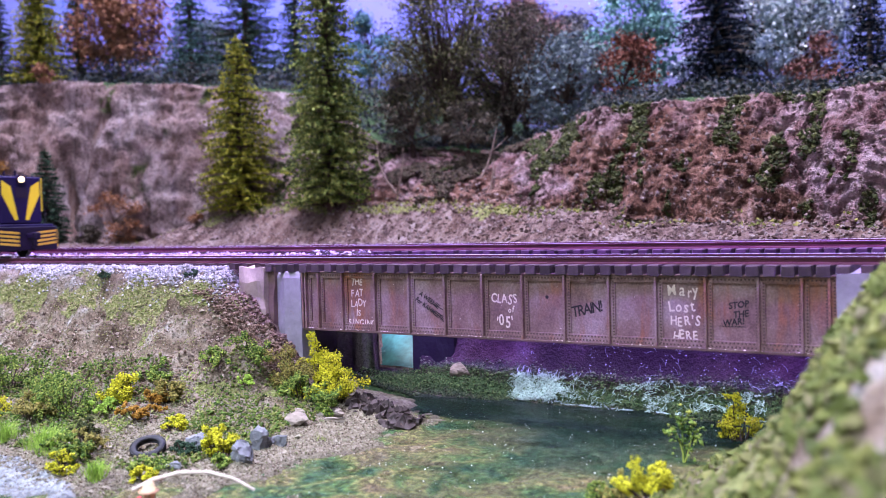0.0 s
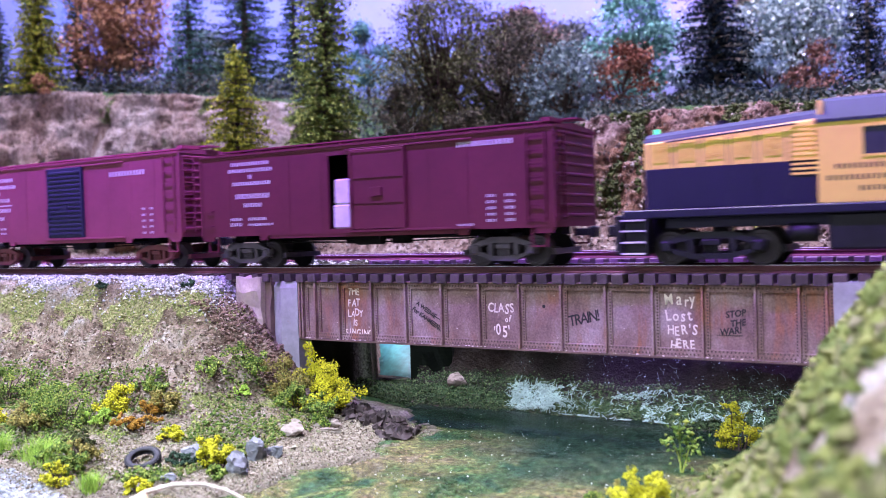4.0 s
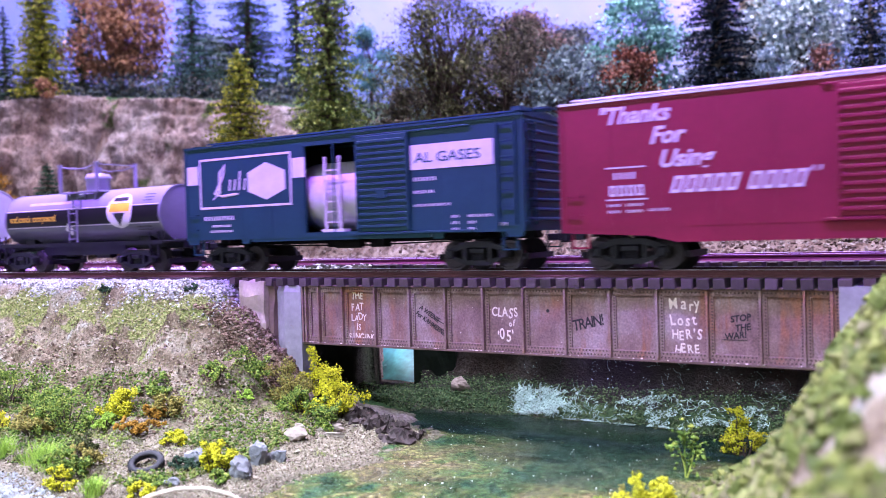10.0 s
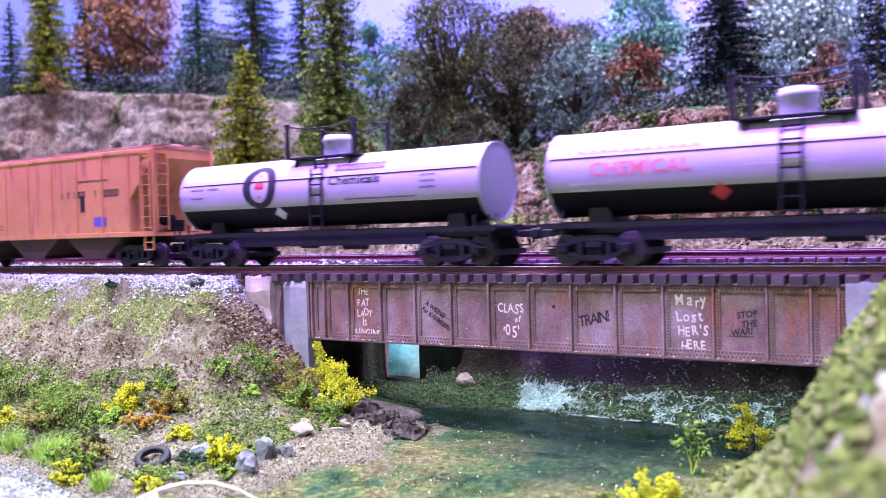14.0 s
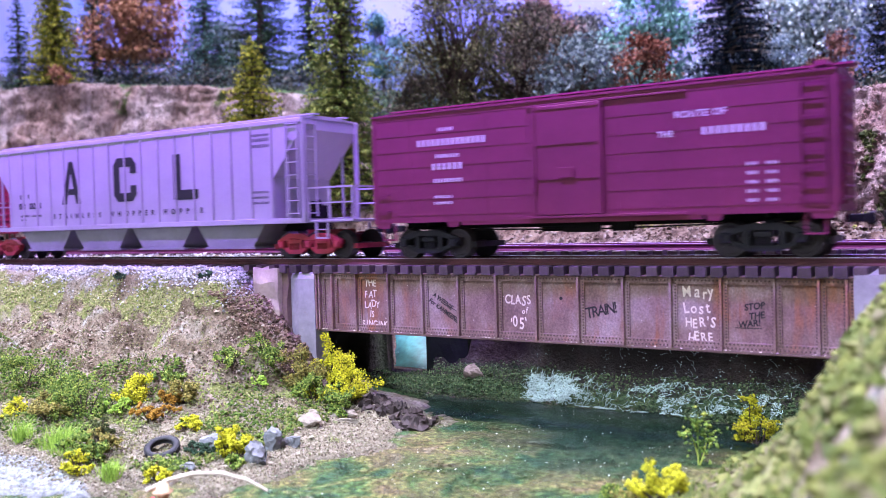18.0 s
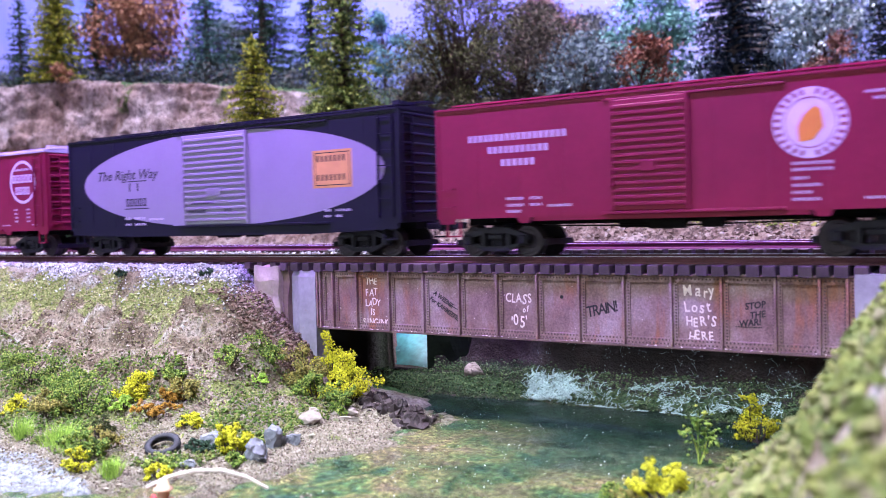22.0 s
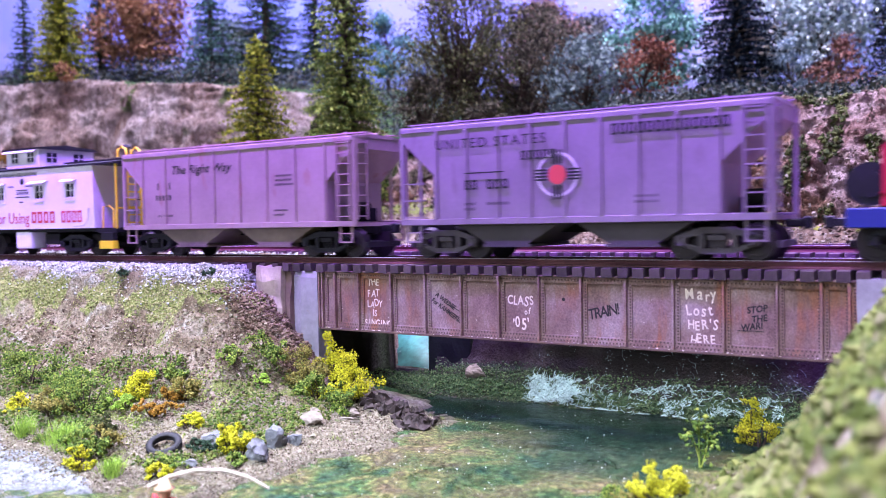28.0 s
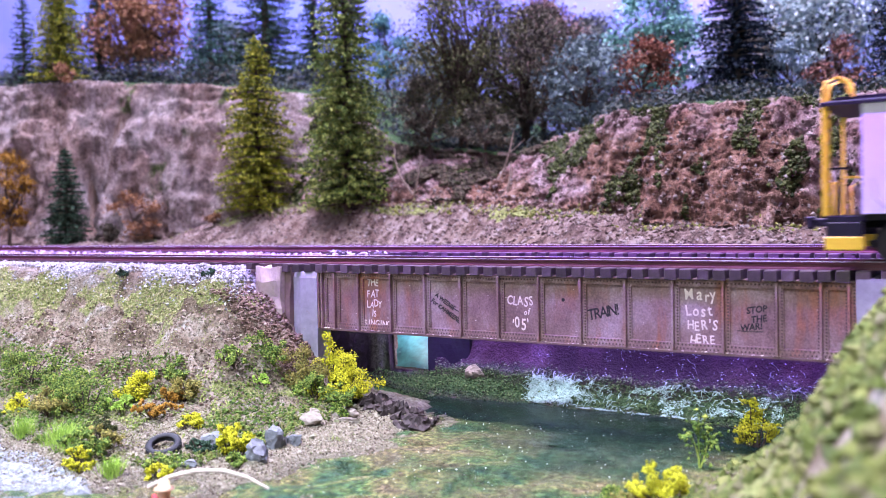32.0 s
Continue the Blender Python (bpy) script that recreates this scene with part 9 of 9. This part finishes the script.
    part("marker_lamp", Geo().rings([((X(424), -6, 37.2), .8), ((X(424), -6, 38.8), .8)], 8).rings([((X(424), 6, 37.2), .8), ((X(424), 6, 38.8), .8)], 8), glow("green_glow", (0.08, 0.8, 0.25), 1.2), car, "green marker lamp")
    truck(car, X(440.5), M_BLACK, (-12.3, 12.3))
    truck(car, X(521), M_BLACK, (-13, 13))


# ---- build ----
build_ground()
build_water()
build_backdrop()
build_room()
build_light_boards()
build_ridge_brush()
build_abutments()
build_girder_bridge()
build_ballast()
build_debris()
build_foam()
build_shore()
plant_bank()
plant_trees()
locomotive()
cars_box()
cars_tank()
cars_hopper()
flat_with_tent()
caboose()
BRIDGE_TIES = tie_row(-218, -20)
track("front_track", YT, 0, "railway track with dark ties and rust-brown rails", [(-4200, 3950)], BRIDGE_TIES)
track("rear_track", YR, ZR, "second railway track behind the bridge", [(-4200, 3950)], tie_row(-208, 30))

TRAVEL = [(0.0, -927.7), (1.0, -817.9), (2.0, -708.2), (3.5, -543.7), (5.5, -325.3), (7.0, -162.3), (8.5, 0.0), (9.5, 109.1), (10.5, 219.1), (11.5, 329.1), (12.5, 438.5), (13.5, 548.3), (14.5, 657.7), (16.5, 875.4),
          (17.5, 983.7), (18.5, 1091.9), (19.5, 1200.1), (20.5, 1308.2), (21.5, 1415.3), (22.5, 1521.4), (23.5, 1627.2), (24.5, 1733.4), (25.5, 1839.5), (27.5, 2050.7), (28.5, 2155.7), (29.5, 2259.8), (30.5, 2362.5), (31.5, 2464.7), (32.0, 2515.8)]


def motions():
    """The train rolls along the front track; its wheels turn while it is near."""
    ts, ds = [t for t, d in TRAVEL], [d for t, d in TRAVEL]
    for car, x in CARS:
        walk(car, [(t, pose((x + d) * MM, YT * MM, 0)) for t, d in TRAVEL])
    first = dict((id(car), x) for car, x in CARS)
    for car, w, a in WHEELS:
        x = first[id(car)]
        rows = []
        frames = [k for k in range(0, 961, 2) if -520 < x + np.interp(k / 30, ts, ds) < 110]
        for k in sorted({0, 960, *frames}):
            t = k / 30
            roll = math.degrees(float(np.interp(max(frames[0], min(frames[-1], k)) / 30, ts, ds)) / WHEEL_R)
            rows.append((t, pose(a * MM, 0, WHEEL_R * MM, 0, roll % 360, 0)))
        walk(w, rows)


motions()
